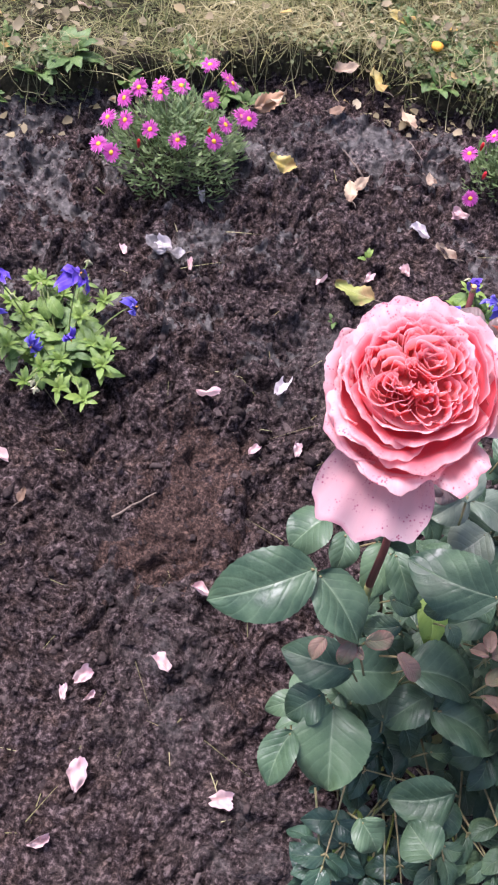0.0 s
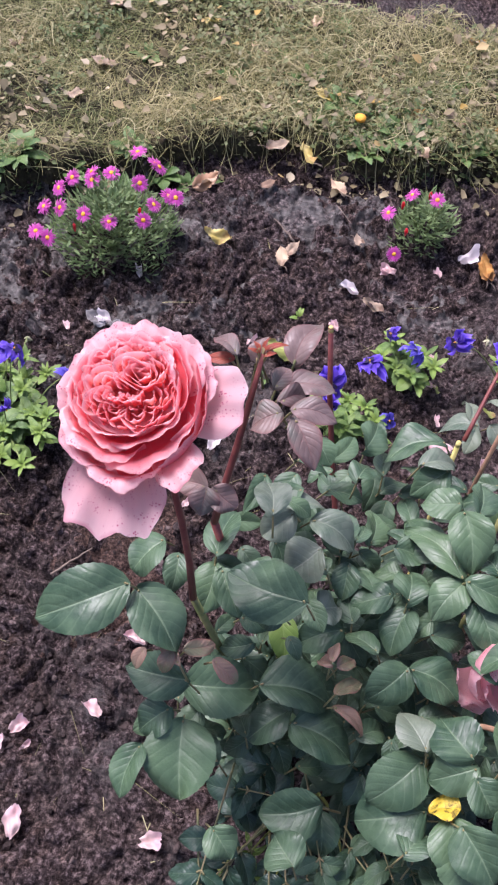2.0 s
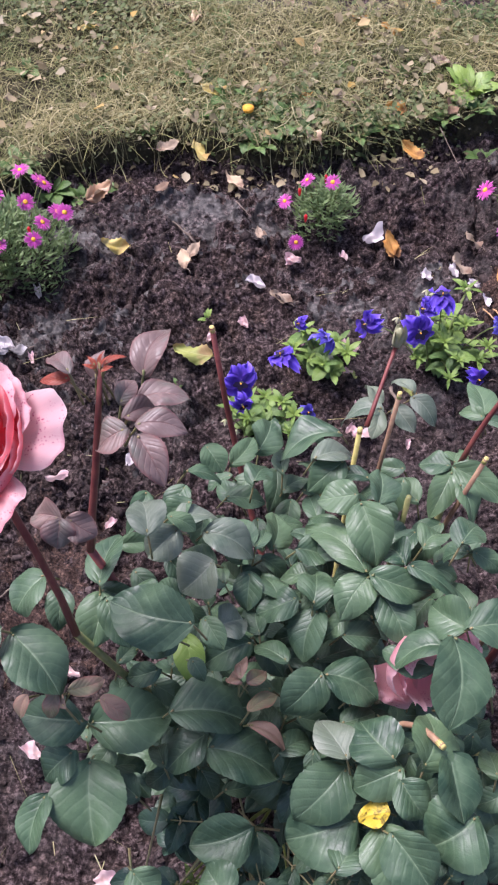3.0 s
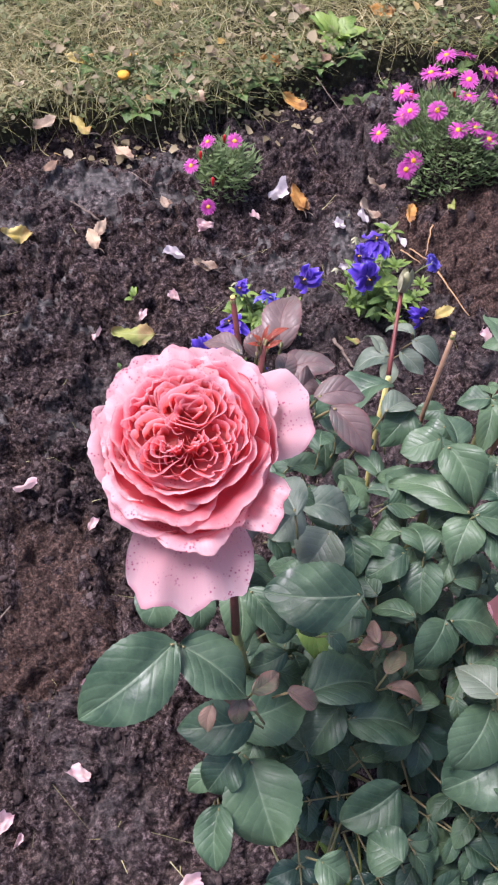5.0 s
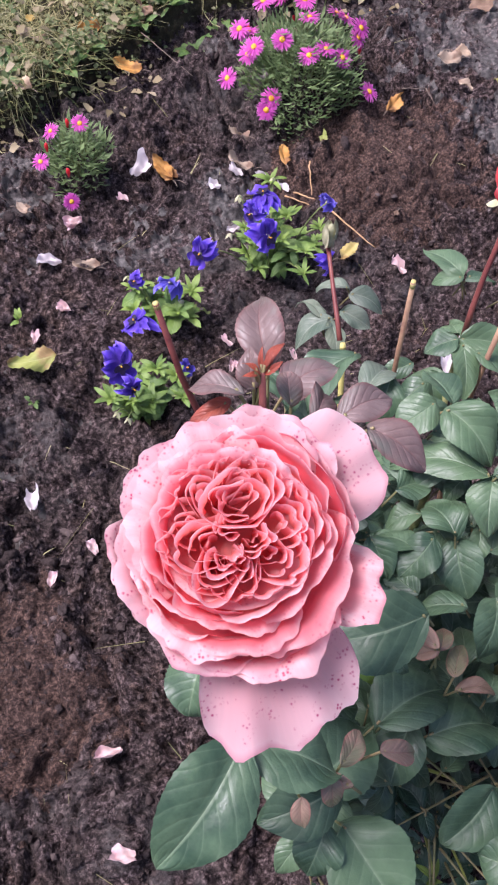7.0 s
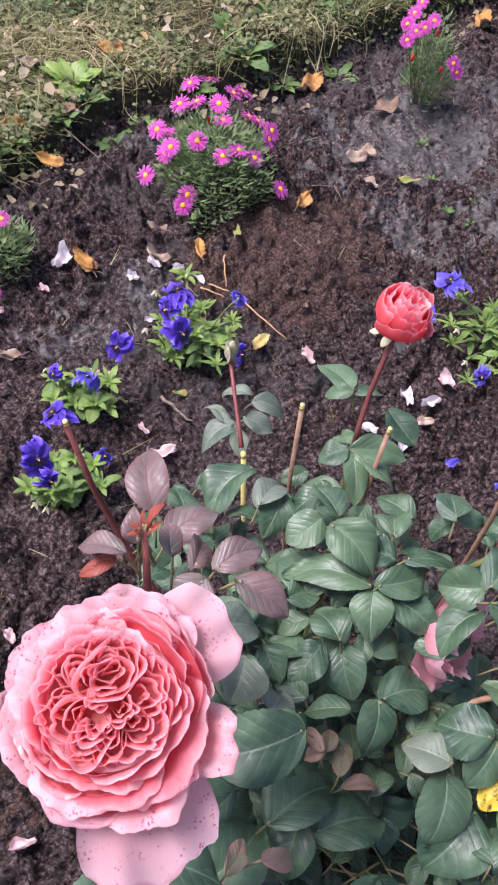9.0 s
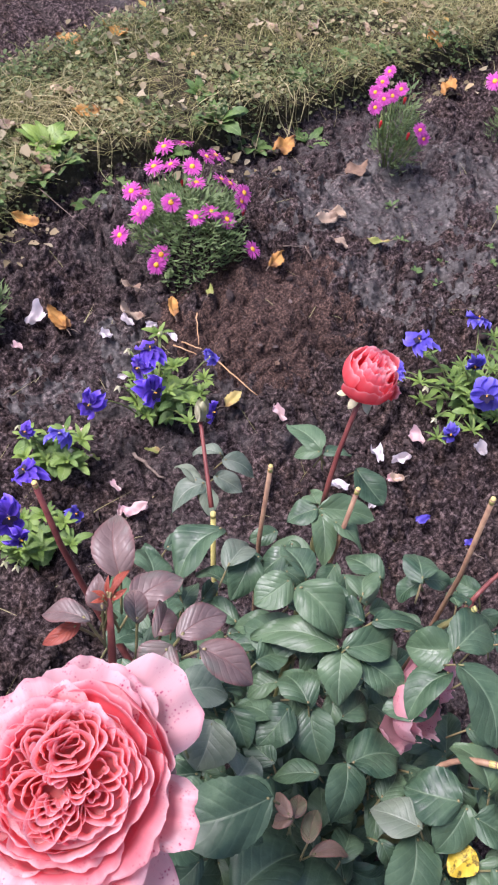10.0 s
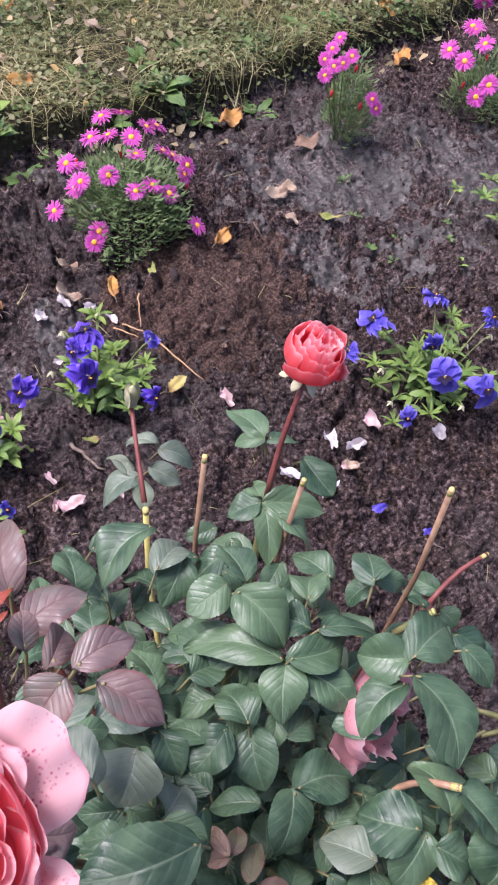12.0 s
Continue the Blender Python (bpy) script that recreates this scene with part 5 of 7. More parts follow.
# ---- the rose bush ----
bush = thing("rose_bush", (0.40, 0.70, 0.0), "rose bush with glossy dark green leaves, pruned canes and pink blooms", "rose bush")
ROOT = Vector((0.40, 0.70, 0.0))


def cane(points, radii, material=None, label="", sides=9):
    pts = [Vector(p) - ROOT for p in points]
    return part("cane", tube(pts, radii, sides), material or CANE_GREEN, bush, label)


def cut_cane(points, r0, r1, material=None):
    """A pruned cane with a pale cut end."""
    n = len(points)
    ob = cane(points, [r0 + (r1 - r0) * k / (n - 1) for k in range(n)], material or CANE_PINK, "pruned cane")
    a, b = Vector(points[-2]) - ROOT, Vector(points[-1]) - ROOT
    way = (b - a).normalized()
    part("cut_end", tube([b - way * 0.007, b - way * 0.003, b + way * 0.001], [r1 * 1.01, r1 * 1.04, r1 * 0.9], 9), CUT_END, ob, "yellowish cut end")


def leaf(bx, by, bz, tx, ty, tz, width, material=None, roll=0.0, fold=0.38, stalk=None):
    rng = random.Random(int(1e5 * (bx + 3 * by + 7 * tx)))
    base, tip = Vector((bx, by, bz)) - ROOT, Vector((tx, ty, tz)) - ROOT
    body = leaf_bmesh(base, tip, width, rng, fold=fold * rng.uniform(0.5, 1.7), droop=rng.uniform(0.15, 0.7), teeth=0.012, roll=roll + rng.uniform(-0.5, 0.5),
                      wave=rng.uniform(0.03, 0.09), blunt=rng.uniform(0.2, 0.9), nu=10, nv=26, quilt=rng.uniform(0.012, 0.03))
    ob = part("leaf", body, material or ROSE_LEAF, bush)
    way = (tip - base).normalized()
    end = base - way * 0.009 - Vector((0, 0, 0.03)) if stalk is None else Vector(stalk) - ROOT
    part("leaf_stalk", tube(bent(end, base + way * 0.004, -0.001, 4), 0.0010, 5), STALK, ob)
    return ob


cane([(0.370, 0.700, 0.000), (0.313, 0.697, 0.150), (0.267, 0.695, 0.300), (0.230, 0.692, 0.450), (0.203, 0.690, 0.600)], [0.005, 0.0046, 0.0042, 0.004, 0.0036], CANE_RED)
cane([(0.203, 0.690, 0.600), (0.208, 0.704, 0.642), (0.214, 0.719, 0.684), (0.219, 0.733, 0.726), (0.224, 0.748, 0.768)], [0.0036, 0.0032, 0.003, 0.0026, 0.0016], CANE_RED, 'dark red young shoot')
cane([(0.350, 0.680, 0.000), (0.297, 0.667, 0.145), (0.255, 0.654, 0.290), (0.222, 0.640, 0.435), (0.200, 0.627, 0.580)], [0.0046, 0.0042, 0.004, 0.0036, 0.0034], CANE_GREEN)
cane([(0.200, 0.627, 0.580), (0.196, 0.634, 0.634), (0.189, 0.641, 0.688), (0.180, 0.648, 0.741), (0.167, 0.655, 0.795)], [0.0034, 0.003, 0.0028, 0.0028, 0.0034], CANE_RED, 'red flower stem')
cut_cane([(0.430, 0.720, 0.000), (0.436, 0.775, 0.110), (0.441, 0.821, 0.221), (0.447, 0.857, 0.331), (0.452, 0.884, 0.442), (0.458, 0.901, 0.552)], 0.0028, 0.0024)
cut_cane([(0.450, 0.700, 0.000), (0.506, 0.709, 0.128), (0.546, 0.719, 0.257), (0.570, 0.728, 0.385), (0.577, 0.737, 0.514), (0.569, 0.747, 0.642)], 0.0029, 0.0024)
cut_cane([(0.450, 0.680, 0.000), (0.470, 0.737, 0.100), (0.490, 0.784, 0.200), (0.510, 0.821, 0.300), (0.530, 0.849, 0.400), (0.550, 0.867, 0.500)], 0.0034, 0.0026)
cut_cane([(0.578, 0.714, 0.500), (0.591, 0.718, 0.504), (0.604, 0.721, 0.508), (0.617, 0.723, 0.512), (0.630, 0.723, 0.516), (0.643, 0.722, 0.520)], 0.0024, 0.002, CANE_RED)
cane([(0.440, 0.690, 0.000), (0.504, 0.696, 0.125), (0.549, 0.702, 0.250), (0.573, 0.708, 0.375), (0.578, 0.714, 0.500)], [0.006, 0.005, 0.0045, 0.004, 0.0035], CANE_RED)
cut_cane([(0.534, 0.707, 0.500), (0.541, 0.705, 0.508), (0.547, 0.704, 0.515), (0.554, 0.702, 0.522), (0.560, 0.700, 0.530)], 0.003, 0.003, CANE_GREEN)
cut_cane([(0.464, 0.607, 0.470), (0.471, 0.607, 0.479), (0.477, 0.604, 0.488), (0.484, 0.599, 0.498), (0.490, 0.591, 0.507), (0.497, 0.581, 0.516)], 0.0026, 0.003)
cane([(0.440, 0.640, 0.000), (0.446, 0.632, 0.117), (0.452, 0.623, 0.235), (0.458, 0.615, 0.352), (0.464, 0.607, 0.470)], [0.006, 0.005, 0.005, 0.004, 0.0035], CANE_GREEN)
cut_cane([(0.400, 0.750, 0.000), (0.360, 0.834, 0.100), (0.326, 0.901, 0.200), (0.298, 0.953, 0.300), (0.277, 0.988, 0.400), (0.263, 1.008, 0.500)], 0.005, 0.003, CANE_RED)
cut_cane([(0.420, 0.740, 0.000), (0.423, 0.800, 0.084), (0.425, 0.850, 0.168), (0.428, 0.891, 0.252), (0.430, 0.922, 0.336), (0.433, 0.944, 0.420)], 0.0034, 0.003, CUT_END)
cane([(0.442, 0.961, 0.400), (0.449, 0.983, 0.411), (0.456, 1.005, 0.421), (0.463, 1.027, 0.432), (0.470, 1.048, 0.442)], [0.003, 0.0026, 0.0024, 0.0022, 0.0026], CANE_RED)
cane([(0.450, 0.730, 0.000), (0.486, 0.793, 0.110), (0.512, 0.840, 0.220), (0.528, 0.873, 0.330), (0.534, 0.890, 0.440)], [0.006, 0.005, 0.0045, 0.004, 0.0036], CANE_GREEN)
cane([(0.534, 0.890, 0.440), (0.542, 0.900, 0.473), (0.552, 0.910, 0.507), (0.564, 0.919, 0.540), (0.578, 0.929, 0.573)], [0.0032, 0.0029, 0.0027, 0.0026, 0.003], CANE_RED, 'red flower stem')
cane([(0.420, 0.650, 0.000), (0.415, 0.645, 0.105), (0.405, 0.635, 0.210), (0.390, 0.620, 0.315), (0.370, 0.600, 0.420)], [0.006, 0.0055, 0.005, 0.004, 0.003])
cane([(0.400, 0.720, 0.000), (0.413, 0.740, 0.125), (0.420, 0.755, 0.250), (0.422, 0.765, 0.375), (0.420, 0.770, 0.500)], [0.006, 0.0055, 0.005, 0.004, 0.003])
cane([(0.430, 0.700, 0.000), (0.455, 0.697, 0.125), (0.475, 0.690, 0.250), (0.490, 0.677, 0.375), (0.500, 0.660, 0.500)], [0.006, 0.0055, 0.005, 0.004, 0.003])
cane([(0.380, 0.660, 0.000), (0.367, 0.657, 0.100), (0.350, 0.650, 0.200), (0.328, 0.637, 0.300), (0.300, 0.620, 0.400)], [0.006, 0.0055, 0.005, 0.004, 0.003])
cane([(0.440, 0.730, 0.000), (0.458, 0.765, 0.115), (0.470, 0.795, 0.230), (0.477, 0.820, 0.345), (0.480, 0.840, 0.460)], [0.006, 0.0055, 0.005, 0.004, 0.003])
cane([(0.450, 0.650, 0.000), (0.460, 0.632, 0.105), (0.465, 0.610, 0.210), (0.465, 0.582, 0.315), (0.460, 0.550, 0.420)], [0.006, 0.0055, 0.005, 0.004, 0.003])
leaf(0.153, 0.612, 0.623, 0.082, 0.571, 0.611, 0.053)
leaf(0.408, 0.891, 0.494, 0.342, 0.875, 0.482, 0.044)
leaf(0.379, 0.837, 0.527, 0.420, 0.861, 0.515, 0.030, PALE_LEAF)
leaf(0.410, 0.843, 0.518, 0.375, 0.815, 0.506, 0.033)
leaf(0.423, 0.799, 0.532, 0.384, 0.797, 0.520, 0.035)
leaf(0.443, 0.798, 0.517, 0.447, 0.844, 0.505, 0.033)
leaf(0.424, 0.789, 0.538, 0.439, 0.732, 0.526, 0.043)
leaf(0.435, 0.727, 0.518, 0.376, 0.784, 0.506, 0.035)
leaf(0.435, 0.724, 0.523, 0.498, 0.716, 0.511, 0.032)
leaf(0.437, 0.727, 0.515, 0.412, 0.686, 0.503, 0.037)
leaf(0.388, 0.699, 0.502, 0.391, 0.744, 0.490, 0.035)
leaf(0.374, 0.708, 0.496, 0.335, 0.695, 0.484, 0.035)
leaf(0.393, 0.702, 0.488, 0.379, 0.656, 0.476, 0.038)
leaf(0.447, 0.713, 0.508, 0.472, 0.673, 0.496, 0.035)
leaf(0.401, 0.646, 0.478, 0.454, 0.633, 0.466, 0.044)
leaf(0.401, 0.646, 0.477, 0.370, 0.607, 0.465, 0.043)
leaf(0.369, 0.650, 0.490, 0.337, 0.672, 0.478, 0.027)
leaf(0.298, 0.716, 0.542, 0.270, 0.690, 0.530, 0.047, PALE_LEAF)
leaf(0.284, 0.753, 0.524, 0.334, 0.740, 0.512, 0.039, PALE_LEAF)
leaf(0.294, 0.633, 0.608, 0.222, 0.650, 0.596, 0.052)
leaf(0.267, 0.606, 0.461, 0.339, 0.616, 0.449, 0.055)
leaf(0.305, 0.584, 0.442, 0.373, 0.571, 0.430, 0.056)
leaf(0.503, 0.729, 0.584, 0.524, 0.761, 0.572, 0.031)
leaf(0.519, 0.738, 0.555, 0.494, 0.742, 0.543, 0.023)
leaf(0.519, 0.737, 0.558, 0.548, 0.724, 0.546, 0.019)
leaf(0.469, 0.733, 0.531, 0.521, 0.707, 0.519, 0.025)
leaf(0.519, 0.678, 0.529, 0.487, 0.703, 0.517, 0.040)
leaf(0.516, 0.675, 0.538, 0.577, 0.687, 0.526, 0.043)
leaf(0.509, 0.665, 0.522, 0.457, 0.661, 0.510, 0.036)
leaf(0.502, 0.661, 0.558, 0.508, 0.589, 0.546, 0.053)
leaf(0.498, 0.654, 0.494, 0.451, 0.672, 0.482, 0.031)
leaf(0.557, 0.662, 0.541, 0.567, 0.625, 0.529, 0.027)
leaf(0.551, 0.704, 0.540, 0.553, 0.725, 0.528, 0.020)
leaf(0.484, 0.566, 0.505, 0.497, 0.618, 0.493, 0.048)
leaf(0.506, 0.583, 0.498, 0.523, 0.530, 0.486, 0.049)
leaf(0.462, 0.573, 0.495, 0.430, 0.610, 0.483, 0.049)
leaf(0.424, 0.573, 0.484, 0.400, 0.611, 0.472, 0.036, PALE_LEAF)
leaf(0.426, 0.571, 0.462, 0.387, 0.522, 0.450, 0.051)
leaf(0.470, 0.569, 0.484, 0.429, 0.549, 0.472, 0.041)
leaf(0.467, 0.559, 0.488, 0.490, 0.533, 0.476, 0.035)
leaf(0.460, 0.520, 0.477, 0.494, 0.479, 0.465, 0.049)
leaf(0.502, 1.038, 0.368, 0.477, 1.070, 0.356, 0.023, PALE_LEAF)
leaf(0.456, 1.016, 0.368, 0.454, 1.062, 0.356, 0.027, PALE_LEAF)
leaf(0.499, 1.032, 0.368, 0.533, 1.003, 0.356, 0.027, PALE_LEAF)
leaf(0.478, 1.015, 0.368, 0.505, 0.987, 0.356, 0.027, PALE_LEAF)
leaf(0.465, 1.012, 0.368, 0.412, 1.008, 0.356, 0.034, PALE_LEAF)
leaf(0.461, 1.010, 0.368, 0.454, 0.974, 0.356, 0.022, PALE_LEAF)
leaf(0.559, 0.939, 0.468, 0.551, 0.996, 0.456, 0.032)
leaf(0.559, 0.939, 0.468, 0.533, 0.956, 0.456, 0.018)
leaf(0.562, 0.938, 0.468, 0.601, 0.933, 0.456, 0.019)
leaf(0.592, 0.914, 0.448, 0.602, 0.867, 0.436, 0.037)
leaf(0.529, 0.891, 0.448, 0.538, 0.919, 0.436, 0.028)
leaf(0.527, 0.888, 0.448, 0.585, 0.856, 0.436, 0.032)
leaf(0.526, 0.888, 0.448, 0.493, 0.895, 0.436, 0.031)
leaf(0.528, 0.883, 0.448, 0.506, 0.833, 0.436, 0.030)
leaf(0.534, 0.869, 0.448, 0.553, 0.827, 0.436, 0.028)
leaf(0.160, 0.684, 0.561, 0.132, 0.656, 0.549, 0.048)
leaf(0.176, 0.671, 0.566, 0.177, 0.637, 0.554, 0.025)
leaf(0.209, 0.672, 0.573, 0.214, 0.728, 0.561, 0.033)
leaf(0.209, 0.672, 0.562, 0.206, 0.626, 0.550, 0.036)
leaf(0.216, 0.662, 0.574, 0.239, 0.625, 0.562, 0.027)
leaf(0.156, 0.615, 0.607, 0.202, 0.575, 0.595, 0.049)
leaf(0.210, 0.573, 0.530, 0.150, 0.576, 0.518, 0.042)
leaf(0.199, 0.590, 0.461, 0.271, 0.608, 0.449, 0.057)
leaf(0.208, 0.556, 0.477, 0.221, 0.489, 0.465, 0.065)
leaf(0.196, 0.559, 0.488, 0.170, 0.535, 0.476, 0.035)
leaf(0.178, 0.525, 0.481, 0.168, 0.479, 0.469, 0.033)
leaf(0.286, 0.609, 0.437, 0.343, 0.626, 0.425, 0.046)
leaf(0.303, 0.601, 0.426, 0.265, 0.567, 0.414, 0.041)
leaf(0.336, 0.670, 0.476, 0.291, 0.647, 0.464, 0.034)
leaf(0.274, 0.673, 0.476, 0.286, 0.627, 0.464, 0.028, SPRING_LEAF)
leaf(0.257, 0.757, 0.534, 0.297, 0.778, 0.522, 0.027, PALE_LEAF)
leaf(0.252, 0.692, 0.634, 0.239, 0.735, 0.622, 0.032, PALE_LEAF)
leaf(0.268, 0.728, 0.576, 0.244, 0.703, 0.564, 0.033, PALE_LEAF)
leaf(0.319, 0.741, 0.488, 0.304, 0.795, 0.476, 0.039)
leaf(0.348, 0.766, 0.470, 0.349, 0.817, 0.458, 0.036)
leaf(0.417, 0.753, 0.497, 0.377, 0.797, 0.485, 0.041)
leaf(0.438, 0.534, 0.438, 0.376, 0.512, 0.426, 0.062)
leaf(0.455, 0.529, 0.458, 0.473, 0.480, 0.446, 0.049)
leaf(0.531, 0.538, 0.478, 0.492, 0.512, 0.466, 0.065)
leaf(0.350, 0.530, 0.383, 0.292, 0.509, 0.371, 0.050)
leaf(0.352, 0.534, 0.332, 0.362, 0.493, 0.320, 0.035)
leaf(0.325, 0.868, 0.481, 0.338, 0.918, 0.469, 0.038)
leaf(0.273, 0.857, 0.504, 0.294, 0.835, 0.492, 0.030)
leaf(0.323, 0.832, 0.478, 0.335, 0.865, 0.466, 0.030)
leaf(0.369, 0.758, 0.492, 0.403, 0.756, 0.480, 0.031)
leaf(0.328, 0.731, 0.493, 0.327, 0.695, 0.481, 0.028)
leaf(0.358, 0.707, 0.490, 0.339, 0.739, 0.478, 0.030)
leaf(0.485, 0.764, 0.506, 0.514, 0.792, 0.494, 0.031)
leaf(0.467, 0.739, 0.517, 0.448, 0.765, 0.505, 0.030)
leaf(0.309, 0.706, 0.517, 0.280, 0.727, 0.505, 0.027)
leaf(0.303, 0.676, 0.492, 0.328, 0.690, 0.480, 0.036, PALE_LEAF)
leaf(0.253, 0.477, 0.450, 0.276, 0.456, 0.438, 0.033)
leaf(0.332, 0.468, 0.399, 0.308, 0.494, 0.387, 0.044)
leaf(0.420, 0.492, 0.446, 0.444, 0.520, 0.434, 0.036)
leaf(0.205, 0.567, 0.588, 0.181, 0.583, 0.576, 0.010, PINK_LEAF)
leaf(0.196, 0.577, 0.588, 0.191, 0.559, 0.576, 0.014, PINK_LEAF)
leaf(0.174, 0.574, 0.588, 0.168, 0.558, 0.576, 0.012, PINK_LEAF)
leaf(0.204, 0.580, 0.588, 0.229, 0.595, 0.576, 0.015, PINK_LEAF)
leaf(0.229, 0.577, 0.588, 0.253, 0.568, 0.576, 0.018, PINK_LEAF)
leaf(0.328, 0.630, 0.495, 0.329, 0.657, 0.483, 0.012, PINK_LEAF)
leaf(0.334, 0.630, 0.483, 0.351, 0.647, 0.471, 0.015, PINK_LEAF)
leaf(0.337, 0.609, 0.470, 0.362, 0.631, 0.458, 0.017, PINK_LEAF)
leaf(0.338, 0.602, 0.457, 0.376, 0.589, 0.445, 0.015, PINK_LEAF)
leaf(0.329, 0.629, 0.489, 0.315, 0.635, 0.477, 0.013, PINK_LEAF)
leaf(0.203, 0.663, 0.708, 0.177, 0.669, 0.696, 0.023, YOUNG_LEAF)
leaf(0.203, 0.663, 0.708, 0.202, 0.644, 0.696, 0.024, YOUNG_LEAF)
leaf(0.207, 0.664, 0.708, 0.228, 0.657, 0.696, 0.022, YOUNG_LEAF)
leaf(0.244, 0.775, 0.726, 0.257, 0.814, 0.741, 0.028, YOUNG_LEAF)
leaf(0.243, 0.757, 0.723, 0.281, 0.760, 0.729, 0.026, YOUNG_LEAF)
leaf(0.251, 0.713, 0.757, 0.287, 0.715, 0.755, 0.021, YOUNG_LEAF)
leaf(0.256, 0.698, 0.770, 0.279, 0.668, 0.761, 0.023, YOUNG_LEAF)
leaf(0.207, 0.736, 0.778, 0.186, 0.758, 0.772, 0.015, YOUNG_LEAF)
leaf(0.219, 0.746, 0.757, 0.223, 0.761, 0.772, 0.015, YOUNG_LEAF)
leaf(0.236, 0.735, 0.745, 0.245, 0.754, 0.750, 0.016, YOUNG_LEAF)
leaf(0.204, 0.743, 0.762, 0.180, 0.742, 0.758, 0.010, RED_LEAF)
leaf(0.226, 0.748, 0.772, 0.240, 0.757, 0.775, 0.006, RED_LEAF)
leaf(0.222, 0.746, 0.770, 0.216, 0.752, 0.777, 0.004, RED_LEAF)
leaf(0.223, 0.747, 0.770, 0.229, 0.750, 0.781, 0.003, RED_LEAF)
leaf(0.224, 0.746, 0.768, 0.232, 0.745, 0.776, 0.004, RED_LEAF)
leaf(0.222, 0.748, 0.768, 0.214, 0.747, 0.774, 0.003, RED_LEAF)
leaf(0.223, 0.747, 0.770, 0.225, 0.754, 0.780, 0.003, RED_LEAF)
leaf(0.246, 0.712, 0.753, 0.222, 0.702, 0.741, 0.027, YOUNG_LEAF)
leaf(0.243, 0.720, 0.753, 0.266, 0.741, 0.741, 0.018, YOUNG_LEAF)
leaf(0.462, 0.539, 0.461, 0.435, 0.535, 0.449, 0.031, LEAF_SPOT)
leaf(0.271, 0.778, 0.534, 0.241, 0.757, 0.516, 0.024)
leaf(0.337, 0.755, 0.472, 0.363, 0.748, 0.451, 0.021)
leaf(0.294, 0.883, 0.424, 0.316, 0.930, 0.412, 0.026)
leaf(0.501, 0.528, 0.431, 0.475, 0.510, 0.426, 0.022)
leaf(0.219, 0.578, 0.442, 0.201, 0.549, 0.434, 0.027)
leaf(0.436, 0.509, 0.370, 0.430, 0.546, 0.370, 0.032)
leaf(0.450, 0.718, 0.433, 0.419, 0.745, 0.430, 0.026)
leaf(0.283, 0.774, 0.449, 0.296, 0.812, 0.449, 0.022)
leaf(0.538, 0.723, 0.461, 0.519, 0.761, 0.448, 0.023)
leaf(0.473, 0.672, 0.408, 0.463, 0.708, 0.386, 0.019)
leaf(0.346, 0.720, 0.429, 0.338, 0.695, 0.414, 0.018)
leaf(0.485, 0.550, 0.460, 0.507, 0.572, 0.449, 0.018)
leaf(0.451, 0.837, 0.461, 0.467, 0.812, 0.453, 0.020)
leaf(0.462, 0.472, 0.405, 0.447, 0.499, 0.393, 0.023)
leaf(0.445, 0.735, 0.452, 0.465, 0.719, 0.444, 0.017)
leaf(0.499, 0.730, 0.469, 0.479, 0.697, 0.467, 0.026)
leaf(0.285, 0.693, 0.451, 0.283, 0.659, 0.453, 0.021)
leaf(0.419, 0.612, 0.445, 0.451, 0.627, 0.446, 0.026)
leaf(0.543, 0.506, 0.427, 0.534, 0.485, 0.424, 0.020)
leaf(0.461, 0.591, 0.439, 0.489, 0.604, 0.433, 0.017)
leaf(0.543, 0.789, 0.447, 0.536, 0.840, 0.429, 0.030)
leaf(0.429, 0.640, 0.439, 0.422, 0.677, 0.433, 0.025)
leaf(0.224, 0.614, 0.442, 0.210, 0.648, 0.421, 0.020)
leaf(0.514, 0.494, 0.440, 0.536, 0.525, 0.433, 0.026)
leaf(0.504, 0.768, 0.462, 0.534, 0.799, 0.458, 0.023)
leaf(0.415, 0.683, 0.477, 0.456, 0.690, 0.462, 0.028)
leaf(0.299, 0.613, 0.359, 0.287, 0.580, 0.353, 0.022)
leaf(0.224, 0.715, 0.511, 0.253, 0.693, 0.502, 0.022)
leaf(0.420, 0.704, 0.480, 0.399, 0.680, 0.473, 0.019)
leaf(0.244, 0.636, 0.373, 0.201, 0.627, 0.366, 0.030)
leaf(0.381, 0.622, 0.419, 0.415, 0.624, 0.408, 0.019)
leaf(0.455, 0.620, 0.452, 0.456, 0.598, 0.438, 0.016)
leaf(0.245, 0.638, 0.430, 0.277, 0.626, 0.416, 0.024)
leaf(0.261, 0.664, 0.583, 0.237, 0.677, 0.576, 0.018)
leaf(0.343, 0.803, 0.437, 0.376, 0.818, 0.432, 0.024)
leaf(0.318, 0.558, 0.385, 0.348, 0.570, 0.375, 0.018)
leaf(0.427, 0.636, 0.446, 0.467, 0.654, 0.425, 0.028)
leaf(0.429, 0.730, 0.474, 0.430, 0.783, 0.455, 0.027)
leaf(0.382, 0.819, 0.413, 0.420, 0.807, 0.414, 0.024)
leaf(0.289, 0.650, 0.340, 0.285, 0.608, 0.329, 0.032)
leaf(0.237, 0.655, 0.488, 0.272, 0.654, 0.480, 0.021)
leaf(0.315, 0.786, 0.425, 0.315, 0.823, 0.419, 0.019)
leaf(0.275, 0.688, 0.521, 0.245, 0.701, 0.517, 0.022)
leaf(0.455, 0.579, 0.416, 0.428, 0.567, 0.407, 0.022)
leaf(0.197, 0.577, 0.449, 0.192, 0.607, 0.432, 0.015)
leaf(0.404, 0.776, 0.444, 0.432, 0.788, 0.435, 0.020)
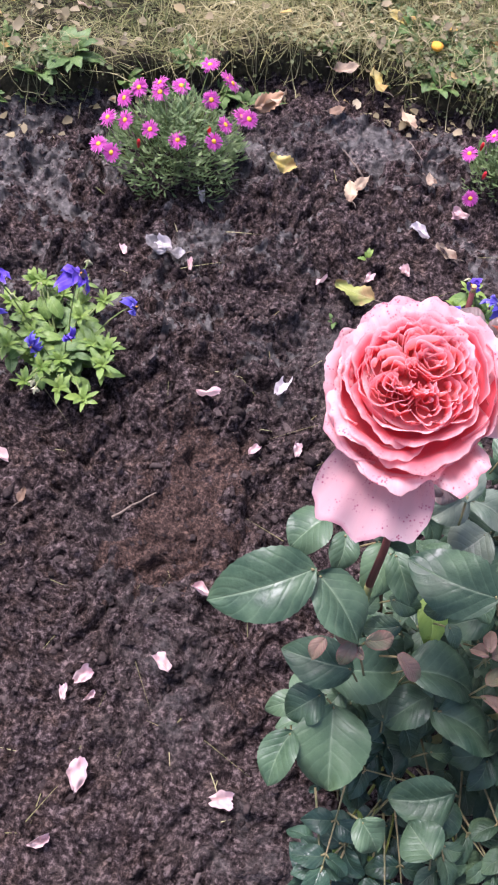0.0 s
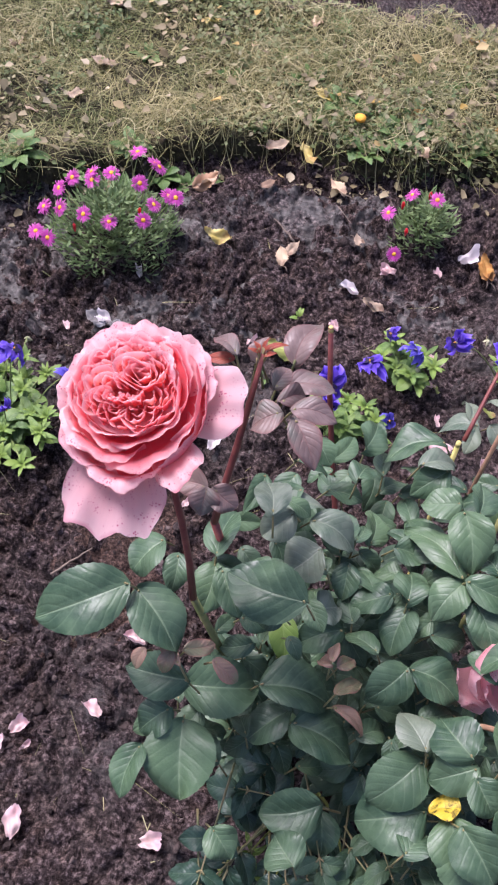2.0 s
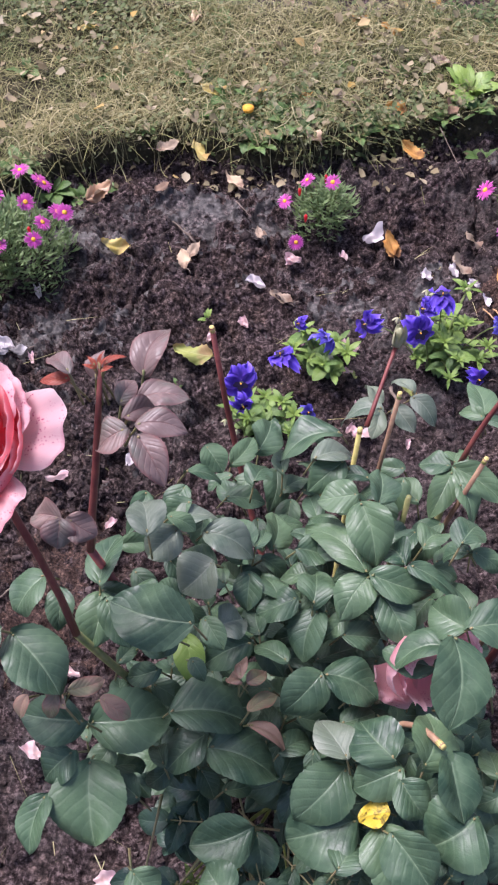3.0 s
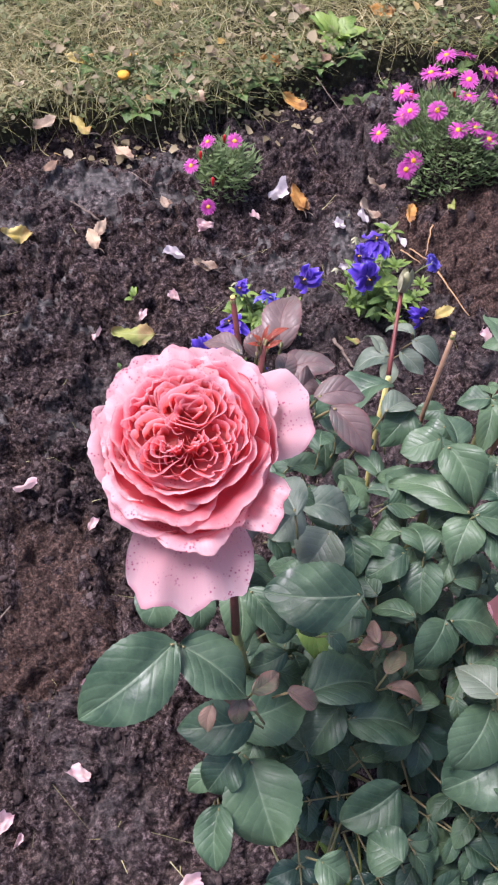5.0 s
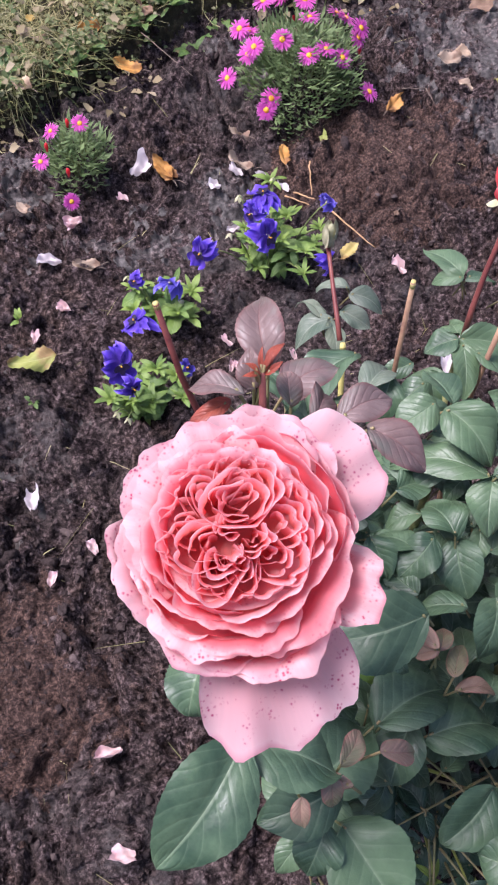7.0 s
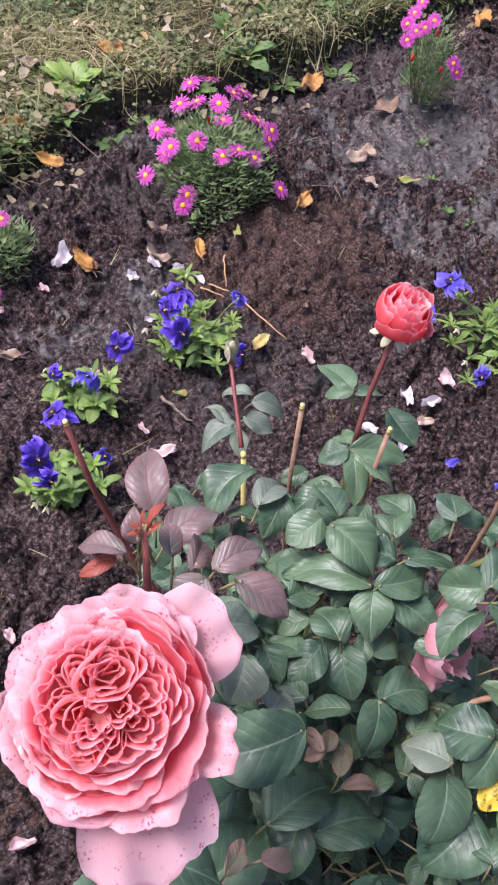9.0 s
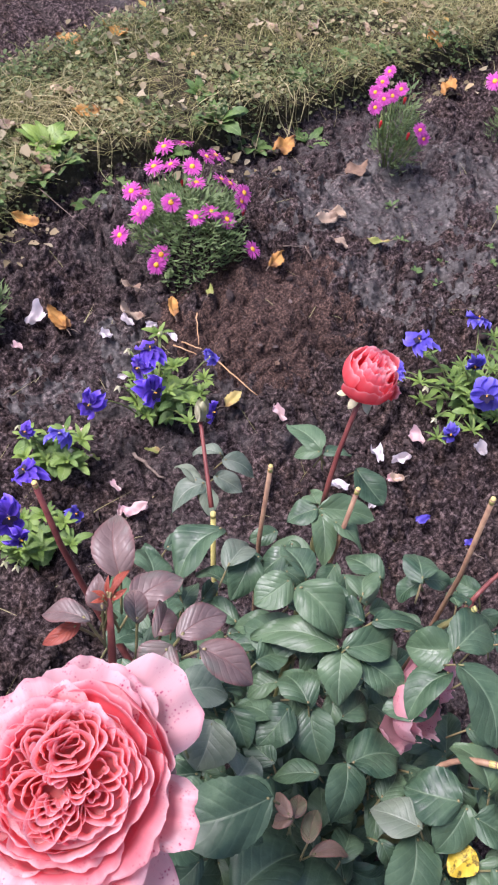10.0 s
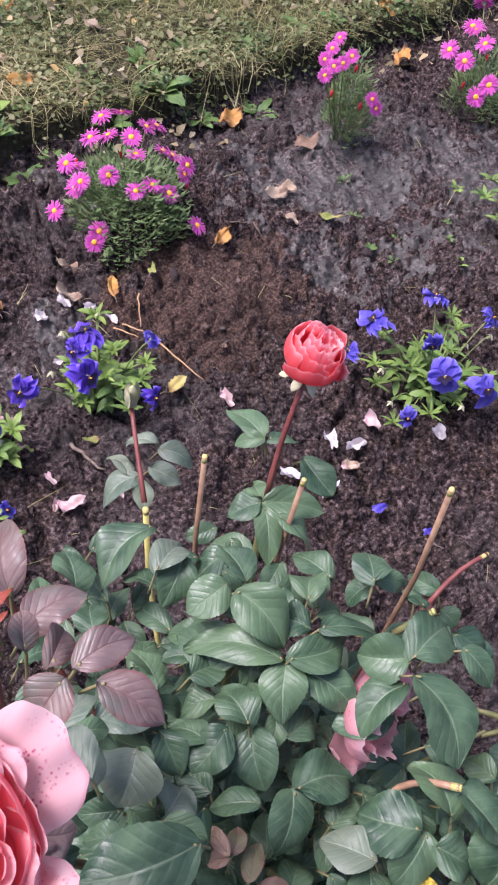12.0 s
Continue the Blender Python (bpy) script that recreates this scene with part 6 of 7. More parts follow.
leaf(0.344, 0.891, 0.413, 0.342, 0.839, 0.411, 0.032)
leaf(0.340, 0.690, 0.417, 0.365, 0.659, 0.410, 0.026)
leaf(0.247, 0.589, 0.413, 0.208, 0.593, 0.395, 0.023)
leaf(0.380, 0.730, 0.427, 0.366, 0.706, 0.414, 0.023)
leaf(0.310, 0.833, 0.442, 0.282, 0.855, 0.436, 0.023)
leaf(0.476, 0.863, 0.458, 0.468, 0.828, 0.441, 0.026)
leaf(0.521, 0.834, 0.421, 0.485, 0.811, 0.422, 0.024)
leaf(0.520, 0.544, 0.414, 0.552, 0.542, 0.408, 0.024)
leaf(0.417, 0.786, 0.508, 0.453, 0.778, 0.498, 0.022)
leaf(0.291, 0.710, 0.451, 0.282, 0.747, 0.442, 0.020)
leaf(0.457, 0.798, 0.465, 0.489, 0.804, 0.452, 0.020)
leaf(0.461, 0.542, 0.374, 0.491, 0.535, 0.373, 0.022)
leaf(0.485, 0.794, 0.478, 0.456, 0.764, 0.475, 0.022)
leaf(0.246, 0.540, 0.406, 0.210, 0.557, 0.406, 0.028)
leaf(0.442, 0.863, 0.453, 0.408, 0.870, 0.448, 0.021)
leaf(0.414, 0.789, 0.467, 0.377, 0.807, 0.463, 0.028)
leaf(0.189, 0.563, 0.426, 0.158, 0.548, 0.422, 0.024)
leaf(0.272, 0.663, 0.373, 0.231, 0.667, 0.366, 0.028)
leaf(0.217, 0.565, 0.414, 0.248, 0.575, 0.396, 0.025)
leaf(0.498, 0.596, 0.428, 0.482, 0.569, 0.418, 0.026)
leaf(0.325, 0.684, 0.418, 0.292, 0.680, 0.412, 0.022)
leaf(0.366, 0.677, 0.419, 0.409, 0.681, 0.412, 0.024)
leaf(0.277, 0.663, 0.384, 0.290, 0.643, 0.363, 0.020)
leaf(0.477, 0.583, 0.472, 0.467, 0.561, 0.461, 0.021)
leaf(0.391, 0.773, 0.469, 0.364, 0.792, 0.467, 0.021)
leaf(0.255, 0.640, 0.468, 0.221, 0.635, 0.450, 0.023)
leaf(0.368, 0.588, 0.426, 0.402, 0.611, 0.406, 0.028)
leaf(0.322, 0.620, 0.427, 0.323, 0.656, 0.422, 0.020)
leaf(0.305, 0.692, 0.452, 0.305, 0.730, 0.440, 0.018)
leaf(0.482, 0.892, 0.428, 0.451, 0.898, 0.423, 0.021)
leaf(0.228, 0.605, 0.415, 0.188, 0.608, 0.414, 0.030)
leaf(0.373, 0.857, 0.426, 0.403, 0.876, 0.409, 0.019)
leaf(0.177, 0.532, 0.435, 0.166, 0.512, 0.425, 0.017)
leaf(0.355, 0.601, 0.407, 0.353, 0.640, 0.403, 0.022)
leaf(0.269, 0.616, 0.374, 0.267, 0.578, 0.370, 0.024)
leaf(0.295, 0.578, 0.375, 0.313, 0.553, 0.358, 0.022)
leaf(0.296, 0.735, 0.484, 0.259, 0.756, 0.477, 0.026)
leaf(0.368, 0.602, 0.397, 0.355, 0.569, 0.376, 0.026)
leaf(0.298, 0.870, 0.426, 0.270, 0.857, 0.416, 0.018)
leaf(0.235, 0.766, 0.569, 0.225, 0.725, 0.569, 0.021)
leaf(0.278, 0.684, 0.527, 0.292, 0.666, 0.507, 0.019)
leaf(0.507, 0.622, 0.486, 0.532, 0.605, 0.485, 0.024)
leaf(0.307, 0.692, 0.437, 0.268, 0.712, 0.429, 0.024)
leaf(0.463, 0.788, 0.454, 0.442, 0.810, 0.448, 0.017)
leaf(0.386, 0.705, 0.422, 0.353, 0.693, 0.411, 0.023)
leaf(0.270, 0.572, 0.401, 0.247, 0.551, 0.384, 0.022)
leaf(0.386, 0.786, 0.441, 0.412, 0.760, 0.427, 0.027)
leaf(0.474, 0.489, 0.436, 0.471, 0.468, 0.425, 0.019)
leaf(0.258, 0.630, 0.380, 0.278, 0.614, 0.364, 0.020)
leaf(0.327, 0.845, 0.381, 0.335, 0.808, 0.377, 0.020)
leaf(0.515, 0.509, 0.433, 0.492, 0.502, 0.425, 0.020)
leaf(0.218, 0.640, 0.475, 0.233, 0.665, 0.469, 0.016)
leaf(0.438, 0.822, 0.476, 0.408, 0.810, 0.476, 0.023)
leaf(0.391, 0.733, 0.422, 0.432, 0.734, 0.414, 0.024)
leaf(0.511, 0.553, 0.420, 0.539, 0.575, 0.411, 0.021)
leaf(0.292, 0.630, 0.367, 0.312, 0.666, 0.352, 0.024)
leaf(0.256, 0.824, 0.507, 0.294, 0.832, 0.495, 0.023)
leaf(0.513, 0.606, 0.475, 0.515, 0.579, 0.471, 0.019)
leaf(0.445, 0.702, 0.458, 0.420, 0.712, 0.449, 0.019)
leaf(0.406, 0.718, 0.439, 0.377, 0.742, 0.423, 0.020)
leaf(0.258, 0.733, 0.588, 0.285, 0.729, 0.579, 0.017)
leaf(0.204, 0.679, 0.547, 0.239, 0.674, 0.539, 0.022)
leaf(0.392, 0.818, 0.432, 0.377, 0.867, 0.420, 0.023)
leaf(0.351, 0.863, 0.450, 0.348, 0.907, 0.437, 0.020)
leaf(0.502, 0.476, 0.433, 0.528, 0.478, 0.419, 0.018)
leaf(0.395, 0.675, 0.425, 0.434, 0.699, 0.416, 0.031)
leaf(0.370, 0.620, 0.412, 0.390, 0.656, 0.408, 0.026)
leaf(0.523, 0.721, 0.484, 0.520, 0.688, 0.477, 0.023)
leaf(0.279, 0.793, 0.482, 0.277, 0.758, 0.469, 0.027)
leaf(0.385, 0.737, 0.473, 0.354, 0.744, 0.460, 0.022)
leaf(0.350, 0.750, 0.437, 0.322, 0.780, 0.428, 0.021)
leaf(0.492, 0.502, 0.401, 0.459, 0.496, 0.393, 0.021)
leaf(0.438, 0.584, 0.422, 0.418, 0.610, 0.419, 0.022)
leaf(0.213, 0.557, 0.418, 0.199, 0.531, 0.412, 0.021)
leaf(0.242, 0.602, 0.426, 0.230, 0.634, 0.417, 0.022)
leaf(0.254, 0.732, 0.505, 0.270, 0.708, 0.486, 0.024)
leaf(0.498, 0.758, 0.473, 0.527, 0.754, 0.459, 0.019)
leaf(0.465, 0.854, 0.459, 0.425, 0.853, 0.436, 0.031)
leaf(0.516, 0.545, 0.415, 0.506, 0.518, 0.403, 0.020)
leaf(0.320, 0.727, 0.469, 0.298, 0.762, 0.453, 0.019)
leaf(0.514, 0.743, 0.476, 0.493, 0.735, 0.457, 0.019)
leaf(0.266, 0.622, 0.369, 0.245, 0.655, 0.355, 0.020)
leaf(0.266, 0.665, 0.544, 0.277, 0.647, 0.534, 0.016)
leaf(0.306, 0.623, 0.375, 0.335, 0.605, 0.371, 0.023)
leaf(0.234, 0.640, 0.418, 0.216, 0.667, 0.410, 0.020)
leaf(0.261, 0.804, 0.515, 0.248, 0.771, 0.501, 0.027)
leaf(0.538, 0.614, 0.444, 0.537, 0.593, 0.423, 0.017)
leaf(0.538, 0.535, 0.425, 0.546, 0.504, 0.419, 0.028)
leaf(0.361, 0.917, 0.444, 0.395, 0.918, 0.438, 0.020)
leaf(0.220, 0.535, 0.462, 0.229, 0.560, 0.450, 0.016)
leaf(0.438, 0.494, 0.384, 0.452, 0.531, 0.373, 0.030)
leaf(0.318, 0.878, 0.416, 0.291, 0.851, 0.401, 0.025)
leaf(0.322, 0.603, 0.365, 0.311, 0.577, 0.364, 0.020)
leaf(0.254, 0.761, 0.521, 0.251, 0.730, 0.516, 0.021)
leaf(0.416, 0.654, 0.429, 0.386, 0.672, 0.418, 0.022)
leaf(0.315, 0.748, 0.459, 0.342, 0.734, 0.448, 0.022)
leaf(0.454, 0.544, 0.439, 0.484, 0.561, 0.422, 0.019)
leaf(0.294, 0.831, 0.449, 0.337, 0.833, 0.440, 0.026)
leaf(0.208, 0.735, 0.518, 0.241, 0.743, 0.514, 0.019)
leaf(0.265, 0.568, 0.420, 0.248, 0.596, 0.399, 0.019)
leaf(0.396, 0.584, 0.458, 0.397, 0.561, 0.449, 0.016)
leaf(0.294, 0.667, 0.535, 0.312, 0.640, 0.531, 0.022)
leaf(0.285, 0.639, 0.509, 0.299, 0.621, 0.502, 0.015)
leaf(0.351, 0.859, 0.418, 0.383, 0.885, 0.413, 0.023)
leaf(0.362, 0.851, 0.417, 0.359, 0.813, 0.410, 0.027)
leaf(0.384, 0.717, 0.484, 0.391, 0.688, 0.473, 0.023)
leaf(0.506, 0.648, 0.548, 0.537, 0.635, 0.533, 0.018)
leaf(0.331, 0.754, 0.495, 0.339, 0.786, 0.476, 0.017)
leaf(0.566, 0.569, 0.439, 0.538, 0.556, 0.429, 0.022)
leaf(0.413, 0.840, 0.468, 0.391, 0.860, 0.461, 0.020)
leaf(0.549, 0.720, 0.458, 0.536, 0.699, 0.447, 0.015)
leaf(0.432, 0.745, 0.486, 0.405, 0.735, 0.478, 0.018)
leaf(0.389, 0.837, 0.484, 0.374, 0.878, 0.468, 0.024)
leaf(0.542, 0.715, 0.469, 0.582, 0.701, 0.462, 0.028)
leaf(0.546, 0.634, 0.490, 0.532, 0.653, 0.483, 0.016)
leaf(0.358, 0.647, 0.416, 0.321, 0.647, 0.415, 0.023)
leaf(0.277, 0.641, 0.551, 0.254, 0.633, 0.536, 0.018)
leaf(0.412, 0.704, 0.486, 0.411, 0.737, 0.479, 0.018)
leaf(0.493, 0.846, 0.440, 0.469, 0.884, 0.425, 0.030)
leaf(0.410, 0.713, 0.425, 0.391, 0.696, 0.417, 0.017)
leaf(0.261, 0.655, 0.431, 0.266, 0.683, 0.414, 0.016)
leaf(0.506, 0.807, 0.457, 0.485, 0.776, 0.441, 0.028)
leaf(0.492, 0.662, 0.384, 0.493, 0.705, 0.376, 0.027)
leaf(0.424, 0.760, 0.445, 0.475, 0.760, 0.427, 0.028)
leaf(0.454, 0.681, 0.429, 0.441, 0.650, 0.417, 0.025)
leaf(0.455, 0.734, 0.440, 0.502, 0.734, 0.438, 0.031)
leaf(0.342, 0.675, 0.482, 0.333, 0.711, 0.472, 0.025)
leaf(0.553, 0.574, 0.462, 0.548, 0.604, 0.445, 0.025)
leaf(0.640, 0.700, 0.400, 0.668, 0.660, 0.375, 0.030, SHADED_LEAF)
leaf(0.625, 0.690, 0.405, 0.612, 0.735, 0.395, 0.028)
leaf(0.655, 0.740, 0.400, 0.640, 0.775, 0.395, 0.022)
leaf(0.690, 0.655, 0.445, 0.735, 0.690, 0.450, 0.040)
leaf(0.640, 0.600, 0.430, 0.690, 0.625, 0.425, 0.034)
leaf(0.600, 0.560, 0.440, 0.650, 0.575, 0.430, 0.036)
cane([(0.470, 0.640, 0.200), (0.560, 0.625, 0.330), (0.610, 0.612, 0.390)], [0.003, 0.0024, 0.0016], CANE_GREEN)
leaf(0.702, 0.645, 0.400, 0.682, 0.661, 0.390, 0.045)
leaf(0.681, 0.705, 0.330, 0.694, 0.658, 0.320, 0.034, SHADED_LEAF)
leaf(0.677, 0.737, 0.340, 0.688, 0.716, 0.330, 0.026)
leaf(0.631, 0.703, 0.350, 0.671, 0.711, 0.340, 0.03)
leaf(0.658, 0.767, 0.360, 0.688, 0.770, 0.350, 0.018)
leaf(0.640, 0.748, 0.370, 0.649, 0.772, 0.360, 0.02)
leaf(0.549, 0.590, 0.420, 0.566, 0.534, 0.410, 0.052)
leaf(0.630, 0.581, 0.380, 0.601, 0.580, 0.370, 0.04, SHADED_LEAF)
leaf(0.632, 0.599, 0.400, 0.665, 0.607, 0.390, 0.036)
leaf(0.577, 0.543, 0.420, 0.556, 0.497, 0.410, 0.05)
leaf(0.465, 0.522, 0.450, 0.491, 0.471, 0.440, 0.055)
leaf(0.530, 0.579, 0.400, 0.533, 0.546, 0.390, 0.036, SHADED_LEAF)
cane([(0.658, 0.585, 0.330), (0.652, 0.601, 0.360), (0.638, 0.620, 0.372), (0.622, 0.637, 0.370)], [0.0032, 0.003, 0.0028, 0.0022], CANE_GREEN)
cane([(0.669, 0.594, 0.330), (0.649, 0.606, 0.350), (0.625, 0.613, 0.350)], [0.003, 0.0028, 0.0022], CANE_GREEN)


def understory(count, seed):
    """The shaded inner leaves of the bush, in threes along short stalks, lower and smaller towards its front."""
    rng = random.Random(seed)
    for k in range(count):
        a, r = rng.uniform(0, 6.283), rng.random() ** 0.5
        x, y = 0.40 + 0.19 * r * math.cos(a), 0.63 + 0.21 * r * math.sin(a)
        front = min(1.0, max(0.0, (0.60 - y) / 0.08)) * min(1.0, max(0.0, (0.46 - x) / 0.06))
        c = Vector((x, y, rng.uniform(0.10, (0.43 - 0.14 * r * r) * (1 - front) + 0.27 * front)))
        b = rng.uniform(0, 6.283)
        rib = Vector((math.cos(b), math.sin(b), rng.uniform(-0.2, 0.2))).normalized()
        side = rib.cross(Vector((0, 0, 1))).normalized()
        for s, way in ((0.0, rib), (-0.012, side + rib * 0.4), (-0.012, -side + rib * 0.4)):
            ln = rng.uniform(0.036, 0.055) * (1 - 0.25 * front)
            p = c + rib * s
            q = p + way.normalized() * ln + Vector((0, 0, rng.uniform(-0.02, 0.008)))
            # leaves towards the front take the copy with shade in its colour
            leaf(p.x, p.y, p.z, q.x, q.y, q.z, ln * rng.uniform(0.54, 0.68), SHADED_LEAF if front > 0.3 else ROSE_LEAF, roll=rng.uniform(-0.5, 0.5))


understory(140, 9)


def spray(foot, way, lift, size, seed):
    """A compound leaf: a green rib with a leaflet at its tip and two pairs behind it."""
    rng = random.Random(seed)
    foot = Vector(foot)
    rib = Vector((math.cos(radians(way)), math.sin(radians(way)), lift)).normalized()
    side = rib.cross(Vector((0, 0, 1))).normalized()
    end = foot + rib * size * 1.9
    line = [p - ROOT for p in bent(foot - rib * size * 1.1 - Vector((0, 0, 0.35 * size)), end, -0.12 * size, 7)]
    part("leaf_rib", tube(line, [0.0014 - 0.0001 * k for k in range(8)], 6), STALK, bush)
    leaflets = [(1.0, rib, 1.0)]
    for at in (0.45, 0.86):
        leaflets += [(at, side * sign + rib * rng.uniform(0.1, 0.45), rng.uniform(0.7, 0.92)) for sign in (-1, 1)]
    for at, out, scale in leaflets:
        p = foot.lerp(end, at)
        q = p + out.normalized() * size * scale + Vector((0, 0, rng.uniform(-0.16, 0.06) * size))
        # left of x 0.34 the leaflets carry painted shade
        leaf(p.x, p.y, p.z, q.x, q.y, q.z, size * scale * rng.uniform(0.62, 0.74), ROSE_LEAF if foot.x > 0.34 else SHADED_LEAF, roll=rng.uniform(-0.25, 0.25), stalk=p - rib * 0.002)


FRONT = ((0.242, 0.472, 0.33, 285), (0.29, 0.495, 0.31, 235), (0.3, 0.515, 0.3, 240), (0.315, 0.47, 0.3, 280), (0.35, 0.5, 0.31, 300), (0.385, 0.525, 0.29, 270), (0.27, 0.45, 0.31, 255), (0.255, 0.515, 0.35, 265), (0.36, 0.46, 0.28, 285), (0.335, 0.54, 0.32, 180), (0.41, 0.5, 0.3, 310), (0.31, 0.45, 0.27, 265),
         (0.34, 0.545, 0.33, 290), (0.365, 0.53, 0.31, 320), (0.325, 0.50, 0.29, 285), (0.40, 0.55, 0.32, 300), (0.44, 0.53, 0.3, 300), (0.37, 0.495, 0.27, 300))
for k, (x, y, z, way) in enumerate(FRONT):
    spray((x, y, z), way, -0.1, 0.036 + 0.003 * (k % 3), 300 + k)
for k, (x, y) in enumerate(((0.262, 0.475), (0.33, 0.47), (0.30, 0.50), (0.38, 0.50))):
    # fresh yellow-green shoots from the foot of the bush
    tip = (x + 0.012 * math.sin(5 * k), y - 0.01, 0.26 + 0.01 * k)
    cane(bent((0.37, 0.62, 0.0), tip, -0.05, 7), [0.0024 - 0.0002 * j for j in range(8)], SHOOT, "thin yellow-green shoot")
    for j in range(4):
        a = 1.6 * j + k
        leaf(tip[0], tip[1], tip[2] - 0.006 * j, tip[0] + 0.017 * math.cos(a), tip[1] + 0.017 * math.sin(a), tip[2] + 0.008 - 0.006 * j, 0.007, SPRING_LEAF, stalk=tip)


def rose_petal(parent, turn, az, half, prof, material, seed, lip=0.0, wavy=0.0012, point=0.0, nu=24, nv=11, flat=0.0, frill=1.0, notch=0.0):
    """A petal round the bloom's axis. prof: (radius, height) pairs from claw to lip; flat: how straight the lip runs."""
    rng = random.Random(seed)
    ph = [rng.uniform(0, 6.283) for _ in range(5)]
    rs, zs = [p[0] for p in prof], [p[1] for p in prof]
    ks = np.linspace(0, 1, len(prof))

    def fn(u, v):
        s = 2 * u - 1
        edge = 1 - 0.12 * s * s - 0.4 * abs(s) ** 5 + point * (1 - abs(s)) * 0.16 - notch * math.exp(-(((s - 0.2) / 0.3) ** 2))
        edge += frill * (0.014 * math.sin(7 * s + ph[0]) + 0.011 * math.sin(17 * s + ph[1]) + 0.008 * math.sin(29 * s + ph[4]))
        w = v * edge
        r, z = float(np.interp(w, ks, rs)), float(np.interp(w, ks, zs))
        da = s * half * (0.45 + 0.55 * min(1, 1.6 * v))
        a = az + da
        ruff = v ** 3 * wavy
        r *= 1 + flat * v * (1 / math.cos(min(1.0, abs(da))) - 1)
        r += lip * v ** 6 * (1 + 0.6 * math.sin(3 * s + ph[1])) + ruff * (0.7 * math.sin(6 * s + ph[2]) + 0.5 * math.sin(13 * s + ph[0]))
        z += ruff * 1.2 * math.sin(11 * s + ph[3]) - 0.10 * r * abs(s) ** 3 - 0.6 * lip * v**12
        return turn @ Vector((r * math.cos(a), r * math.sin(a), z))

    return part("petal", sheet(fn, nu, nv), material, parent)


def ribbon_petal(parent, turn, pts, top, deep, lean, material, seed, wavy=0.0012):
    """A folded inner petal, seen on edge: a wavy upright ribbon along pts."""
    rng = random.Random(seed)
    ph = [rng.uniform(0, 6.283) for _ in range(3)]
    n = len(pts) - 1

    def fn(u, v):
        k = min(n - 1, int(u * n))
        p = pts[k].lerp(pts[k + 1], u * n - k)
        way = (pts[min(n, k + 2)] - pts[max(0, k - 1)]).normalized()
        out = Vector((way.y, -way.x))
        off = lean * (v - 0.3) ** 2 * (1 if v > 0.3 else -0.4) + wavy * v * v * (math.sin(14 * u + ph[0]) + 0.2 * math.sin(33 * u + ph[2]))
        sag = 1.1 * (2 * u - 1) ** 4
        z = top - deep * (1 - v) - deep * 0.4 * sag + wavy * v * (math.sin(17 * u + ph[1]) + 0.2 * math.sin(39 * u + ph[0]))
        return turn @ Vector((p.x + out.x * off, p.y + out.y * off, z))

    return part("petal", sheet(fn, 36, 6), material, parent)


def cup_petal(parent, turn, az, half, r, top, material, seed, belly=0.08, lip=0.002, deep=0.03, wavy=0.0012, frill=1.4, flat=0.3, tuck=0.06, slant=0.0, nu=40, nv=14):
    """A petal of a cupped bloom: it bellies out from the claw, closes again and rolls its lip. az, half: degrees."""
    rng = random.Random(seed)
    ph = [rng.uniform(0, 6.283) for _ in range(6)]
    az, half = radians(az), radians(half)

    def fn(u, v):
        s = 2 * u - 1
        rag = 0.020 * math.sin(4 * s + ph[0]) + 0.012 * math.sin(11 * s + ph[1]) + 0.010 * math.sin(23 * s + ph[4]) + 0.006 * math.sin(41 * s + ph[5])
        w = v * (1 - 0.10 * s * s - 0.10 * s ** 6 + frill * rag)
        if w < 0.55:
            rr = r * (0.12 + (0.88 + belly) * math.sin(1.5708 * max(0.0, w) / 0.55))
        else:
            rr = r * (1 + belly * math.cos(1.5708 * (w - 0.55) / 0.45))
        z = top - deep * max(0.0, 1 - w) ** 1.35
        q = max(0.0, (w - 0.70) / 0.30)
        roll = lip * q * q * (0.8 + 0.3 * math.sin(2.6 * s + ph[2]) + 0.15 * math.sin(7 * s + ph[3]))
        rr += roll
        z -= 0.6 * abs(roll) * q
        da = s * half * (0.5 + 0.5 * min(1, 1.5 * v))
        rr *= (1 + tuck * s * v) * (1 + flat * v * (1 / math.cos(min(1.0, 0.8 * abs(da))) - 1) * 0.6)
        rr *= 1 - 0.10 * s ** 4 * v
        ruff = wavy * v ** 3
        rr += ruff * (0.8 * math.sin(5 * s + ph[2]) + 0.5 * math.sin(12 * s + ph[0]) + 0.15 * math.sin(27 * s + ph[1]))
        z += slant * s * v * v + ruff * (1.0 * math.sin(10 * s + ph[3]) + 0.5 * math.sin(23 * s + ph[5])) - 0.08 * rr * abs(s) ** 3
        a = az + da
        return turn @ Vector((rr * math.cos(a), rr * math.sin(a), z))

    return part("petal", sheet(fn, nu, nv), material, parent)


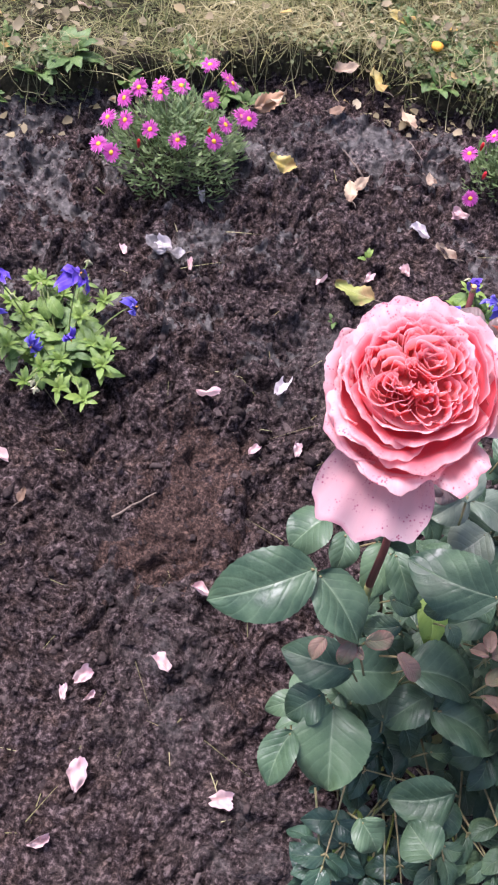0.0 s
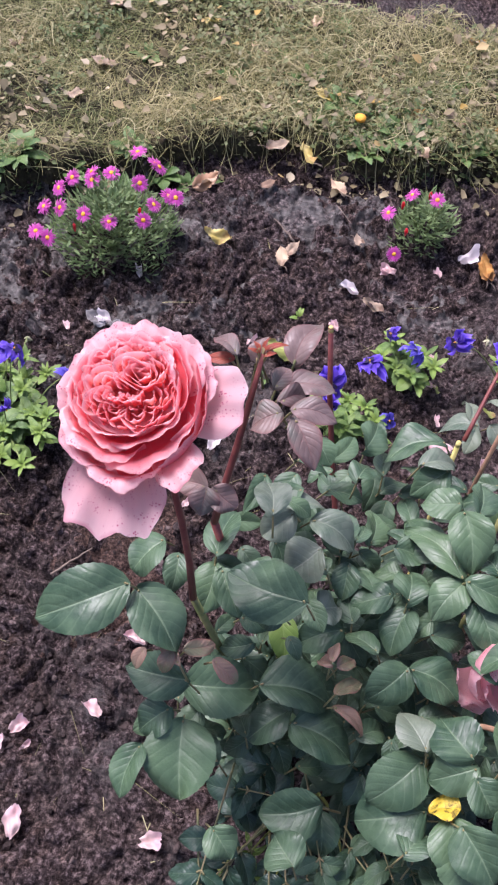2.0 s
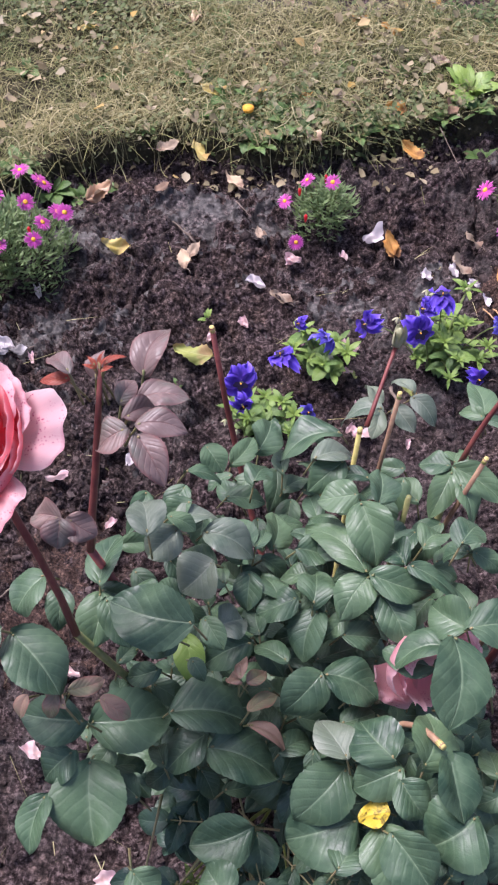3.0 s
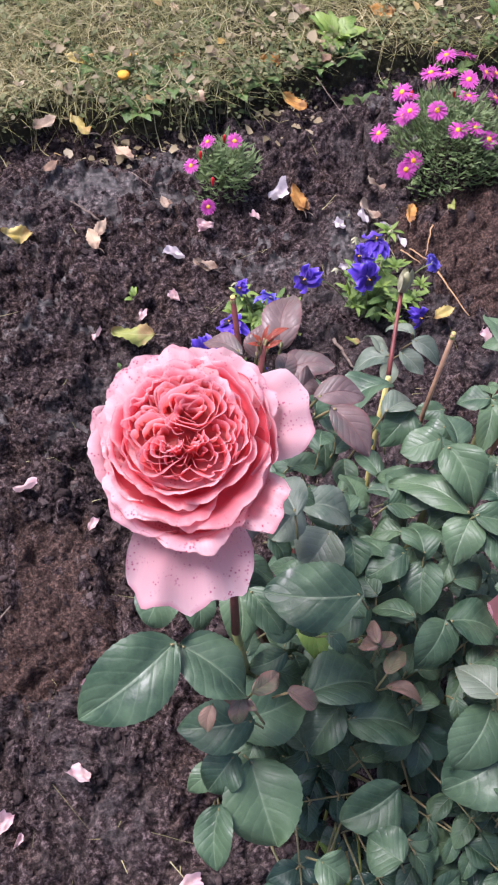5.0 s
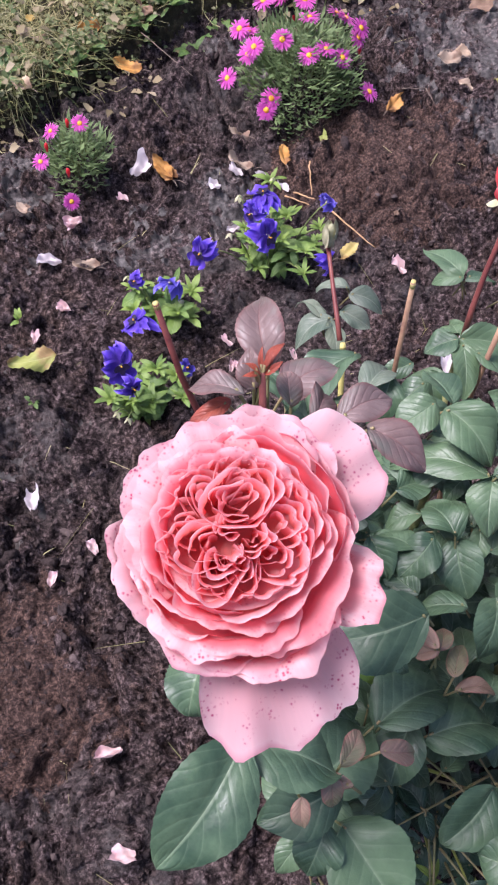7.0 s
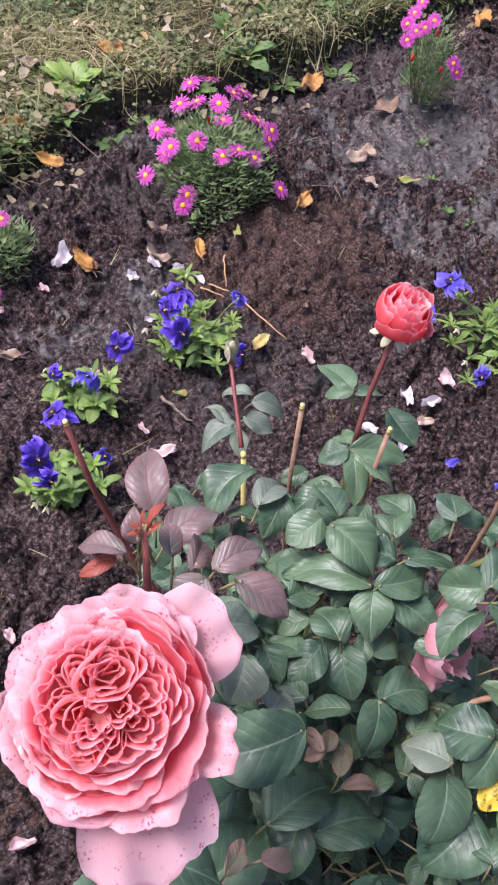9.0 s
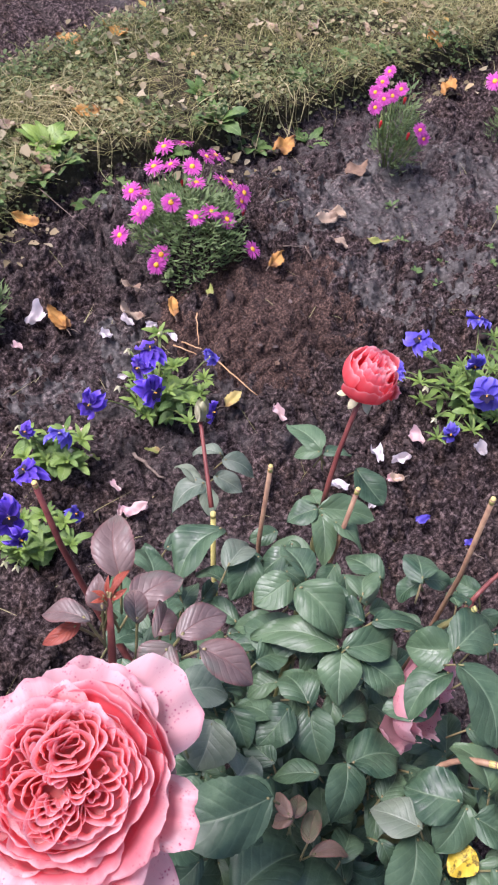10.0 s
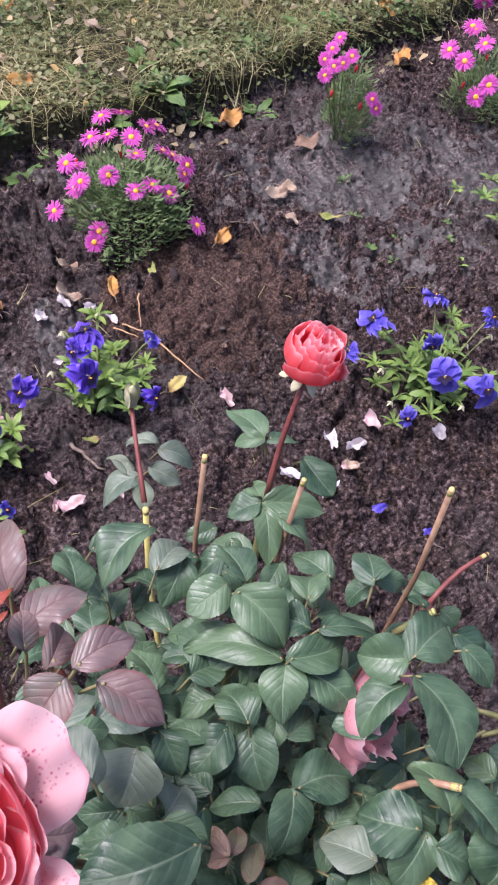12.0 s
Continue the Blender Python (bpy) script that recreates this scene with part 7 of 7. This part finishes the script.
def big_rose(centre, axis_dir, down, seed):
    """A full cupped bloom about 10 cm across: a quartered heart nearer its upper edge, and broad petals folded over one another below it."""
    rng = random.Random(seed)
    z = Vector(axis_dir).normalized()
    y = -(Vector(down) - z * Vector(down).dot(z)).normalized()
    x = y.cross(z)
    turn = Matrix.Translation(Vector(centre) - ROOT) @ Matrix((x, y, z)).transposed().to_4x4()
    hip = [turn @ Vector((0, 0, h)) for h in (-0.062, -0.055, -0.046, -0.04)]
    bloom = part("rose_bloom", tube(hip, [0.003, 0.008, 0.010, 0.006], 12), SEPAL, bush, "large full pink rose bloom with speckled pale outer petals")
    heart = (0.001, 0.003)

    # petals from the outside in: direction, half span, reach and height of the lip, belly (below 0: flaring), roll of the lip, slant
    petals = (
        (PETAL_PALE, (46, 36, 0.0540, -0.020, -0.15, 0.001, 0.0), (72, 46, 0.0490, -0.013, -0.26, 0.001, 0.002), (110, 52, 0.0445, -0.012, -0.26, 0.001, 0.0), (148, 50, 0.0440, -0.016, -0.24, 0.001, 0.0), (176, 46, 0.0435, -0.020, -0.1, 0.003, 0.0),
         (-163, 46, 0.0430, -0.0235, 0.0, 0.005, 0.0), (-138, 46, 0.0460, -0.026, 0.0, 0.0035, 0.0), (-102, 40, 0.0490, -0.027, -0.08, 0.003, 0.0)),
        (PETAL_RIM, (-68, 40, 0.0515, -0.0255, -0.08, 0.003, 0.002), (-12, 36, 0.0440, -0.020, 0.06, 0.0005, 0.0), (22, 36, 0.0470, -0.017, 0.0, 0.001, 0.0), (90, 46, 0.0425, -0.008, -0.24, 0.001, 0.0), (130, 42, 0.0395, -0.008, -0.26, 0.0015, 0.0),
         (165, 40, 0.0385, -0.011, -0.2, 0.002, 0.0), (-160, 38, 0.0380, -0.016, 0.0, 0.0045, 0.002), (-126, 46, 0.0430, -0.0195, -0.16, 0.0025, 0.003)),
        (PETAL_OUT, (-46, 52, 0.0460, -0.0170, -0.16, 0.0025, 0.004), (-96, 44, 0.0415, -0.0165, -0.12, 0.0025, 0.0), (18, 42, 0.0425, -0.0105, 0.05, 0.001, 0.0), (-48, 54, 0.0350, -0.0100, -0.12, 0.0012, 0.005), (-118, 46, 0.0340, -0.0110, -0.14, 0.0020, -0.004), (-156, 42, 0.0325, -0.0095, 0.05, 0.003, 0.0),
         (160, 44, 0.0335, -0.006, -0.1, 0.0015, 0.0), (58, 44, 0.0410, -0.0065, -0.08, 0.001, 0.0)),
        (PETAL_OUT, (34, 44, 0.0375, -0.0050, 0.0, 0.0012, 0.0), (-142, 44, 0.0275, -0.0060, 0.06, 0.0024, 0.0),
         (98, 48, 0.0350, -0.0040, -0.18, 0.0015, 0.0), (142, 46, 0.0310, -0.0035, -0.16, 0.0015, 0.0)),
        (PETAL_IN, (68, 46, 0.0325, -0.002, -0.15, 0.001, 0.0), (-72, 50, 0.0290, -0.0065, -0.05, 0.0016, 0.0), (-18, 46, 0.0300, -0.0045, 0.0, 0.0012, 0.0), (18, 42, 0.0320, -0.0035, 0.04, 0.0008, 0.0)),
    )
    for n, (mat, *ring) in enumerate(petals):
        for az, half, r, top, belly, lip, slant in ring:
            cup_petal(bloom, turn, az + rng.uniform(-3, 3), half * rng.uniform(0.95, 1.08), r, top + rng.uniform(-0.0005, 0.0005), mat, rng.randrange(10**6), belly, lip * rng.uniform(0.8, 1.3), 0.027 if n < 2 else 0.022,
                      rng.uniform(0.0008, 0.0016), rng.uniform(0.8, 1.5), rng.uniform(0.0, 0.35), rng.choice((-1, 1)) * rng.uniform(0.03, 0.08), slant)

    # the floor of the heart
    def floor(u, v):
        a = 6.2832 * u
        return turn @ Vector((heart[0] + 0.030 * v * math.cos(a), heart[1] + 0.030 * v * math.sin(a), -0.0165 + 0.006 * v * v + 0.001 * math.sin(5 * a) * v))

    part("petal", sheet(floor, 30, 8), PETAL_IN, bloom)

    # petals of the quartered heart, folded into hairpins inside one another: inner end, aim in degrees, folds, first and last reach, first and last half width, height
    hollows = ((Vector((0.0045, 0.0118)), 0.0075, 0.0060), (Vector((0.0055, -0.0025)), 0.004, 0.0038), (Vector((-0.0085, -0.0012)), 0.004, 0.0040))
    quarters = (
        (0.0060, 0.0122, 178, 5, 0.0050, 0.0135, 0.0022, 0.0088, 0.001), (0.0030, 0.0112, 18, 2, 0.0060, 0.0085, 0.0012, 0.0030, -0.001), (0.0040, 0.0125, 15, 3, 0.0100, 0.0175, 0.0058, 0.0105, 0.001),
        (0.0050, -0.0005, -66, 4, 0.0022, 0.0085, 0.0016, 0.0064, 0.001), (-0.0070, -0.0008, 172, 5, 0.0035, 0.0185, 0.0020, 0.0100, 0.001), (-0.0060, -0.0060, 222, 4, 0.0035, 0.0165, 0.0018, 0.0070, 0.001),
        (-0.0010, -0.0080, -96, 4, 0.0035, 0.0155, 0.0018, 0.0075, 0.0), (0.0085, -0.0075, -48, 4, 0.0030, 0.0155, 0.0018, 0.0080, 0.0), (-0.0010, 0.0050, 205, 3, 0.0015, 0.0055, 0.0012, 0.0035, 0.0), (-0.0040, -0.0045, -70, 3, 0.0015, 0.0060, 0.0012, 0.0038, 0.0), (0.0140, 0.0010, -12, 3, 0.0040, 0.0115, 0.0030, 0.0085, 0.0),
        (-0.0060, 0.0140, 122, 4, 0.0030, 0.0145, 0.0018, 0.0080, 0.0), (0.0060, 0.0185, 74, 3, 0.0025, 0.0090, 0.0024, 0.0078, 0.0), (-0.0140, 0.0085, 150, 3, 0.0030, 0.0110, 0.0020, 0.0065, 0.0))
    for cx, cy, aim0, folds, near, far, thin, wide, height in quarters:
        for k in range(folds):
            f = k / (folds - 1)
            reach, width = (near + (far - near) * f) * rng.uniform(0.94, 1.06), (thin + (wide - thin) * f) * rng.uniform(0.92, 1.08)
            aim = radians(aim0 + rng.uniform(-9, 9))
            shake = [rng.uniform(0, 6.283) for _ in range(4)]
            crimp = rng.uniform(0.05, 0.12) * (0.4 + 0.6 * f)
            pts = []
            for j in range(37):
                t = j / 18 - 1
                along = reach * (1 - 1.12 * abs(t) ** 2.3) + 0.10 * reach * math.sin(3.1 * t + shake[0])
                across = width * math.sin(1.5708 * t) * (1 + 0.12 * math.sin(2.2 * t + shake[1]))
                across += width * crimp * math.sin(9 * t + shake[2])
                along += width * crimp * math.sin(12 * t + shake[3])
                pts.append(Vector((cx + along * math.cos(aim) - across * math.sin(aim), cy + along * math.sin(aim) + across * math.cos(aim))))
            mid = pts[18]
            dip = sum(d * math.exp(-(((mid - c).length / w) ** 2)) for c, d, w in hollows)
            out = (mid - Vector(heart)).length
            ribbon_petal(bloom, turn, pts, 0.0015 + height - 7.5 * out * out - dip - 0.003 * (1 - f) + rng.uniform(-0.0009, 0.0009), 0.013, rng.uniform(0.0010, 0.0055), PETAL_IN, rng.randrange(10**6), rng.uniform(0.0003, 0.0008))
    # crimped lips that close the heart all round
    for k in range(13):
        a0, rad = 6.283 * k / 13 + rng.uniform(-0.2, 0.2), rng.uniform(0.0245, 0.0285)
        span, shake, twist = rng.uniform(0.32, 0.62), rng.uniform(0, 6.283), rng.choice((-1, 1)) * rng.uniform(0.05, 0.12)
        pts = []
        for j in range(37):
            t = j / 18 - 1
            r = rad * (1 + twist * t + 0.03 * math.sin(6 * t + shake) + 0.015 * math.sin(14 * t + 2 * shake))
            pts.append(Vector((heart[0] + r * math.cos(a0 + t * span), heart[1] + r * math.sin(a0 + t * span))))
        ribbon_petal(bloom, turn, pts, 0.0015 - 8.5 * rad * rad + rng.uniform(-0.001, 0.001), 0.013, rng.uniform(0.002, 0.006), PETAL_IN if k % 3 else PETAL_OUT, rng.randrange(10**6), rng.uniform(0.0004, 0.0009))
    return bloom, turn


bloom, turn = big_rose((0.156, 0.642, 0.849), (-0.07, -0.27, 0.96), (-0.140, -0.950, -0.278), 3)
# pale guard petals that have opened flat below and beside the bloom
CLAW = [(0.003, -0.042), (0.022, -0.042)]
rose_petal(bloom, turn, radians(22), 0.52, CLAW + [(0.043, -0.035), (0.057, -0.030), (0.071, -0.030)], PETAL_PALE, 72, 0.0, 0.0016, 0.1, nu=32, flat=0.1, frill=0.5)
rose_petal(bloom, turn, radians(-84), 0.62, CLAW + [(0.046, -0.041), (0.066, -0.048), (0.085, -0.054)], PETAL_PALE, 71, 0.0, 0.0034, 0.2, nu=36, flat=0.12, frill=1.3, notch=0.10)
rose_petal(bloom, turn, radians(-34), 0.36, CLAW + [(0.040, -0.035), (0.052, -0.028), (0.060, -0.026)], PETAL_RIM, 73, 0.003, 0.0016, 0.2, flat=0.05, frill=1.2)


def half_open_rose(centre, lean, size, seed, label, petals, sepals=True):
    """A smaller cupped bloom. petals: direction, half span, reach, lip height, belly, roll of the lip, material; lengths in sizes."""
    rng = random.Random(seed)
    z = Vector(lean).normalized()
    turn2 = Matrix.Translation(Vector(centre) - ROOT) @ z.to_track_quat("Z", "Y").to_matrix().to_4x4()
    hip = [turn2 @ Vector((0, 0, h * size)) for h in (-1.3, -1.18, -1.0, -0.85)]
    head = part("rose_bloom", tube(hip, [0.1 * size, 0.2 * size, 0.27 * size, 0.15 * size], 10), SEPAL, bush, label)
    for az, half, reach, top, belly, lip, mat in petals:
        cup_petal(head, turn2, az + rng.uniform(-6, 6), half, reach * size, top * size, mat, rng.randrange(10**6), belly, lip * size, (top + 1.0) * size, 0.05 * size, rng.uniform(1.2, 2.4), 0.25, rng.choice((-1, 1)) * rng.uniform(0.06, 0.16), rng.uniform(-0.18, 0.18) * size)
    for k in range(5 if sepals else 0):
        a = 6.283 * k / 5 + 0.4
        p = turn2 @ Vector((0.2 * size * math.cos(a), 0.2 * size * math.sin(a), -0.95 * size))
        q = turn2 @ Vector((0.75 * size * math.cos(a), 0.75 * size * math.sin(a), -1.15 * size - 0.25 * size * (k % 2)))
        part("sepal", leaf_bmesh(p, q, 0.34 * size, rng, nu=4, nv=8), SEPAL, head)
    return head


RED_CUP = [(-150, 74, 0.94, 0.44, 0.10, 0.06, PETAL_BUD), (80, 80, 0.92, 0.66, 0.14, 0.02, PETAL_BUD), (-40, 50, 0.96, -0.20, 0.10, 0.44, PETAL_BUD), (-96, 52, 0.84, 0.46, 0.18, 0.05, PETAL_BUD), (6, 56, 0.84, 0.60, 0.18, 0.10, PETAL_BUD),
           (152, 66, 0.80, 0.82, 0.14, 0.02, PETAL_BUD), (-126, 52, 0.70, 0.74, 0.22, 0.04, PETAL_BUD), (-58, 60, 0.68, 0.70, 0.24, 0.12, PETAL_OUT), (64, 60, 0.64, 0.94, 0.20, 0.02, PETAL_OUT), (178, 60, 0.54, 0.98, 0.26, 0.03, PETAL_OUT),
           (-88, 70, 0.48, 0.90, 0.26, 0.14, PETAL_RIM), (20, 70, 0.42, 1.00, 0.26, 0.08, PETAL_OUT), (120, 70, 0.34, 1.04, 0.25, 0.04, PETAL_OUT), (-130, 80, 0.28, 1.02, 0.25, 0.10, PETAL_RIM), (-30, 90, 0.20, 1.04, 0.2, 0.06, PETAL_OUT), (90, 90, 0.12, 1.06, 0.2, 0.03, PETAL_OUT)]
half_open_rose((0.580, 0.929, 0.592), (0.10, -0.12, 1.0), 0.0275, 5, "half-open coral-red rose on a red stem", RED_CUP)
FADED = [(-90, 50, 1.25, -0.55, 0.0, 0.2, PETAL_PALE), (-150, 46, 1.15, -0.35, 0.0, 0.15, PETAL_PALE), (-35, 44, 1.2, -0.3, 0.02, 0.2, PETAL_PALE), (30, 46, 1.1, 0.1, 0.05, 0.1, PETAL_PALE), (95, 50, 1.0, 0.3, 0.08, 0.08, PETAL_PALE), (160, 46, 1.0, 0.15, 0.08, 0.08, PETAL_PALE),
         (-70, 44, 0.85, -0.1, 0.05, 0.12, PETAL_PALE), (60, 50, 0.7, 0.3, 0.06, 0.08, PETAL_PALE), (-160, 50, 0.7, 0.2, 0.06, 0.08, PETAL_PALE), (0, 60, 0.5, 0.25, 0.05, 0.06, PETAL_PALE)]
half_open_rose((0.500, 0.655, 0.470), (0.35, -0.75, 0.45), 0.040, 8, "fading pink rose half hidden by leaves", FADED, False)
bud_at = Vector((0.470, 1.048, 0.454)) - ROOT
rosebud = part("rose_bud", tube([bud_at + Vector((0, 0, h)) for h in (-0.016, -0.008, 0.002, 0.012, 0.018)], [0.003, 0.0062, 0.0066, 0.0045, 0.0012], 10), SEPAL, bush, "closed pale green rosebud")
for k in range(5):
    a = 1.2566 * k
    foot = bud_at + Vector((0.0062 * math.cos(a), 0.0062 * math.sin(a), -0.012))
    end = bud_at + Vector((0.0055 * math.cos(a), 0.0055 * math.sin(a), 0.021))
    part("sepal", leaf_bmesh(foot, end, 0.009, random.Random(k), roll=a - 1.57, nu=4, nv=6), SEPAL, rosebud)
